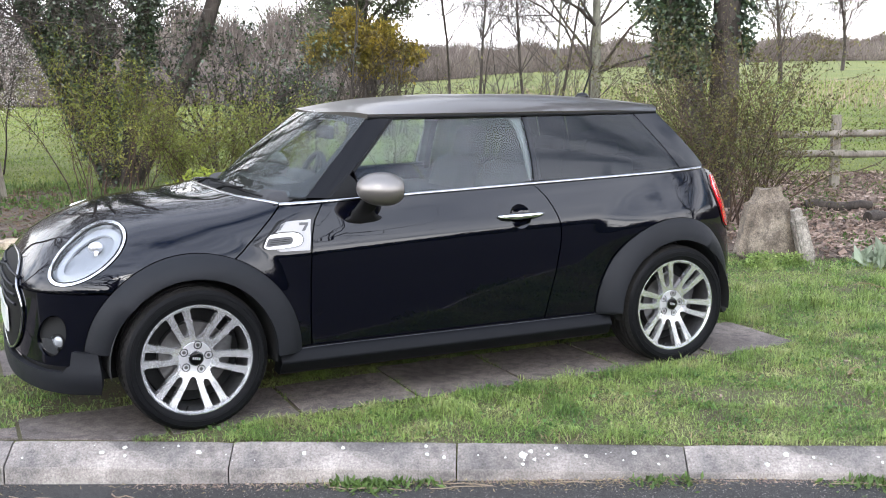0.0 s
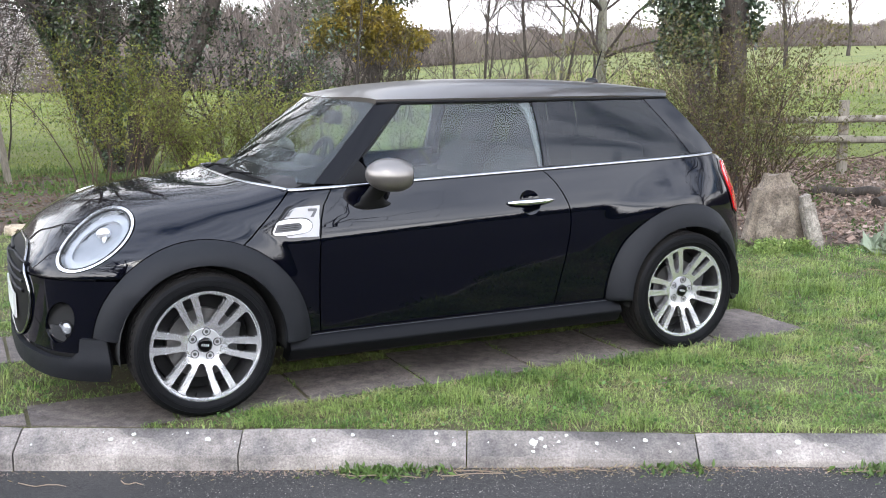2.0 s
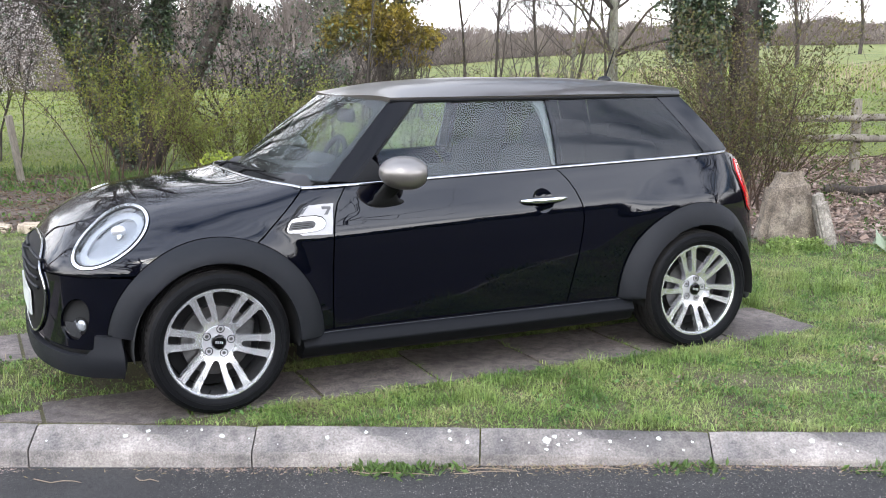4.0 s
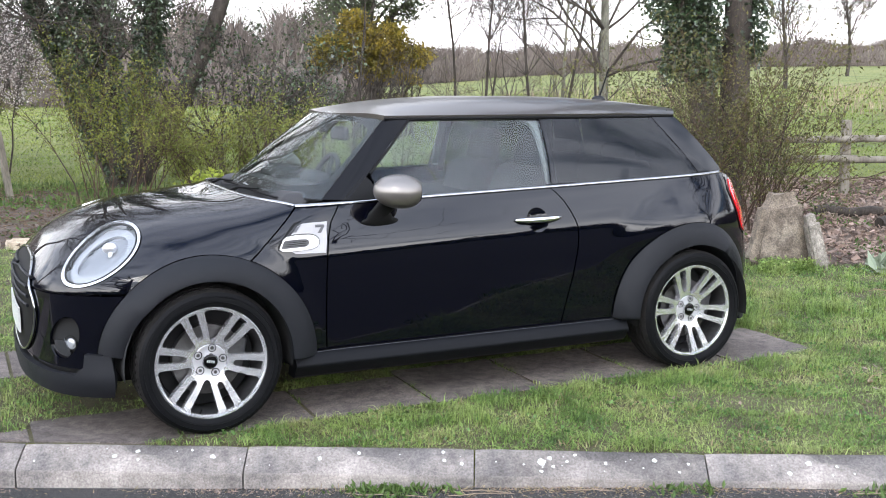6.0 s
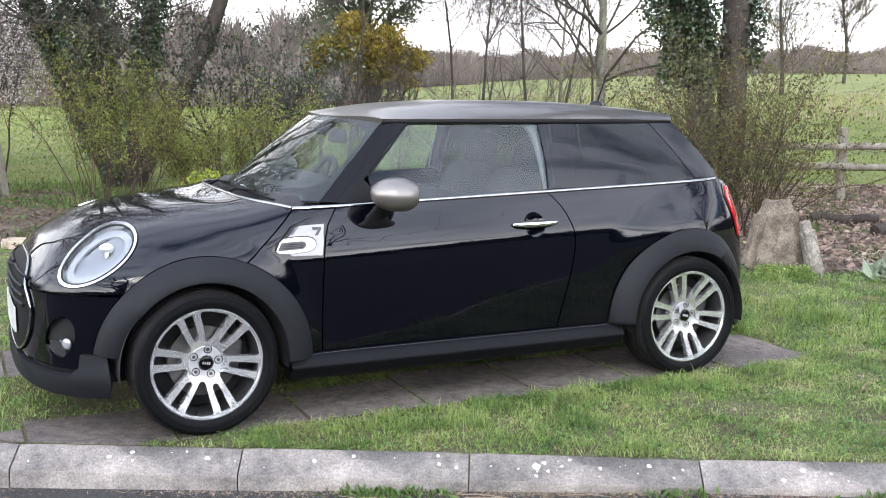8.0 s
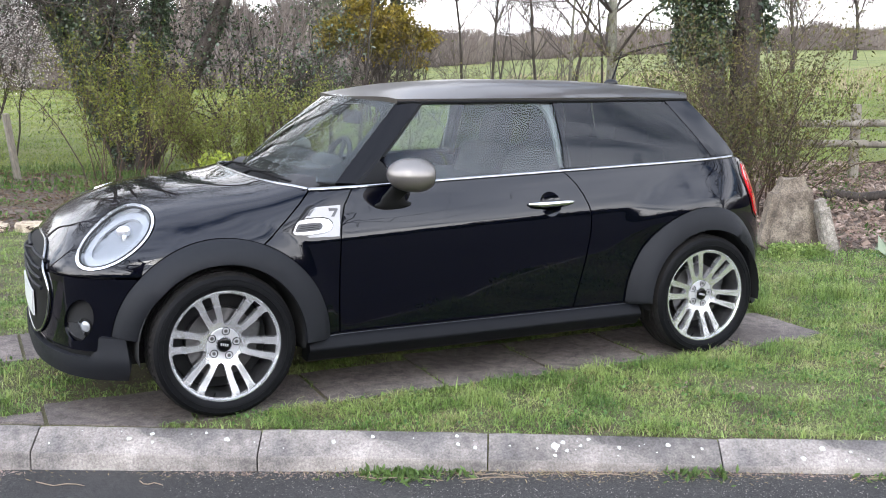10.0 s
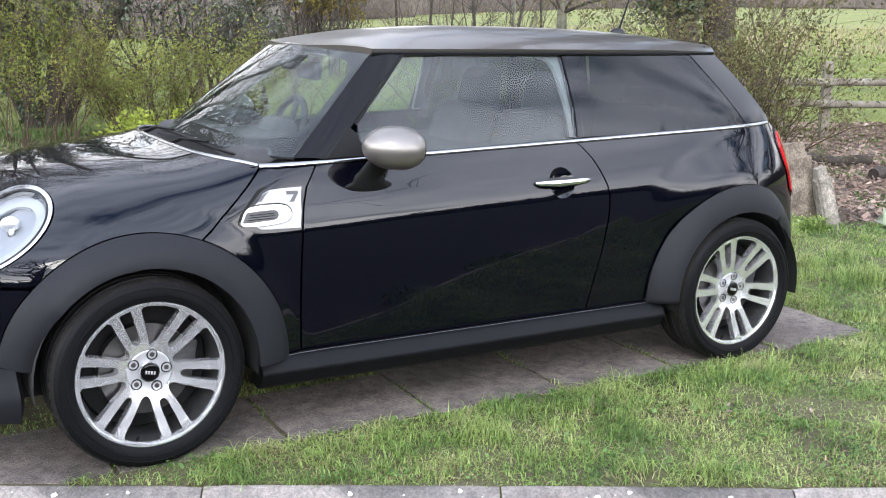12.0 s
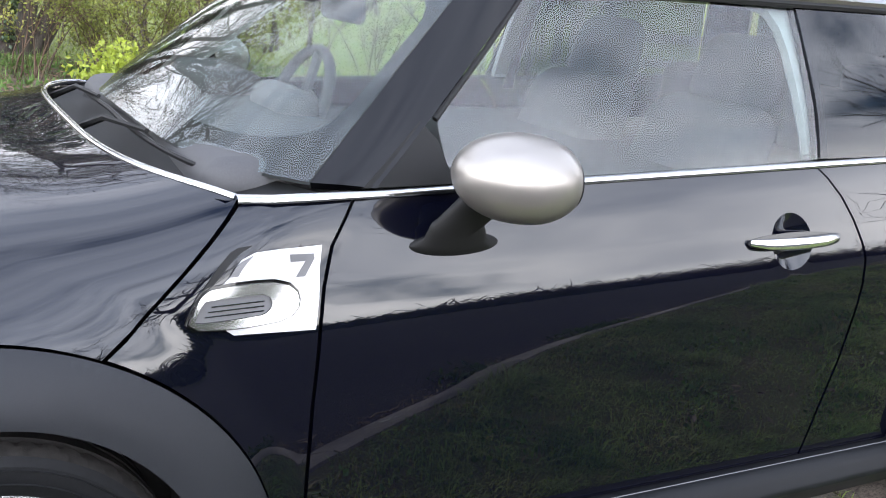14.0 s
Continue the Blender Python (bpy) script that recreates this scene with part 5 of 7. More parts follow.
BRIGHT = leaf_material("bright_lime_leaves", ((0.20, 0.26, 0.03), (0.30, 0.34, 0.05)), 0.5, 0.4)
SAGE = leaf_material("grey_green_leaves", ((0.20, 0.25, 0.17), (0.30, 0.34, 0.25)), 0.8, 0.2, tint=0.15)
BARK = material("brown_bark", rough=0.95, colours=((0.018, 0.014, 0.011), (0.038, 0.030, 0.024), (0.062, 0.050, 0.041)), scale=9, fine=(60, 0.4), bump=0.012, bump_scale=30, stretch=(1, 1, 0.25))
GREY_BARK = material("grey_green_bark", rough=0.95, colours=((0.08, 0.075, 0.055), (0.14, 0.135, 0.10), (0.2, 0.19, 0.15)), scale=7, fine=(50, 0.3), bump=0.006, bump_scale=30, stretch=(1, 1, 0.3))
TWIG = material("twig_bark", rough=0.95, colours=((0.032, 0.025, 0.021), (0.068, 0.054, 0.045)), scale=4, random_tint=0.3, island=True)
STEM = material("red_brown_stems", rough=0.85, colours=((0.04, 0.025, 0.016), (0.085, 0.052, 0.032)), scale=6, random_tint=0.3, island=True)
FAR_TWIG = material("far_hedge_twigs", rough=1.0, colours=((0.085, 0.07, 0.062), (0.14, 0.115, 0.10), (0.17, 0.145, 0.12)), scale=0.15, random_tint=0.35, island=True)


def leaf_quads(at, size, rs, droop=0.3, aim=None, wide=0.55):
    """Rhombic folded leaves at the given places."""
    at = np.asarray(at, float)
    n = len(at)
    size = size * rs.uniform(0.6, 1.3, n)[:, None]
    d = rs.normal(size=(n, 3)) if aim is None else aim + 0.55 * rs.normal(size=(n, 3))
    d[:, 2] -= droop
    d /= np.linalg.norm(d, axis=1)[:, None] + 1e-9
    w = np.cross(d, rs.normal(size=(n, 3)))
    w /= np.linalg.norm(w, axis=1)[:, None] + 1e-9
    up = np.cross(w, d)
    v = np.stack([at, at + d * size * 0.45 + w * size * wide * 0.5 + up * size * 0.1, at + d * size, at + d * size * 0.45 - w * size * wide * 0.5 + up * size * 0.1], 1)
    return v.reshape(-1, 3), np.arange(4 * n).reshape(-1, 4)


class Shoots:
    """Gathers tapering tubes into one mesh and keeps the places along thin ones for leaves."""

    def __init__(self, seed, least=0.0015):
        self.least = least
        self.rs, self.v, self.f, self.n, self.tips, self.dirs = np.random.RandomState(seed), [], [], 0, [], []

    def add(self, path, radii, sides):
        v, f = tube_arrays(path, radii, sides)
        self.v.append(v)
        self.f.append(f + self.n)
        self.n += len(v)

    def grow(self, start, way, length, radius, level, kids=(5, 4, 3), wander=0.25, lift=0.1, spread=0.8, sides=(7, 5, 4, 3), taper=0.25, ratio=(0.4, 0.65), leafy=1):
        rs = self.rs
        k = max(4, 8 - 2 * level)
        pts, p, d = [np.array(start, float)], np.array(start, float), np.array(way, float)
        d /= np.linalg.norm(d)
        for _ in range(k):
            d = d + rs.normal(size=3) * wander / k ** 0.5 + np.array((0, 0, lift / k))
            d /= np.linalg.norm(d)
            p = p + d * length / k
            pts.append(p)
        radii = np.maximum(radius * np.linspace(1, taper, k + 1), self.least)
        self.add(pts, radii, sides[min(level, len(sides) - 1)])
        if len(kids) <= leafy:
            self.tips += pts[1:]
            self.dirs += [d] * k
        if kids:
            for _ in range(kids[0]):
                t = rs.uniform(0.25, 1.0) * k
                i = min(int(t), k - 1)
                q = pts[i] + (pts[i + 1] - pts[i]) * (t - i)
                ax = pts[i + 1] - pts[i]
                ax = ax / np.linalg.norm(ax)
                side_ = np.cross(ax, rs.normal(size=3))
                side_ /= np.linalg.norm(side_) + 1e-9
                s = spread * rs.uniform(0.6, 1.3)
                self.grow(q, ax * math.cos(s) + side_ * math.sin(s), length * rs.uniform(*ratio), radii[i] * rs.uniform(0.45, 0.7), level + 1, kids[1:], wander, lift, spread, sides, taper, ratio, leafy)

    def mesh(self, name, mat):
        return quick_mesh(name, np.concatenate(self.v), np.concatenate(self.f), mat, True)

    def leaves(self, name, mat, per, size, jitter=0.05, droop=0.3, wide=0.55, share=1.0):
        tips = np.array(self.tips)
        if share < 1:
            tips = tips[self.rs.rand(len(tips)) < share]
        at = np.repeat(tips, per, axis=0) + self.rs.normal(size=(len(tips) * per, 3)) * jitter
        v, f = leaf_quads(at, size, self.rs, droop, wide=wide)
        return quick_mesh(name, v, f, mat)


def ground_at(a, b):
    x, y = spot(a, b)
    return np.array((x, y, float(land_z(x, y))))


def out3(a, b, c=0.0):
    """A direction: a to the right, b ahead, c up, as seen from the start."""
    return np.array((RIGHT.x * a + AHEAD.x * b, RIGHT.y * a + AHEAD.y * b, c))


def bare_tree(name, label, a, b, height, radius, seed, kids=(9, 6, 4), mat=GREY_BARK, lean=(0, 0), lift=0.35, spread=0.75, fork=0, group="", base=None, lowest=0.12):
    p = ground_at(a, b) if base is None else np.array(base)
    tree = thing(name, label, "tree", group)
    tr = Shoots(seed)
    way = out3(lean[0], lean[1], 1.0)
    tr.grow(p - np.array((0, 0, 0.15)), way, height * 0.95, radius, 0, (), 0.10, 0.2, sides=(12,), taper=0.18)
    part("trunk", tr.mesh("trunk", mat), tree, "upright bare trunk")
    cr = Shoots(seed + 1, max(0.0025, 0.00014 * abs(b)))
    trunk = np.array(tr.tips)
    for i in range(fork or kids[0]):
        q = trunk[min(len(trunk) - 1, int(cr.rs.uniform(lowest, 0.9) * len(trunk)))]
        w = cr.rs.uniform(0, 2 * math.pi)
        h = (q[2] - p[2]) / height
        cr.grow(q, (math.cos(w) * math.sin(spread), math.sin(w) * math.sin(spread), math.cos(spread)), height * cr.rs.uniform(0.3, 0.55) * (1.15 - 0.5 * h), radius * 0.30 * (1.1 - 0.6 * h), 1, kids[1:], 0.45, lift, 0.7, (6, 5, 4, 3), 0.2)
    part("crown", cr.mesh("crown", TWIG), tree, "leafless branching crown")
    return tree, tr, cr


# ---- ivy-clad twin-stemmed tree behind the car's tail
def ivy_stem(tree, start, way, length, radius, seed, bark, ivy_from, ivy_to, ivy_r, count, side_bias=None, leaf=0.058):
    s = Shoots(seed)
    s.grow(start, way, length, radius, 0, (), 0.12, 0.1, sides=(14,), taper=0.5)
    part("trunk", s.mesh("trunk", bark), tree, "rough brown trunk")
    pts = np.array([start] + s.tips)
    rs = s.rs
    t = rs.uniform(ivy_from, ivy_to, count) * (len(pts) - 1)
    i = np.minimum(t.astype(int), len(pts) - 2)
    c = pts[i] + (pts[i + 1] - pts[i]) * (t - i)[:, None]
    o = rs.normal(size=(count, 3))
    o[:, 2] *= 0.3
    if side_bias is not None:
        o += np.asarray(side_bias)
    o /= np.linalg.norm(o, axis=1)[:, None]
    lump = 0.8 + 0.5 * np.sin(t * 3.3 + seed) * np.sin(np.arctan2(o[:, 1], o[:, 0]) * 3 + 2.1 * t)
    at = c + o * (ivy_r * (0.6 + 0.75 * t / len(pts)) * lump * rs.uniform(0.55, 1.1, count))[:, None]
    v, f = leaf_quads(at, leaf, rs, 0.5, o * 0.8, 0.85)
    tagged(part("foliage", quick_mesh("foliage", v, f, IVY), tree, "dense dark glossy ivy"), kind="stuff")
    return pts


ivy_tree = thing("ivy_clad_tree", "twin-stemmed tree wrapped in dark glossy ivy behind a shrub", "tree")
base = ground_at(2.98, 11.6)
left_pts = ivy_stem(ivy_tree, base + out3(-0.08, 0), out3(-0.16, 0.02, 1), 6.5, 0.17, 11, BARK, 0.235, 0.70, 0.42, 27000, leaf=0.046)
right_pts = ivy_stem(ivy_tree, base + out3(0.06, 0.05), out3(0.055, 0.05, 1), 7.0, 0.175, 12, BARK, 0.25, 0.66, 0.40, 10000, out3(1.2, 0.5, 0), leaf=0.046)
cr = Shoots(13)
for pts in (left_pts, right_pts):
    for k in range(9):
        q = pts[cr.rs.randint(len(pts) // 2, len(pts))]
        w = cr.rs.uniform(0, 6.28)
        cr.grow(q, (math.cos(w) * 0.8, math.sin(w) * 0.8, 0.7), cr.rs.uniform(2.0, 3.4), 0.09, 1, (6, 5, 3), 0.45, 0.3, 0.7)
part("crown", cr.mesh("crown", TWIG), ivy_tree, "leafless branching crown")

# ---- shrubs with many stems
def shrub(name, label, a, b, wide, deep, height, stems, seed, stem_mat, leaf_mat, leaf_size, per, kids=(6, 3), radius=0.012, lean=0.35, share=1.0, arch=-0.2, leaf_wide=0.5, group="", jitter=0.05):
    bush = thing(name, label, "shrub", group)
    s = Shoots(seed)
    for _ in range(stems):
        da, db = s.rs.uniform(-0.5, 0.5) * wide * 0.55, s.rs.uniform(-0.5, 0.5) * deep * 0.6
        p = ground_at(a + da, b + db) - np.array((0, 0, 0.03))
        way = out3(da * 1.1 / max(wide, 0.1) + s.rs.normal() * lean, db / max(deep, 0.1) + s.rs.normal() * lean, 1.0)
        s.grow(p, way, height * s.rs.uniform(0.55, 1.12), radius * s.rs.uniform(0.7, 1.3), 1, kids, 0.35, arch, 0.6, (5, 4, 3, 3), 0.25, (0.22, 0.5))
    tagged(part("branchwork", s.mesh("branchwork", stem_mat), bush, "thin woody stems"), kind="stuff")
    tagged(part("foliage", s.leaves("foliage", leaf_mat, per, leaf_size, jitter, 0.2, leaf_wide, share), bush, "sparse small leaves"), kind="stuff")
    return bush


shrub("rose_shrub", "straggly shrub of brown stems with small olive leaves", 2.80, 10.35, 1.5, 1.1, 1.85, 58, 21, STEM, OLIVE, 0.036, 2, (7, 4), 0.009, 0.18, 0.85, 0.05)
shrub("young_leaf_shrub", "tall shrub of thin stems with yellow-green young leaves", -4.05, 12.6, 1.7, 1.0, 1.7, 22, 22, STEM, SPRING, 0.036, 3, (8, 4), 0.008, 0.17, 0.7, 0.15)
shrub("young_leaf_shrub", "tall shrub of thin stems with yellow-green young leaves", -2.6, 13.0, 2.5, 1.2, 1.25, 34, 23, STEM, SPRING, 0.036, 3, (8, 4), 0.008, 0.2, 0.75, 0.1)
shrub("hedge_shrub", "brown-twigged shrub with some green leaves beside the bonnet", -0.9, 15.0, 2.2, 1.2, 1.3, 18, 24, STEM, OLIVE, 0.045, 1, (7, 4), 0.010, 0.25, 0.5, 0.0)
shrub("lime_shrub", "low clump of bright lime-green leaves", -2.55, 11.6, 0.9, 0.6, 0.42, 26, 25, STEM, BRIGHT, 0.06, 2, (4, 2), 0.007, 0.4, 1.0, 0.0, 0.6)

# ---- dark evergreen thicket with ivy on the far left
thicket = thing("ivy_thicket", "old many-stemmed tree smothered in dark ivy with spreading branches", "tree")
base = ground_at(-4.55, 14.4)
stems = []
for k, (da, lean_a, lean_b, length, radius, ivy0, ivy1, ivy_r, count) in enumerate((
        (0.00, -0.12, 0.02, 6.5, 0.13, 0.02, 0.62, 0.30, 6000), (-0.10, -0.36, 0.05, 5.6, 0.08, 0.08, 0.55, 0.22, 3000),
        (0.14, 0.16, 0.00, 6.2, 0.10, 0.14, 0.60, 0.26, 3600), (0.20, 0.50, 0.10, 6.0, 0.13, 0.24, 0.42, 0.18, 450), (-0.05, -0.22, -0.10, 6.0, 0.08, 0.12, 0.6, 0.20, 2200))):
    stems.append(ivy_stem(thicket, base + out3(da, 0.12 * (k % 2)), out3(lean_a, lean_b, 1), length, radius, 310 + k, BARK, ivy0, ivy1, ivy_r, int(count * 1.7), leaf=0.050))
cr = Shoots(33, 0.003)
for k in range(54):
    pts = stems[k % 5]
    i = cr.rs.randint(len(pts) // 4, len(pts))
    w = cr.rs.uniform(0, 6.28)
    cr.grow(pts[i], (math.cos(w), math.sin(w), cr.rs.uniform(0.0, 0.9)), cr.rs.uniform(0.9, 2.1), 0.022, 1, (7, 6, 3), 0.4, 0.15, 0.7)
part("crown", cr.mesh("crown", TWIG), thicket, "tangled bare branches")
tagged(part("foliage", cr.leaves("foliage", HOLLY, 1, 0.046, 0.10, 0.2, 0.7, 0.30), thicket, "dark leaves"), kind="stuff")
# its tall bare neighbours, whose crowns show in the bonnet and the windscreen
bare_tree("old_tree", "tall bare tree with a dense twiggy crown behind the shrubs", -7.9, 17.0, 9.5, 0.17, 78, (34, 11, 7), BARK, (0.05, 0.0), 0.2, 0.85, lowest=0.36)
bare_tree("old_tree", "tall bare tree with a dense twiggy crown behind the shrubs", -9.3, 14.6, 10.0, 0.17, 79, (34, 11, 7), BARK, (0.04, 0.0), 0.2, 0.85, lowest=0.36)


def holly(a, b, height, wide, seed):
    h = thing("holly_bush", "dark green holly bush with glossy leaves and bare twigs", "shrub", "holly bushes")
    s = Shoots(seed)
    for _ in range(9):
        p = ground_at(a + s.rs.uniform(-0.3, 0.3) * wide, b + s.rs.uniform(-0.4, 0.4))
        s.grow(p, out3(s.rs.normal() * 0.25, s.rs.normal() * 0.2, 1), height * s.rs.uniform(0.7, 1.1), 0.03, 1, (10, 5, 2), 0.3, 0.2, 0.8, ratio=(0.25, 0.5))
    tagged(part("branchwork", s.mesh("branchwork", TWIG), h, "brown twigs"), kind="stuff")
    tagged(part("foliage", s.leaves("foliage", HOLLY, 1, 0.060, 0.06, 0.2, 0.7, 0.34), h, "dark glossy leaves"), kind="stuff")


holly(-3.1, 15.6, 2.1, 1.3, 41)
holly(-2.3, 16.4, 1.6, 1.2, 42)

# ---- blossom, golden bush, bare trees
bl = thing("blossom_bush", "blackthorn bush covered in white blossom", "shrub")
s = Shoots(51, 0.003)
for _ in range(22):
    p = ground_at(-7.7 + s.rs.uniform(-1.2, 0.9), 15.8 + s.rs.uniform(-0.6, 0.6))
    s.grow(p, out3(s.rs.uniform(0.05, 0.5), s.rs.normal() * 0.2, 1), s.rs.uniform(2.2, 3.4), 0.016, 1, (10, 6, 2), 0.25, 0.5, 0.7, ratio=(0.25, 0.5))
tagged(part("branchwork", s.mesh("branchwork", TWIG), bl, "dark twigs"), kind="stuff")
tagged(part("foliage", s.leaves("foliage", BLOSSOM, 3, 0.026, 0.08, 0.0, 0.9, 0.9), bl, "white blossom"), kind="stuff")

gold = thing("golden_bush", "rounded golden-green evergreen bush over brown twigs", "shrub")
s = Shoots(52)
for _ in range(30):
    p = ground_at(-1.75 + s.rs.uniform(-1.1, 1.0), 24.5 + s.rs.uniform(-0.9, 0.9))
    s.grow(p, out3(s.rs.normal() * 0.14, s.rs.normal() * 0.14, 1), s.rs.uniform(1.5, 2.5), 0.03, 1, (8, 4, 2), 0.3, 0.0, 0.7, ratio=(0.25, 0.5))
tagged(part("branchwork", s.mesh("branchwork", TWIG), gold, "dense brown twigs"), kind="stuff")
# several overlapping leafy domes: (right, up, width, height, share)
heart = ground_at(-1.95, 24.5)
cloud = []
for da, up, wide, high, many in ((-0.15, 2.05, 0.70, 0.46, 2900), (-0.25, 2.60, 0.42, 0.34, 1200), (-0.80, 2.0, 0.56, 0.40, 1700), (0.55, 2.2, 0.60, 0.46, 2300), (0.30, 1.55, 0.65, 0.30, 900), (1.15, 1.85, 0.55, 0.30, 1600), (1.0, 1.35, 0.42, 0.18, 320), (-1.1, 1.6, 0.40, 0.25, 500)):
    u = s.rs.normal(size=(many, 3))
    u *= (s.rs.uniform(0.30, 1.0, many) * (1 + 0.22 * np.sin(7 * u[:, 0] + 5 * u[:, 2]) * np.sin(6 * u[:, 2])) / np.linalg.norm(u, axis=1))[:, None]
    cloud.append(heart + out3(0.95 * da, 0) + np.array((0, 0, up + 0.05)) + u[:, :1] * out3(0.98 * wide, 0) + u[:, 1:2] * out3(0, wide * 0.8) + u[:, 2:] * np.array((0, 0, high)))
v, f = leaf_quads(np.concatenate(cloud), 0.10, s.rs, 0.3, wide=0.55)
tagged(part("foliage", quick_mesh("foliage", v, f, GOLD), gold, "golden-green leaves"), kind="stuff")
ever = thing("evergreen_tree", "dark evergreen tree behind the golden bush", "tree")
s = Shoots(53)
p = ground_at(-1.95, 28.0)
s.grow(p, (0, 0, 1), 6.2, 0.16, 0, (46, 8, 3), 0.12, -0.1, 0.95, ratio=(0.22, 0.40))
part("trunk", s.mesh("trunk", BARK), ever, "trunk and branches")
tagged(part("foliage", s.leaves("foliage", DARKGREEN, 5, 0.10, 0.16, 0.5, 0.45), ever, "dull green drooping foliage"), kind="stuff")

bare_tree("young_tree", "young bare tree with a pale grey-green trunk", 2.62, 18.0, 6.5, 0.10, 61, (26, 11, 6), lift=0.15, spread=0.95)
bare_tree("young_tree", "slim bare sapling in the field", 2.55, 24.0, 6.0, 0.045, 62, (24, 9, 5))
bare_tree("young_tree", "slim bare sapling in the field", 2.05, 26.0, 6.2, 0.045, 63, (24, 9, 5), BARK)
bare_tree("young_tree", "slim bare sapling in the field", 3.0, 27.0, 6.2, 0.045, 64, (22, 9, 5), BARK)
bare_tree("young_tree", "slim bare tree with a fine twiggy crown", 0.95, 28.0, 6.6, 0.045, 82, (34, 11, 6), BARK, lowest=0.3)
bare_tree("young_tree", "slim bare tree with a fine twiggy crown", 0.20, 30.0, 6.4, 0.045, 84, (34, 11, 6), BARK, lowest=0.3)
bare_tree("young_tree", "slim bare tree with a fine twiggy crown", 4.6, 33.0, 6.6, 0.045, 86, (30, 10, 6), BARK, lowest=0.3)
bare_tree("field_tree", "bare field tree with a spreading crown", 15.95, 50.0, 6.4, 0.12, 65, (26, 9, 6), BARK, spread=0.5)
bare_tree("field_tree", "bare field tree with a narrow crown", 28.3, 75.0, 8.0, 0.14, 66, (26, 9, 6), BARK, spread=0.5)
bare_tree("thin_sapling", "thin bare sapling with arching twigs", 0.25, 13.6, 2.5, 0.022, 67, (9, 4, 2), BARK, (0.15, 0), 0.2, 0.6)
bare_tree("thin_sapling", "thin bare sapling with arching twigs", 0.75, 15.0, 2.2, 0.02, 68, (9, 4, 2), BARK, (-0.1, 0), 0.2, 0.6)
bare_tree("thin_sapling", "thin bare sapling with arching twigs", -1.5, 15.8, 3.4, 0.028, 69, (10, 4, 2), BARK, (0.05, 0), 0.2, 0.6)
bare_tree("roadside_tree", "large bare tree beyond the car's nose", -12.5, 9.5, 11.0, 0.3, 73, (18, 9, 4), BARK, lowest=0.4)
shrub("twiggy_shrub", "bare twiggy shrub with a few opening buds behind the roof", 0.55, 13.6, 1.5, 0.8, 2.3, 13, 26, TWIG, SPRING, 0.035, 1, (8, 4), 0.011, 0.2, 0.12, 0.25)
shrub("twiggy_shrub", "bare twiggy shrub with a few opening buds behind the roof", 1.6, 17.0, 1.6, 0.8, 2.4, 12, 27, TWIG, SPRING, 0.035, 1, (8, 4), 0.012, 0.2, 0.1, 0.25)
bare_tree("roadside_tree", "large bare tree beyond the car's tail", 21.0, 13.0, 10.0, 0.35, 75, (18, 9, 4), BARK)
bare_tree("roadside_tree", "large bare tree beyond the car's tail", 14.5, 5.6, 8.0, 0.35, 76, (18, 9, 4), BARK)
bare_tree("roadside_tree", "large bare tree beyond the car's tail", 19.5, 19.0, 9.0, 0.35, 77, (16, 8, 4), BARK)
# across the road, seen only in the car's reflections
bare_tree("roadside_tree", "large bare tree across the road", 9.5, -11.0, 12.0, 0.4, 71, (16, 7, 5), BARK)
bare_tree("roadside_tree", "large bare tree across the road", -5.0, -12.0, 14.0, 0.45, 72, (18, 8, 5), BARK)


# ---- far hedge and woods: countless twigs
def far_twigs(name, label, a0, a1, b0, b1, low, high, count, width, seed, mat=None):
    rs = np.random.RandomState(seed)
    t = rs.rand(count)
    a = a0 + (a1 - a0) * t
    b = b0 + (b1 - b0) * t + rs.normal(size=count) * 1.5
    x = EYE0.x + RIGHT.x * a + AHEAD.x * b
    y = EYE0.y + RIGHT.y * a + AHEAD.y * b
    z = land_z(x, y) - 0.1
    wave = 0.5 + 0.5 * np.sin(t * 37 + seed) * np.sin(t * 91 + 2 * seed)
    h = (low + (high - low) * wave) * rs.uniform(0.25, 1.0, count) ** 0.7
    z0 = z + rs.uniform(0, 0.75, count) * h
    lean = rs.normal(size=(count, 2)) * 0.45
    hh = h * rs.uniform(0.25, 0.55, count)
    w = width * rs.uniform(0.5, 1.4, count)
    dx, dy = RIGHT.x * w, RIGHT.y * w
    p0 = np.stack([x - dx, y - dy, z0], -1)
    p1 = np.stack([x + dx, y + dy, z0], -1)
    p2 = np.stack([x + lean[:, 0] * hh, y + lean[:, 1] * hh, np.minimum(z0 + hh, z + h)], -1)
    v = np.stack([p0, p1, p2], 1).reshape(-1, 3)
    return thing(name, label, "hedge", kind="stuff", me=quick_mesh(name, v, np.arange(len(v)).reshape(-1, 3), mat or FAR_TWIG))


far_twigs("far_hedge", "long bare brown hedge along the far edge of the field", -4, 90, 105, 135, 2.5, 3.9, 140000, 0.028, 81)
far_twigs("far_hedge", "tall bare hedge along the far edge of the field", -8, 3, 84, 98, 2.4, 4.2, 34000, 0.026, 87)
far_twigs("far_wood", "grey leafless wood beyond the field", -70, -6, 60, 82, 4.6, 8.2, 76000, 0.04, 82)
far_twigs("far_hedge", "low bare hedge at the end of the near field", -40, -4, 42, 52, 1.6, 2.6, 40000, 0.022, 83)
far_twigs("roadside_hedge", "rough hedge along the road beyond the car's nose", -11.5, -14, 4.9, 17, 2.6, 4.6, 9000, 0.05, 86)
far_twigs("roadside_hedge", "rough hedge along the road beyond the car's tail", 17, 24, -9, 36, 3.0, 5.2, 26000, 0.06, 85)
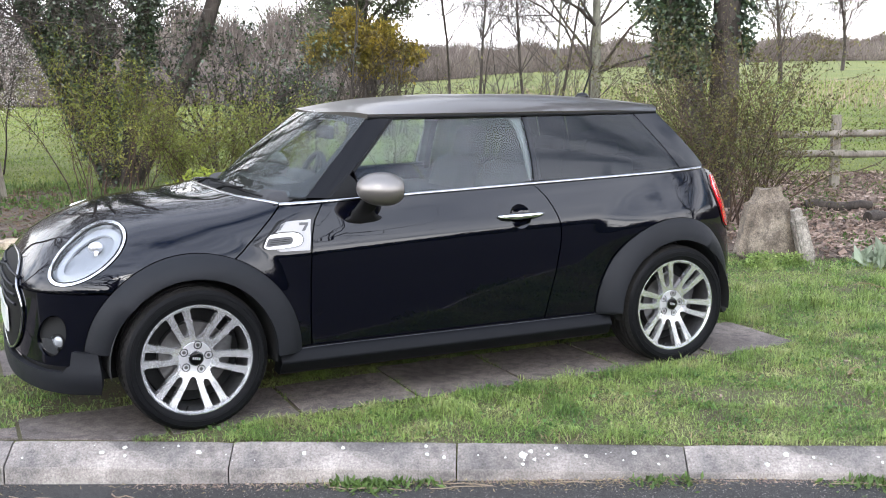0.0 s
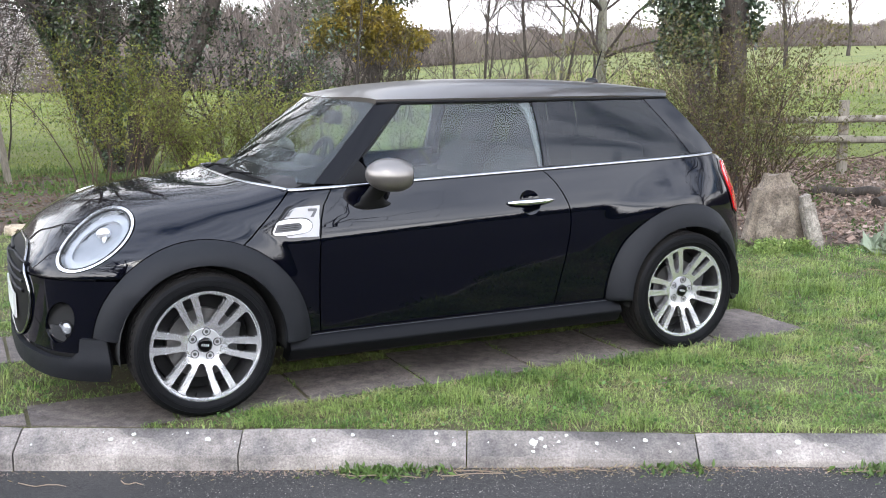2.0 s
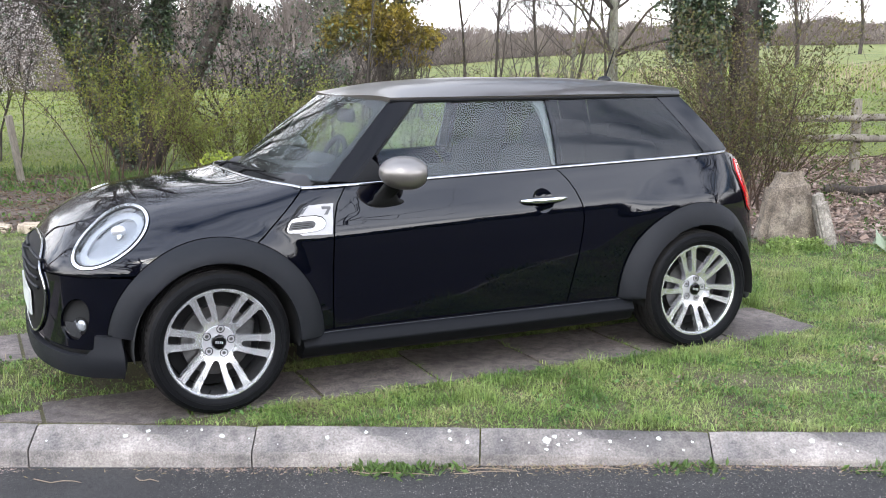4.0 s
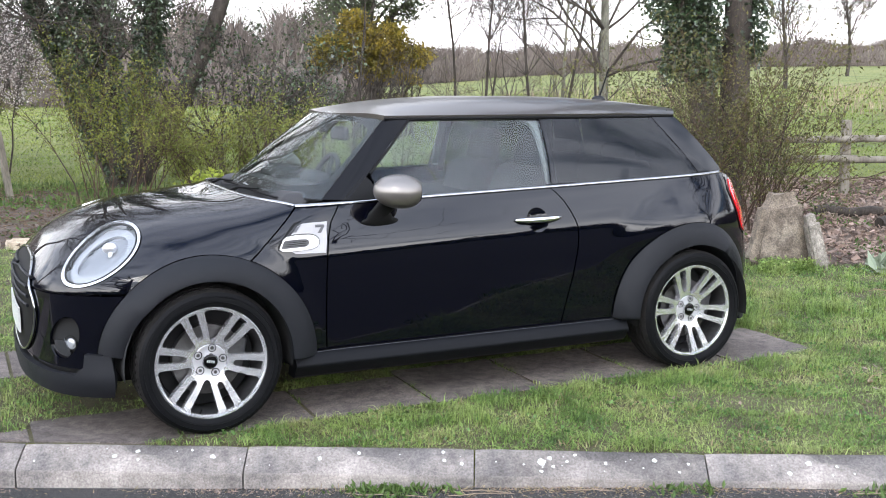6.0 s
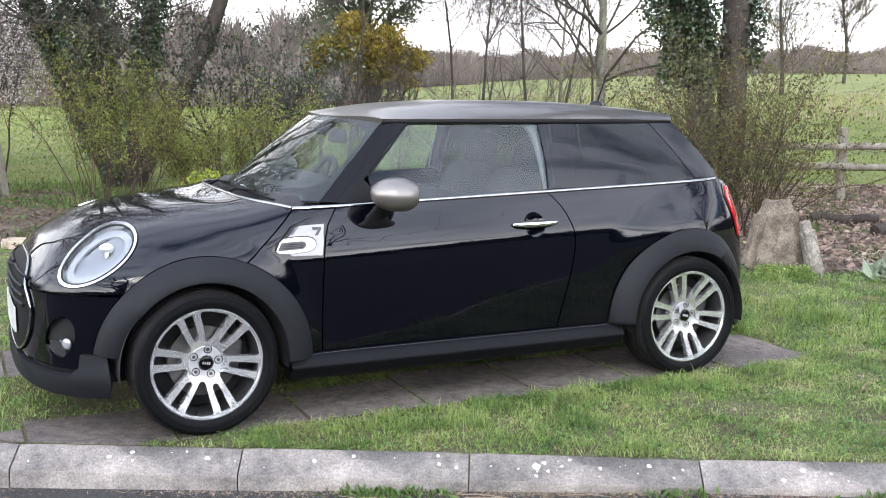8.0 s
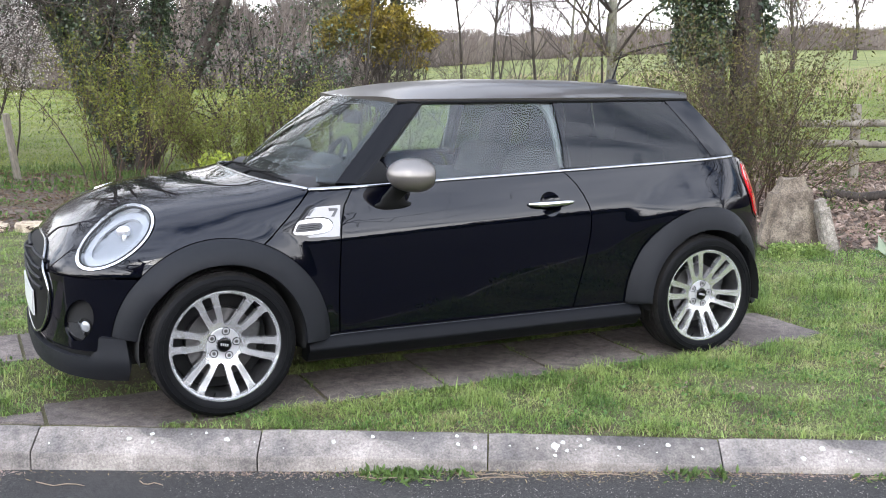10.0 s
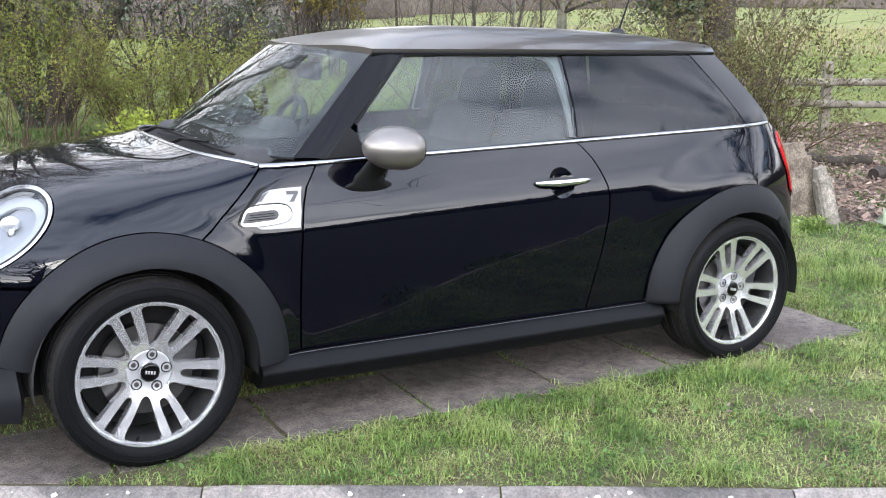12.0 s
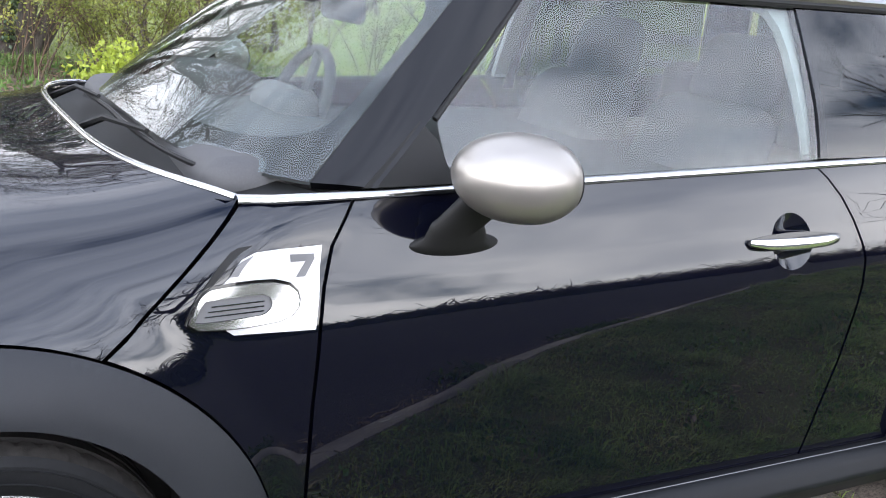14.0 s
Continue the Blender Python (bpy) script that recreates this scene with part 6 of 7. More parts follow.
far_twigs("roadside_hedge", "dense hedge across the road", -40, 40, -5.6, -5.6, 1.7, 2.6, 26000, 0.08, 84, leaf_material("hedge_leaves", ((0.018, 0.03, 0.010), (0.035, 0.055, 0.018), (0.05, 0.07, 0.025)), 0.5, 0.15, tint=0.5))

# ---------------------------------------------------------------- verge, beds and small things
def blades(at, height, width, rs, lean=0.5):
    """Bent two-piece grass blades at the given places."""
    n = len(at)
    h = (height * rs.uniform(0.5, 1.25, n))[:, None]
    w = rs.uniform(0, 2 * math.pi, n)
    dirn = np.stack([np.cos(w), np.sin(w), np.zeros(n)], -1)
    sidev = np.stack([-np.sin(w), np.cos(w), np.zeros(n)], -1) * (width * rs.uniform(0.6, 1.3, n))[:, None]
    bend = lean * rs.uniform(0.1, 1.2, n)[:, None]
    mid = at + np.array((0, 0, 1)) * h * 0.55 + dirn * h * bend * 0.35
    tip = at + np.array((0, 0, 1)) * h * (1 - 0.35 * bend) + dirn * h * bend
    v = np.stack([at - sidev, at + sidev, mid + sidev * 0.8, mid - sidev * 0.8, tip + sidev * 0.12, tip - sidev * 0.12], 1).reshape(-1, 3)
    k = 6 * np.arange(n)[:, None]
    f = np.concatenate([k + np.array((0, 1, 2, 3)), k + np.array((3, 2, 4, 5))], 1).reshape(-1, 4)
    return v, f


def on_paving(x, y):
    near = (y > -0.835) & (y < paving_edge(x) - 0.005) & (x > -1.86) & (x < 3.37)
    far_ = (y > 0.425) & (y < 0.975) & (x > -3.05) & (x < 3.4)
    return near | far_


def scatter(a0, a1, b0, b1, count, rs):
    a, b = rs.uniform(a0, a1, count), rs.uniform(b0, b1, count)
    x = EYE0.x + RIGHT.x * a + AHEAD.x * b
    y = EYE0.y + RIGHT.y * a + AHEAD.y * b
    return a, b, x, y


def bed_edge(a):
    """How far ahead the soil bed begins."""
    return 8.9 + 0.35 * np.sin(a * 1.3) + 0.15 * np.sin(a * 3.7 + 1) - 0.6 * smooth01((a - 2.5) / 2.0)


def patchy(x, y):
    return 0.5 + 0.25 * np.sin(x * 3.1 + 1.7 * np.sin(y * 2.3)) + 0.25 * np.sin(y * 4.3 + 1.3 * np.sin(x * 2.9 + 1))


rs = np.random.RandomState(91)
a, b, x, y = scatter(-4.5, 4.6, 3.9, 9.3, 620000, rs)
under = (y > paving_edge(x) + 0.16) & (y < 0.72) & (x > -0.45) & (x < 2.9)
bare = (patchy(x * 1.7, y * 1.7) * (x > 1.9) > 0.73) | (patchy(x * 2.6 + 1, y * 2.6) > 0.86) | ((x < 0.1) & (patchy(x * 2.1, y * 3.0) > 0.55))
keep = (kerb_side(x, y) < -0.005) & ~on_paving(x, y) & (b < bed_edge(a) + rs.normal(size=len(a)) * 0.12) & ~(bare & (rs.rand(len(a)) < 0.62)) & ~(under & (rs.rand(len(a)) < 0.85))
keep &= rs.rand(len(a)) < np.where(b < 6.4, 1.0, np.where((x > -0.5) & (x < 3.0), 0.12, 0.6))
pts = np.stack([x, y, np.zeros_like(x)], -1)[keep]
clump = patchy(pts[:, 0] * 4.1, pts[:, 1] * 4.1) * patchy(pts[:, 0] * 1.3 + 2, pts[:, 1] * 1.3)
tuft = patchy(pts[:, 0] * 7.3 + 1, pts[:, 1] * 9.1) * patchy(pts[:, 0] * 2.9, pts[:, 1] * 2.3 + 4)
tall = 0.013 + 0.034 * clump ** 1.2 + 0.075 * tuft ** 3 + 0.018 * (rs.rand(len(pts)) < 0.05)
v, f = blades(pts, tall, 0.0013 + 0.0018 * rs.rand(len(pts)) ** 2, rs, 1.8)
dry = rs.rand(len(pts)) < 0.05 + 0.14 * (patchy(pts[:, 0] * 1.9 + 3, pts[:, 1] * 2.2) > 0.68)
fsel = np.repeat(dry, 2)
thing("verge_grass", "short uneven spring grass on the verge", "grass", kind="stuff", me=quick_mesh("verge_grass", v, f[~fsel], GRASS))
thing("dry_verge_grass", "dead yellow blades among the verge grass", "grass", kind="stuff", me=quick_mesh("dry_verge_grass", v, f[fsel], DRY_GRASS))

# lush tufts: (along the car, across, spread, spread, clumps, blade height)
tuft_at, tuft_h = [], []
for cx, cy, sx, sy, many, high in ((3.65, 0.05, 0.55, 0.16, 70, 0.105), (4.3, -0.35, 0.30, 0.25, 26, 0.075), (4.9, 0.1, 0.4, 0.3, 30, 0.085), (3.3, 1.6, 0.9, 0.25, 40, 0.06), (2.0, -1.0, 0.9, 0.14, 110, 0.052), (0.9, -1.2, 0.5, 0.12, 40, 0.045), (3.6, -0.75, 0.4, 0.2, 30, 0.06), (-0.9, -0.2, 0.35, 0.5, 36, 0.06)):
    for _ in range(many):
        c = np.array((cx + sx * rs.normal(), cy + sy * rs.normal(), 0))
        n = rs.randint(30, 60)
        tuft_at.append(c + rs.normal(size=(n, 3)) * np.array((0.032, 0.032, 0)))
        tuft_h.append(np.full(n, high * rs.uniform(0.6, 1.2)))
tuft_at, tuft_h = np.concatenate(tuft_at), np.concatenate(tuft_h)
keep = ~on_paving(tuft_at[:, 0], tuft_at[:, 1]) & (kerb_side(tuft_at[:, 0], tuft_at[:, 1]) < -0.02)
v, f = blades(tuft_at[keep], tuft_h[keep], 0.0022, rs, 1.1)
thing("lush_tufts", "long bright green grass tufts beside the paving", "grass", kind="stuff", me=quick_mesh("lush_tufts", v, f, GRASS))
foot = np.concatenate([ground_at(2.45 + 0.45 * k / 22, 8.28 + 0.06 * rs.normal()) + rs.normal(size=(50, 3)) * np.array((0.04, 0.03, 0)) for k in range(22)])
v, f = leaf_quads(foot + np.array((0, 0, 1)) * (0.01 + 0.09 * rs.rand(len(foot), 1)), 0.026, rs, 0.2, wide=0.7)
v2, f2 = blades(foot, np.full(len(foot), 0.09), 0.002, rs, 1.0)
thing("stone_foot_weeds", "green weeds and grass growing round the foot of the stone", "weeds", kind="stuff", me=quick_mesh("stone_foot_weeds", np.concatenate([v, v2]), np.concatenate([f, f2 + len(v)]), GRASS))

# clover, daisies and other broad-leaved weeds in the turf
m_ = 30000
a, b, x, y = scatter(-3.2, 4.4, 4.0, 8.8, m_, rs)
keep = (kerb_side(x, y) < -0.03) & ~on_paving(x, y) & (b < bed_edge(a)) & (patchy(x * 3.3 + 2, y * 2.7 + 1) + rs.normal(size=m_) * 0.10 > 0.66)
keep &= ~((np.abs(y) < 0.85) & (x > -0.6) & (x < 2.9))
pts = np.stack([x, y, 0.012 + 0.016 * rs.rand(m_)], -1)[keep]
v, f = leaf_quads(pts, 0.019, rs, -0.1, wide=0.85)
thing("turf_weeds", "small round clover leaves in the verge grass", "weeds", kind="stuff", me=quick_mesh("turf_weeds", v, f, leaf_material("clover_leaves", ((0.06, 0.125, 0.03), (0.10, 0.19, 0.05), (0.15, 0.23, 0.07)), 0.5, 0.3, tint=0.4, scale=3.0)))

# tufts in the paving joints and along its edges
jx = np.concatenate([np.repeat((-0.12, 0.46, 1.03, 1.61, 2.19, 2.78), 90) + rs.normal(size=540) * 0.008, rs.uniform(-1.2, 3.3, 900)])
jy = np.concatenate([rs.uniform(-0.82, -0.30, 540), np.where(rs.rand(900) < 0.5, -0.84, paving_edge(jx[540:])) + rs.normal(size=900) * 0.014])
keep = (kerb_side(jx, jy) < -0.02) & (patchy(jx * 5, jy * 5) > 0.45)
pts = np.stack([jx, jy, np.full_like(jx, 0.002)], -1)[keep]
v, f = blades(pts, np.full(len(pts), 0.026), 0.002, rs, 1.4)
thing("joint_grass", "thin grass growing in the paving joints", "grass", kind="stuff", me=quick_mesh("joint_grass", v, f, GRASS))

# field grass
a, b, x, y = scatter(-1, 1, 0, 1, 150000, rs)
b = 13.8 + 40 * rs.rand(len(a)) ** 1.8
a = b * rs.uniform(-0.52, 0.52, len(b))
x = EYE0.x + RIGHT.x * a + AHEAD.x * b
y = EYE0.y + RIGHT.y * a + AHEAD.y * b
pts = np.stack([x, y, land_z(x, y)], -1)
v, f = blades(pts, (0.018 + 0.036 * patchy(x * 0.6, y * 0.6) ** 2) * (b / 20) ** 0.4, 0.0065 * (b / 15), rs, 1.6)
thing("field_grass", "tufty green pasture grass", "grass", kind="stuff", me=quick_mesh("field_grass", v, f, FIELD))
m_ = 3000
b = 30 + 25 * rs.rand(m_)
a = b * np.where(rs.rand(m_) < 0.5, rs.uniform(0.05, 0.24, m_), rs.uniform(0.33, 0.52, m_))
x = EYE0.x + RIGHT.x * a + AHEAD.x * b
y = EYE0.y + RIGHT.y * a + AHEAD.y * b
v, f = blades(np.stack([x, y, land_z(x, y)], -1), np.full(m_, 0.28), 0.010, rs, 0.8)
thing("dead_stalks", "band of pale dead stalks in the field", "grass", kind="stuff", me=quick_mesh("dead_stalks", v, f, STRAW))

# soil bed
na, nb = 90, 26
av = np.linspace(-9, 12, na)
bv = []
for q in av:
    e = float(bed_edge(q))
    end = 13.6 + 0.5 * math.sin(q * 0.9) + 1.4 * smooth01((q - 2) / 3)
    for k in range(nb):
        t = k / (nb - 1)
        bb = e + (end - e) * t
        xx, yy = spot(q, bb)
        z = float(land_z(xx, yy)) + 0.012 + (0.05 * noise.noise((xx * 1.3, yy * 1.3, 0)) + 0.03 * noise.noise((xx * 4, yy * 4, 2))) * min(1, 6 * t) - (0.03 if k in (0, nb - 1) else 0)
        bv.append((xx, yy, z))
bf = [(i * nb + j, (i + 1) * nb + j, (i + 1) * nb + j + 1, i * nb + j + 1) for i in range(na - 1) for j in range(nb - 1)]
thing("soil_bed", "bare brown soil bed with leaf litter", "soil", kind="structure", me=mesh_of("soil_bed", bv, bf, SOIL, 60))

CHIP = material("wood_chips", rough=0.9, colours=((0.10, 0.065, 0.05), (0.2, 0.145, 0.115), (0.3, 0.24, 0.2)), scale=3, random_tint=0.45, island=True)
LITTER = material("dead_leaves", rough=0.9, colours=((0.07, 0.045, 0.03), (0.14, 0.095, 0.06)), scale=3, random_tint=0.4, island=True)


def chips(name, label, a0, a1, b0, b1, count, size, mat, seed, flat=0.35):
    r = np.random.RandomState(seed)
    a, b, x, y = scatter(a0, a1, b0, b1, count, r)
    keep = b > bed_edge(a) - 0.05
    a, b, x, y = a[keep], b[keep], x[keep], y[keep]
    n = len(a)
    z = land_z(x, y) + 0.03 + r.rand(n) * 0.03
    l = size * r.uniform(0.5, 1.6, n)[:, None]
    d = r.normal(size=(n, 3)) * (1, 1, flat)
    d /= np.linalg.norm(d, axis=1)[:, None]
    w = np.cross(d, r.normal(size=(n, 3)) * (flat, flat, 1))
    w /= np.linalg.norm(w, axis=1)[:, None]
    h = np.cross(d, w) * l * 0.12
    c = np.stack([x, y, z], -1)
    d, w = d * l * 0.5, w * l * r.uniform(0.12, 0.3, n)[:, None]
    v = np.stack([c - d - w, c + d - w, c + d + w, c - d + w, c - d * 0.9 - w + h, c + d * 0.9 - w + h, c + d * 0.9 + w + h, c - d * 0.9 + w + h], 1).reshape(-1, 3)
    q = np.array(((4, 5, 6, 7), (0, 1, 5, 4), (1, 2, 6, 5), (2, 3, 7, 6), (3, 0, 4, 7)))
    f = (8 * np.arange(n)[:, None, None] + q).reshape(-1, 4)
    return thing(name, label, "mulch", kind="stuff", me=quick_mesh(name, v, f, mat))


chips("wood_chips", "pale brown wood chips on the bed", 2.6, 7.5, 8.0, 15.0, 13000, 0.05, CHIP, 101)
chips("leaf_litter", "brown dead leaves and twigs on the soil", -7.0, 2.8, 8.8, 14.0, 11000, 0.034, LITTER, 102, 0.2)
# weeds on the bed
a, b, x, y = scatter(-7, 7, 9.0, 13.8, 26000, rs)
keep = patchy(x * 1.1, y * 1.1) + rs.normal(size=len(a)) * 0.1 > np.where(b > 11.5, 0.42, np.where(a < -1, 0.60, 0.74))
pts = np.stack([x, y, land_z(x, y) + 0.02], -1)[keep]
v, f = leaf_quads(pts, 0.06, rs, -0.5, wide=0.5)
thing("bed_weeds", "low green weeds on the soil bed", "weeds", kind="stuff", me=quick_mesh("bed_weeds", v, f, leaf_material("weed_leaves", ((0.05, 0.10, 0.02), (0.10, 0.17, 0.035)), 0.5, 0.3)))

# taller tufts round the standing stones and along the bed's edge
a, b, x, y = scatter(2.0, 4.6, 7.6, 8.9, 5200, rs)
near_stone = 1.6 * np.exp(-(((a - 2.75) / 0.42) ** 2 + ((b - 8.25) / 0.22) ** 2)) + 0.25 * (patchy(x * 2.2, y * 2.2) > 0.72)
keep = rs.rand(len(a)) < near_stone
pts = np.stack([x, y, np.zeros_like(x)], -1)[keep]
v, f = blades(pts, 0.03 + 0.05 * rs.rand(len(pts)), 0.003, rs, 1.6)
thing("tall_tufts", "rank green tufts at the foot of the stones", "grass", kind="stuff", me=quick_mesh("tall_tufts", v, f, GRASS))

# rank rough grass and weeds between the bed and the field
a, b, x, y = scatter(-9.0, -1.0, 11.6, 14.6, 9000, rs)
keep = patchy(x * 0.9, y * 0.9) + rs.normal(size=len(a)) * 0.15 > 0.38 + 0.10 * np.abs(b - 13.6)
pts = np.stack([x, y, land_z(x, y)], -1)[keep]
v, f = blades(pts, 0.08 + 0.10 * rs.rand(len(pts)), 0.007, rs, 0.9)
thing("rough_grass", "rank dark green grass and weeds beside the field", "grass", kind="stuff", me=quick_mesh("rough_grass", v, f, leaf_material("rank_grass", ((0.04, 0.075, 0.018), (0.08, 0.13, 0.03), (0.15, 0.16, 0.06)), 0.55, 0.3, tint=0.4, scale=1.0)))

# ---- rustic fence
WOOD = material("weathered_fence_wood", rough=0.9, colours=((0.10, 0.085, 0.065), (0.17, 0.15, 0.12), (0.24, 0.215, 0.18)), scale=5, fine=(60, 0.3), bump=0.004, bump_scale=40, stretch=(1, 1, 0.2))
fence = thing("fence", "weathered two-rail wooden field fence", "fence")
FB = 13.2
for k in range(-2, 4):
    p = ground_at(4.96 + 1.85 * k, FB + 0.05 * k)
    bm = box_bm((0.11, 0.09, 1.25), (0, 0, 0.345), 0.012, 2)
    part("post", bm_mesh("post", bm, WOOD), fence, "", pose(*p, rng.uniform(-1.5, 1.5), rng.uniform(-1.5, 1.5), -25 + rng.uniform(-4, 4)))
for zz in (0.49, 0.745):
    for k in range(-2, 3):
        p, q = ground_at(4.96 + 1.85 * k, FB - 0.09), ground_at(4.96 + 1.85 * (k + 1) + 0.1, FB - 0.09)
        p[2] += zz + rng.uniform(-0.012, 0.012)
        q[2] += zz + rng.uniform(-0.012, 0.012)
        mid = (p + q) / 2 + np.array((0, 0, rng.uniform(-0.008, 0.008)))
        part("rail", tube("rail", [p, mid, q], (0.046, 0.043, 0.046), WOOD, 9), fence)

# ---- standing stones, logs, edging
ROCK = material("rough_sandstone", rough=0.95, colours=((0.12, 0.095, 0.07), (0.165, 0.134, 0.102), (0.215, 0.18, 0.142)), scale=4, detail=14, fine=(90, 0.5), span=(0.34, 0.32), bump=0.012, bump_scale=24, stains=(0.75, 9.0))
GREY_ROCK = material("grey_rough_stone", rough=0.95, colours=((0.16, 0.14, 0.115), (0.24, 0.215, 0.18), (0.33, 0.295, 0.25)), scale=5, detail=12, fine=(90, 0.4), bump=0.01, bump_scale=30, stains=(0.6, 20.0))
PALE_ROCK = material("pale_sandstone", rough=0.95, colours=((0.25, 0.2, 0.14), (0.4, 0.33, 0.24), (0.5, 0.43, 0.33)), scale=8, fine=(70, 0.25), bump=0.01, bump_scale=30)


def stone_bm(size, seed, rough=0.035, top=0.6):
    bm = bmesh.new()
    bmesh.ops.create_cube(bm, size=1.0)
    bmesh.ops.bevel(bm, geom=list(bm.edges), offset=0.16, segments=3, affect="EDGES")
    bmesh.ops.subdivide_edges(bm, edges=list(bm.edges), cuts=2, use_grid_fill=True)
    for q in bm.verts:
        t = q.co.z + 0.5
        q.co.x *= 1 - (1 - top) * t ** 1.5
        q.co.y *= 1 - 0.3 * t
        n_ = noise.noise_vector(q.co * 2.3 + Vector((seed, 0, 0)))
        q.co += n_ * rough * 1.9 + noise.noise_vector(q.co * 6 + Vector((0, seed, 0))) * rough * 0.5
    bmesh.ops.scale(bm, vec=size, verts=bm.verts)
    return bm


def stone(name, label, a, b, size, seed, turn, mat=ROCK, tilt=(0, 0), sink=0.06, top=0.6, group=""):
    p = ground_at(a, b)
    return thing(name, label, "stone", group, me=bm_mesh(name, stone_bm(size, seed, top=top), mat, 50), at=pose(p[0], p[1], p[2] + size[2] / 2 - sink, tilt[0], tilt[1], turn))


stone("standing_stone", "rough upright grey-brown stone slab with lichen", 2.655, 8.5, (0.50, 0.20, 0.66), 3, -22, tilt=(-4, 3), top=0.54)
stone("standing_stone", "narrow grey stone leaning beside the slab", 2.915, 8.38, (0.13, 0.20, 0.50), 7, -30, GREY_ROCK, (-3, -14), 0.05, 0.75)
for k, (a_, b_, w_) in enumerate(((-4.55, 9.3, 0.34), (-4.2, 9.25, 0.3), (-3.85, 9.3, 0.3), (-4.9, 9.45, 0.36))):
    stone("edging_stone", "flat pale sandstone edging the bed", a_, b_, (w_, 0.22, 0.10), 20 + k, -20 + 10 * k, PALE_ROCK, (3, 2), 0.02, 0.85, "edging stones")


def log(a0, b0, a1, b1, r, label):
    p, q = ground_at(a0, b0), ground_at(a1, b1)
    p[2] += r + 0.02
    q[2] += r + 0.02
    pts = [p + (q - p) * t + np.array((0, 0, 0.015 * math.sin(t * 9))) for t in np.linspace(0, 1, 7)]
    return thing("log", label, "log", "logs on the bed", me=tube("log", pts, [r, r * 1.05, r * 0.96, r, r * 0.94, r * 0.97, r * 0.9], BARK, 12))


log(4.05, 11.6, 4.75, 11.5, 0.055, "weathered brown log lying on wood chips")
log(4.35, 10.6, 4.85, 10.9, 0.06, "short split log lying on wood chips")
log(5.0, 10.2, 5.6, 9.9, 0.07, "dark log at the edge of the bed")
stake = thing("garden_stake", "leaning weathered wooden stake in the bed", "stake", me=bm_mesh("garden_stake", box_bm((0.075, 0.075, 0.95), (0, 0, 0.4), 0.01, 2), WOOD, 40))
p = ground_at(-5.45, 12.9)
stake.matrix_basis = pose(*p, 4, -9, 20)

# grey-leaved plant at the bed's edge
lamb = thing("grey_leaved_plant", "clump of soft grey-green leaves at the bed edge", "plant")
p = ground_at(3.55, 8.2)
r_ = np.random.RandomState(7)
pts = p + r_.normal(size=(120, 3)) * (0.11, 0.11, 0.03) + np.array((0, 0, 0.03))
v, f = leaf_quads(pts, 0.16, r_, -0.8, wide=0.4)
tagged(part("foliage", quick_mesh("foliage", v, f, SAGE), lamb), kind="stuff")

# weeds, straw and grit along the kerb
WEED = leaf_material("kerb_weed", ((0.06, 0.11, 0.025), (0.11, 0.17, 0.045)), 0.5, 0.3)
for s_, wdt, cnt in ((-0.32, 0.24, 420), (0.80, 0.12, 80), (0.905, 0.02, 34), (1.75, 0.30, 420), (-2.2, 0.2, 80)):
    r_ = np.random.RandomState(int(1000 + s_ * 100))
    q = KERB_AT + K_DIR * s_
    t = r_.normal(size=cnt) * wdt * 0.5
    o = 0.068 + np.abs(r_.normal(size=cnt)) * 0.05
    pts = np.stack([q.x + K_DIR.x * t + K_OUT.x * o, q.y + K_DIR.y * t + K_OUT.y * o, road_z(s_ + t, o) + 0.002], -1)
    v, f = leaf_quads(pts, 0.036, r_, -0.5, wide=0.36)
    thing("kerb_weed", "small green weeds growing at the foot of the kerb", "weed", "kerb weeds", kind="stuff", me=quick_mesh("kerb_weed", v, f, WEED))
r_ = np.random.RandomState(8)
cnt = 1600
t = np.where(r_.rand(cnt) < 0.6, np.repeat((-0.35, 0.75, 1.8, 0.2), cnt // 4) + r_.normal(size=cnt) * 0.22, r_.uniform(-3.5, 4.0, cnt))
o = 0.068 + np.abs(r_.normal(size=cnt)) * 0.05
pts = np.stack([KERB_AT.x + K_DIR.x * t + K_OUT.x * o, KERB_AT.y + K_DIR.y * t + K_OUT.y * o, road_z(t, o) + 0.003], -1)
v, f = leaf_quads(pts, 0.022, r_, 0.0, np.stack([np.cos(t * 9), np.sin(t * 7), np.zeros(cnt)], -1), 0.15)
thing("straw_litter", "scattered straw and dead blades along the kerb", "litter", kind="stuff", me=quick_mesh("straw_litter", v, f, DRY_GRASS))
cnt = 26000
t, o = r_.uniform(-3.5, 4.0, cnt), 0.08 + r_.rand(cnt) ** 1.6 * 1.1
pts = np.stack([KERB_AT.x + K_DIR.x * t + K_OUT.x * o, KERB_AT.y + K_DIR.y * t + K_OUT.y * o, road_z(t, o) + 0.001], -1)
sz = 0.0036 * r_.uniform(0.3, 1.15, cnt)[:, None]
v = np.stack([pts + sz * (1, 0, 0), pts + sz * (-0.5, 0.87, 0), pts + sz * (-0.5, -0.87, 0), pts + sz * (0, 0, 0.8)], 1).reshape(-1, 3)
f = (4 * np.arange(cnt)[:, None, None] + np.array(((0, 1, 3), (1, 2, 3), (2, 0, 3)))).reshape(-1, 3)
thing("road_grit", "loose pale grit in the gutter", "gravel", kind="stuff", me=quick_mesh("road_grit", v, f, material("grit", rough=0.95, colours=((0.055, 0.052, 0.048), (0.12, 0.112, 0.102), (0.24, 0.225, 0.2)), scale=160, random_tint=0.55, island=True)))

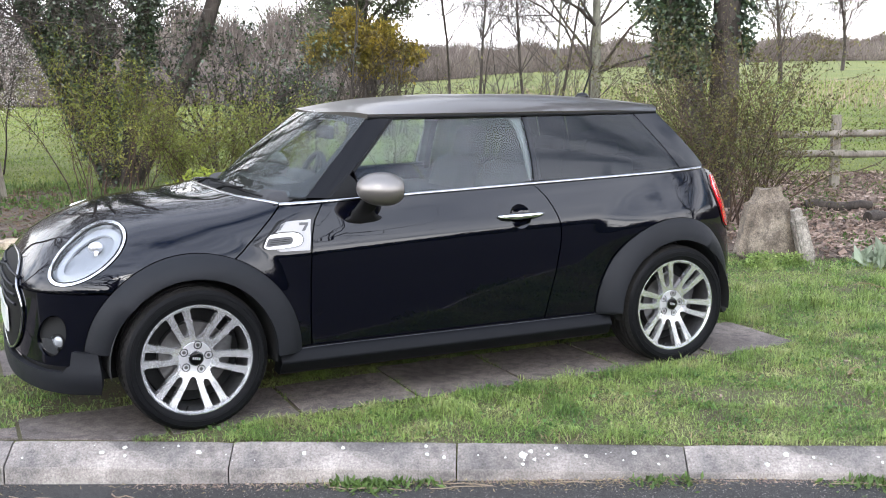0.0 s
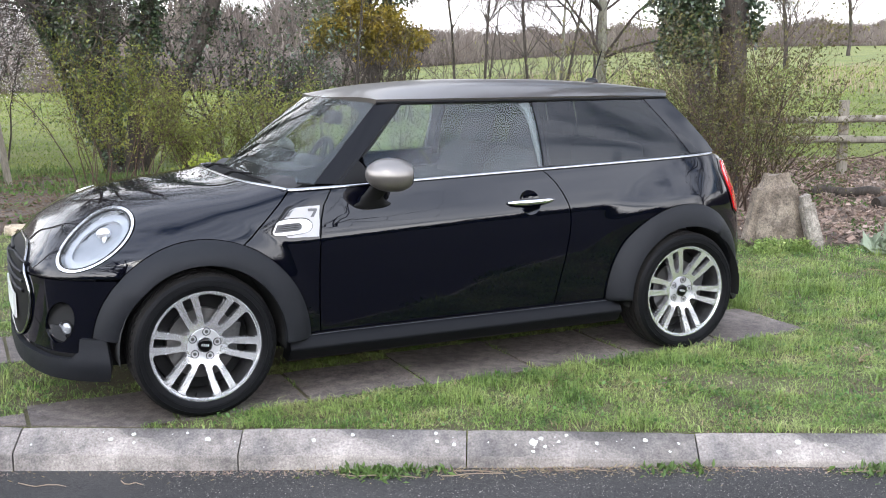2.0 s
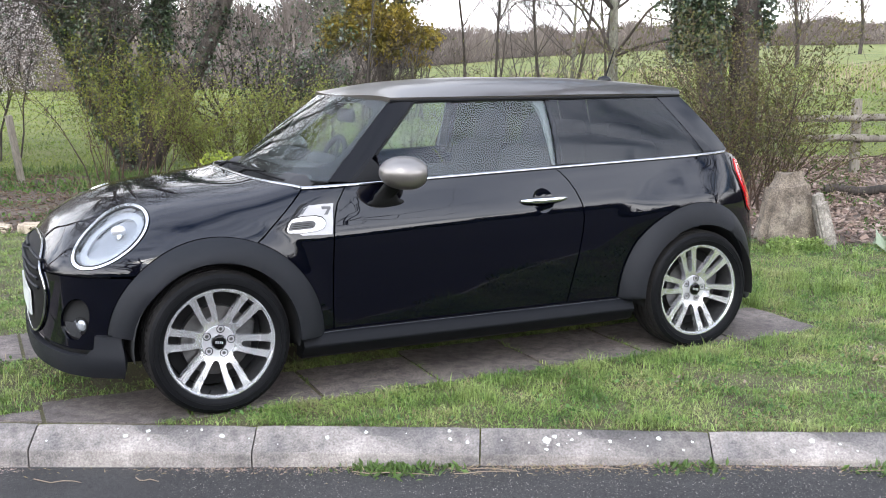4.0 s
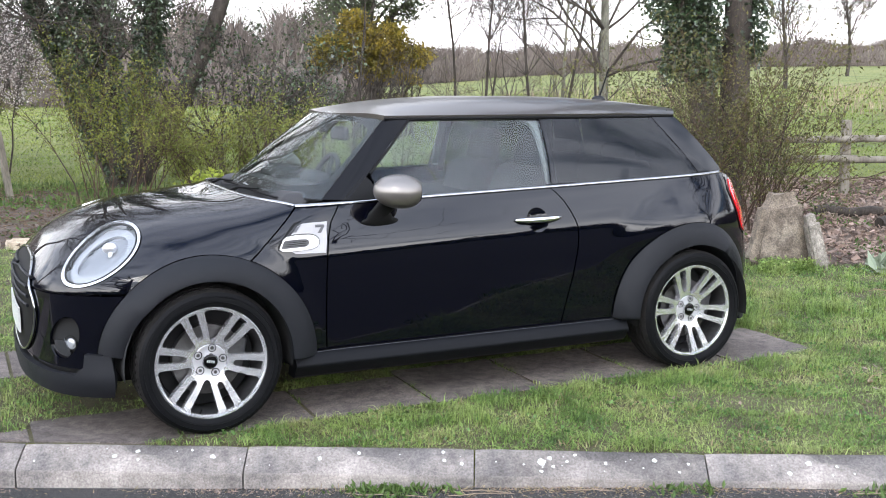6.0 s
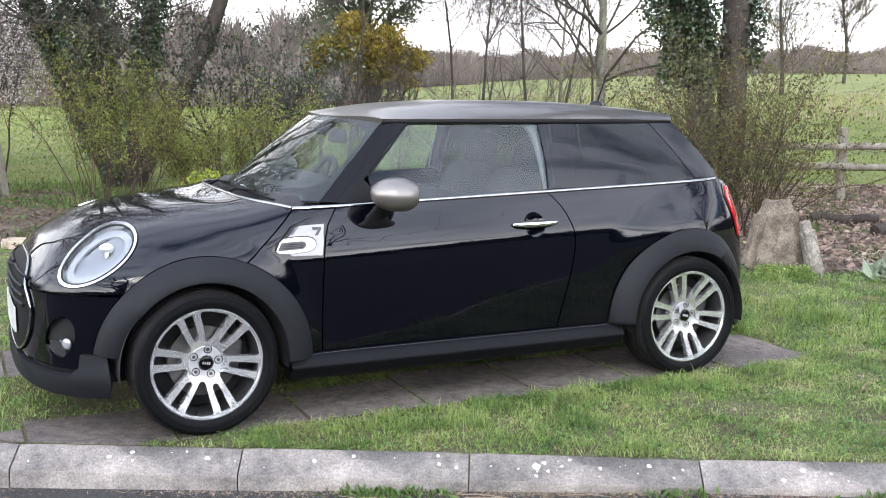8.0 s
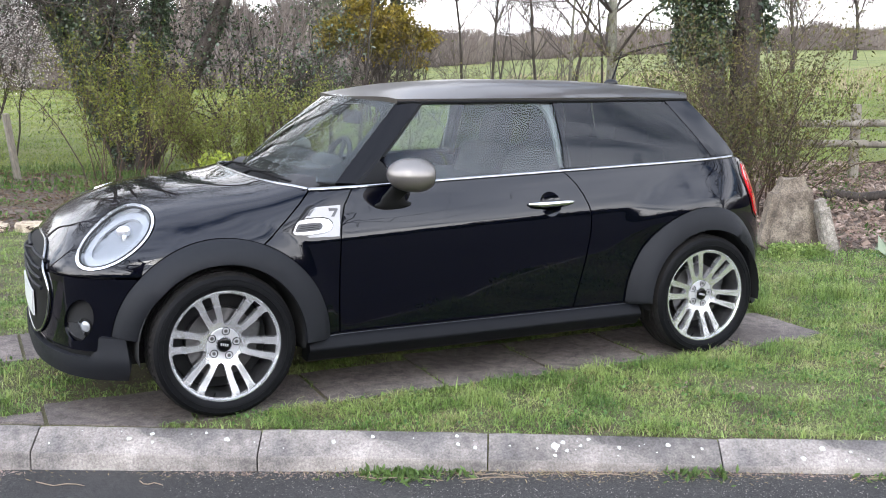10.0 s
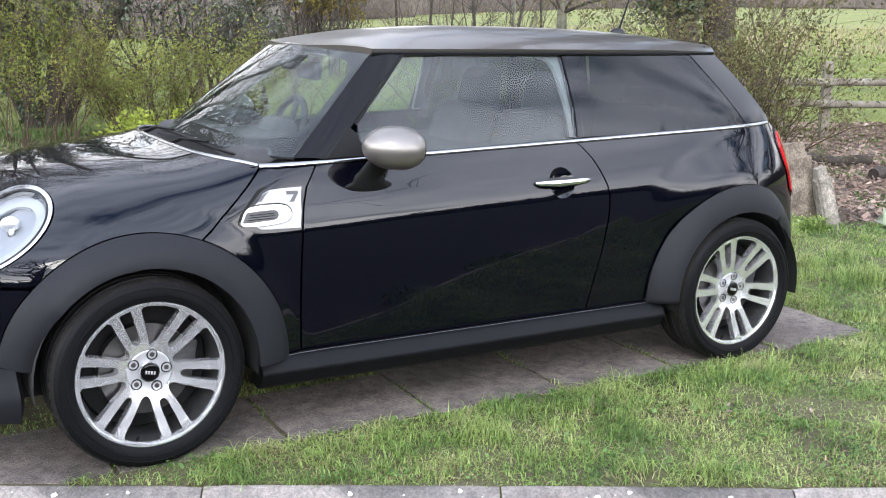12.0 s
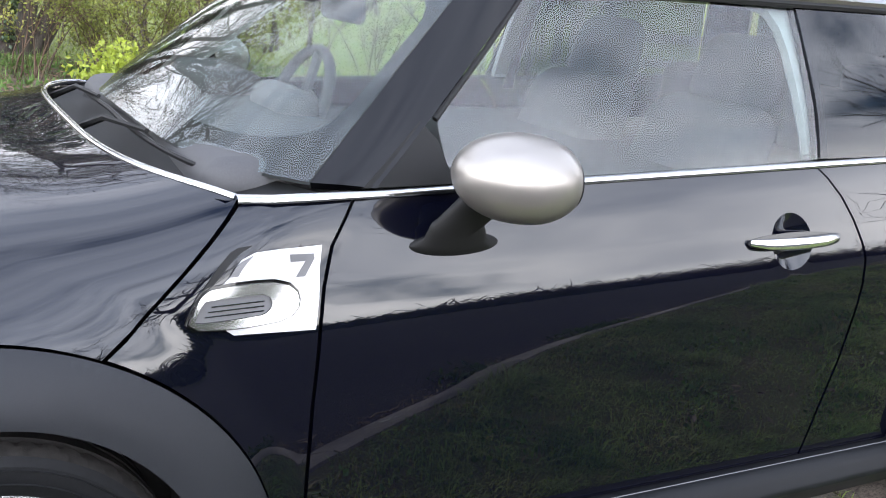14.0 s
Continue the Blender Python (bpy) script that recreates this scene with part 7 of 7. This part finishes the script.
for s_, o_, l_, ang in ((-0.50, 0.14, 0.34, 0.25), (-0.10, 0.16, 0.26, -0.2), (-0.05, 0.10, 0.22, 0.45), (0.35, 0.11, 0.20, 0.1), (1.45, 0.12, 0.30, 0.12), (2.0, 0.15, 0.26, -0.25), (-1.75, 0.22, 0.20, 0.1), (-1.35, 0.20, 0.12, 0.5)):
    path = []
    for k in range(6):
        t_, u_ = s_ + l_ * k / 5 * math.cos(ang), max(0.085, o_ + l_ * k / 5 * math.sin(ang) * 0.4 + 0.012 * math.sin(k * 1.7 + s_))
        q = KERB_AT + K_DIR * t_ + K_OUT * u_
        path.append((q.x, q.y, float(road_z(t_, u_)) + 0.006 + 0.006 * abs(math.sin(k * 1.1 + s_))))
    thing("straw", "pale dry straw lying in the gutter", "straw", "straws at the kerb", me=tube("straw", path, (0.0022, 0.0022, 0.002, 0.002, 0.0018, 0.0012), STRAW, 6))

# lichen blotches on the sloping faces of the kerb stones
r_ = np.random.RandomState(9)
for s_, o_, rad in [(r_.uniform(-2.4, 3.2), r_.uniform(-0.035, 0.04), 0.003 + 0.010 * r_.rand() ** 2) for _ in range(56)] + [(0.27, 0.0, 0.019), (0.30, -0.015, 0.012), (-0.05, 0.012, 0.011), (-0.12, 0.0, 0.010), (-0.62, 0.0, 0.012), (1.32, -0.01, 0.014), (-1.05, 0.0, 0.014)]:
    q = KERB_AT + K_DIR * s_ + K_OUT * o_
    z_ = 0.003 - (o_ + 0.04) * 0.686 + 0.0012
    lump = [(rad * (0.6 + 0.5 * r_.rand()) * math.cos(w), rad * (0.6 + 0.5 * r_.rand()) * math.sin(w)) for w in np.linspace(0, 2 * math.pi, 10, endpoint=False)]
    part("lichen", mesh_of("lichen", [(c_, d_, 0.0) for c_, d_ in lump] + [(0, 0, 0.001)], [(i, (i + 1) % 10, 10) for i in range(10)], LICHEN), kerb, "", pose(q.x, q.y, z_ + 0.003, 0, 0, KERB_TURN) @ pose(0, 0, 0, 34.4, 0, 0))

# dead leaves, straw and soil crumbs on the slabs
r_ = np.random.RandomState(12)
cnt = 420
x, y = r_.uniform(-1.3, 3.3, cnt), -0.54 + r_.normal(size=cnt) * 0.16
y = np.where(r_.rand(cnt) < 0.5, np.where(r_.rand(cnt) < 0.5, -0.80, -0.30) + r_.normal(size=cnt) * 0.03, y)
keep = (kerb_side(x, y) < -0.03) & on_paving(x, y)
pts = np.stack([x, y, np.full(cnt, 0.0125)], -1)[keep]
v, f = leaf_quads(pts, 0.022, r_, 0.0, np.stack([np.cos(x * 40), np.sin(y * 90), 0 * x], -1)[keep] * 2.0, 0.35)
v[:, 2] = 0.0125 + np.abs(v[:, 2] - 0.0125) * 0.25
thing("slab_litter", "dead leaf bits and straw on the paving", "litter", kind="stuff", me=quick_mesh("slab_litter", v, f, LITTER))

# brown crumbs of soil and leaf in the gutter
cnt = 2600
t, o = r_.uniform(-4, 4.5, cnt), 0.066 + np.abs(r_.normal(size=cnt)) * 0.028
pts = np.stack([KERB_AT.x + K_DIR.x * t + K_OUT.x * o, KERB_AT.y + K_DIR.y * t + K_OUT.y * o, road_z(t, o) + 0.001], -1)
sz = 0.006 * r_.uniform(0.4, 1.4, cnt)[:, None]
w = r_.uniform(0, 6.28, cnt)[:, None]
c1, c2 = np.concatenate([np.cos(w), np.sin(w), 0 * w], 1), np.concatenate([-np.sin(w), np.cos(w), 0 * w], 1)
v = np.stack([pts + sz * c1 * 1.5, pts + sz * c2 * 0.6, pts - sz * c1, pts + sz * np.array((0, 0, 0.6)) - sz * c2 * 0.3], 1).reshape(-1, 3)
f = (4 * np.arange(cnt)[:, None, None] + np.array(((0, 1, 3), (1, 2, 3), (2, 0, 3)))).reshape(-1, 3)
thing("gutter_litter", "brown crumbs of soil and dead leaf at the kerb foot", "litter", kind="stuff", me=quick_mesh("gutter_litter", v, f, CHIP))

# dead leaf bits on the worn verge and a few fallen twigs
cnt = 1500
a, b, x, y = scatter(0.6, 4.4, 4.3, 8.6, cnt, r_)
keep = (kerb_side(x, y) < -0.05) & ~on_paving(x, y) & (x > 1.7) & (patchy(x * 1.7, y * 1.7) + r_.normal(size=cnt) * 0.12 > 0.6)
pts = np.stack([x, y, np.full(cnt, 0.022)], -1)[keep]
v, f = leaf_quads(pts, 0.034, r_, 0.0, wide=0.4)
v[:, 2] = 0.010 + np.abs(v[:, 2] - 0.022) * 0.5 + 0.012
thing("verge_litter", "dead leaf bits on the worn verge", "litter", kind="stuff", me=quick_mesh("verge_litter", v, f, CHIP))
for a_, b_, l_, ang in ((3.05, 6.35, 0.42, 0.15), (3.35, 6.15, 0.25, 0.5), (2.55, 5.2, 0.16, 2.2), (2.0, 5.0, 0.14, 0.9), (3.2, 7.2, 0.3, 2.7)):
    p = ground_at(a_, b_)
    d_ = out3(math.cos(ang), math.sin(ang))
    path = [p + d_ * l_ * k / 5 + np.array((0, 0, 0.028 + 0.014 * math.sin(k * 1.3 + a_))) + out3(-math.sin(ang), math.cos(ang)) * 0.02 * math.sin(k + b_) for k in range(6)]
    thing("fallen_twig", "pale dead twig lying on the verge", "twig", "fallen twigs", me=tube("fallen_twig", path, (0.005, 0.0048, 0.0045, 0.004, 0.003, 0.002), DRY_GRASS, 6))
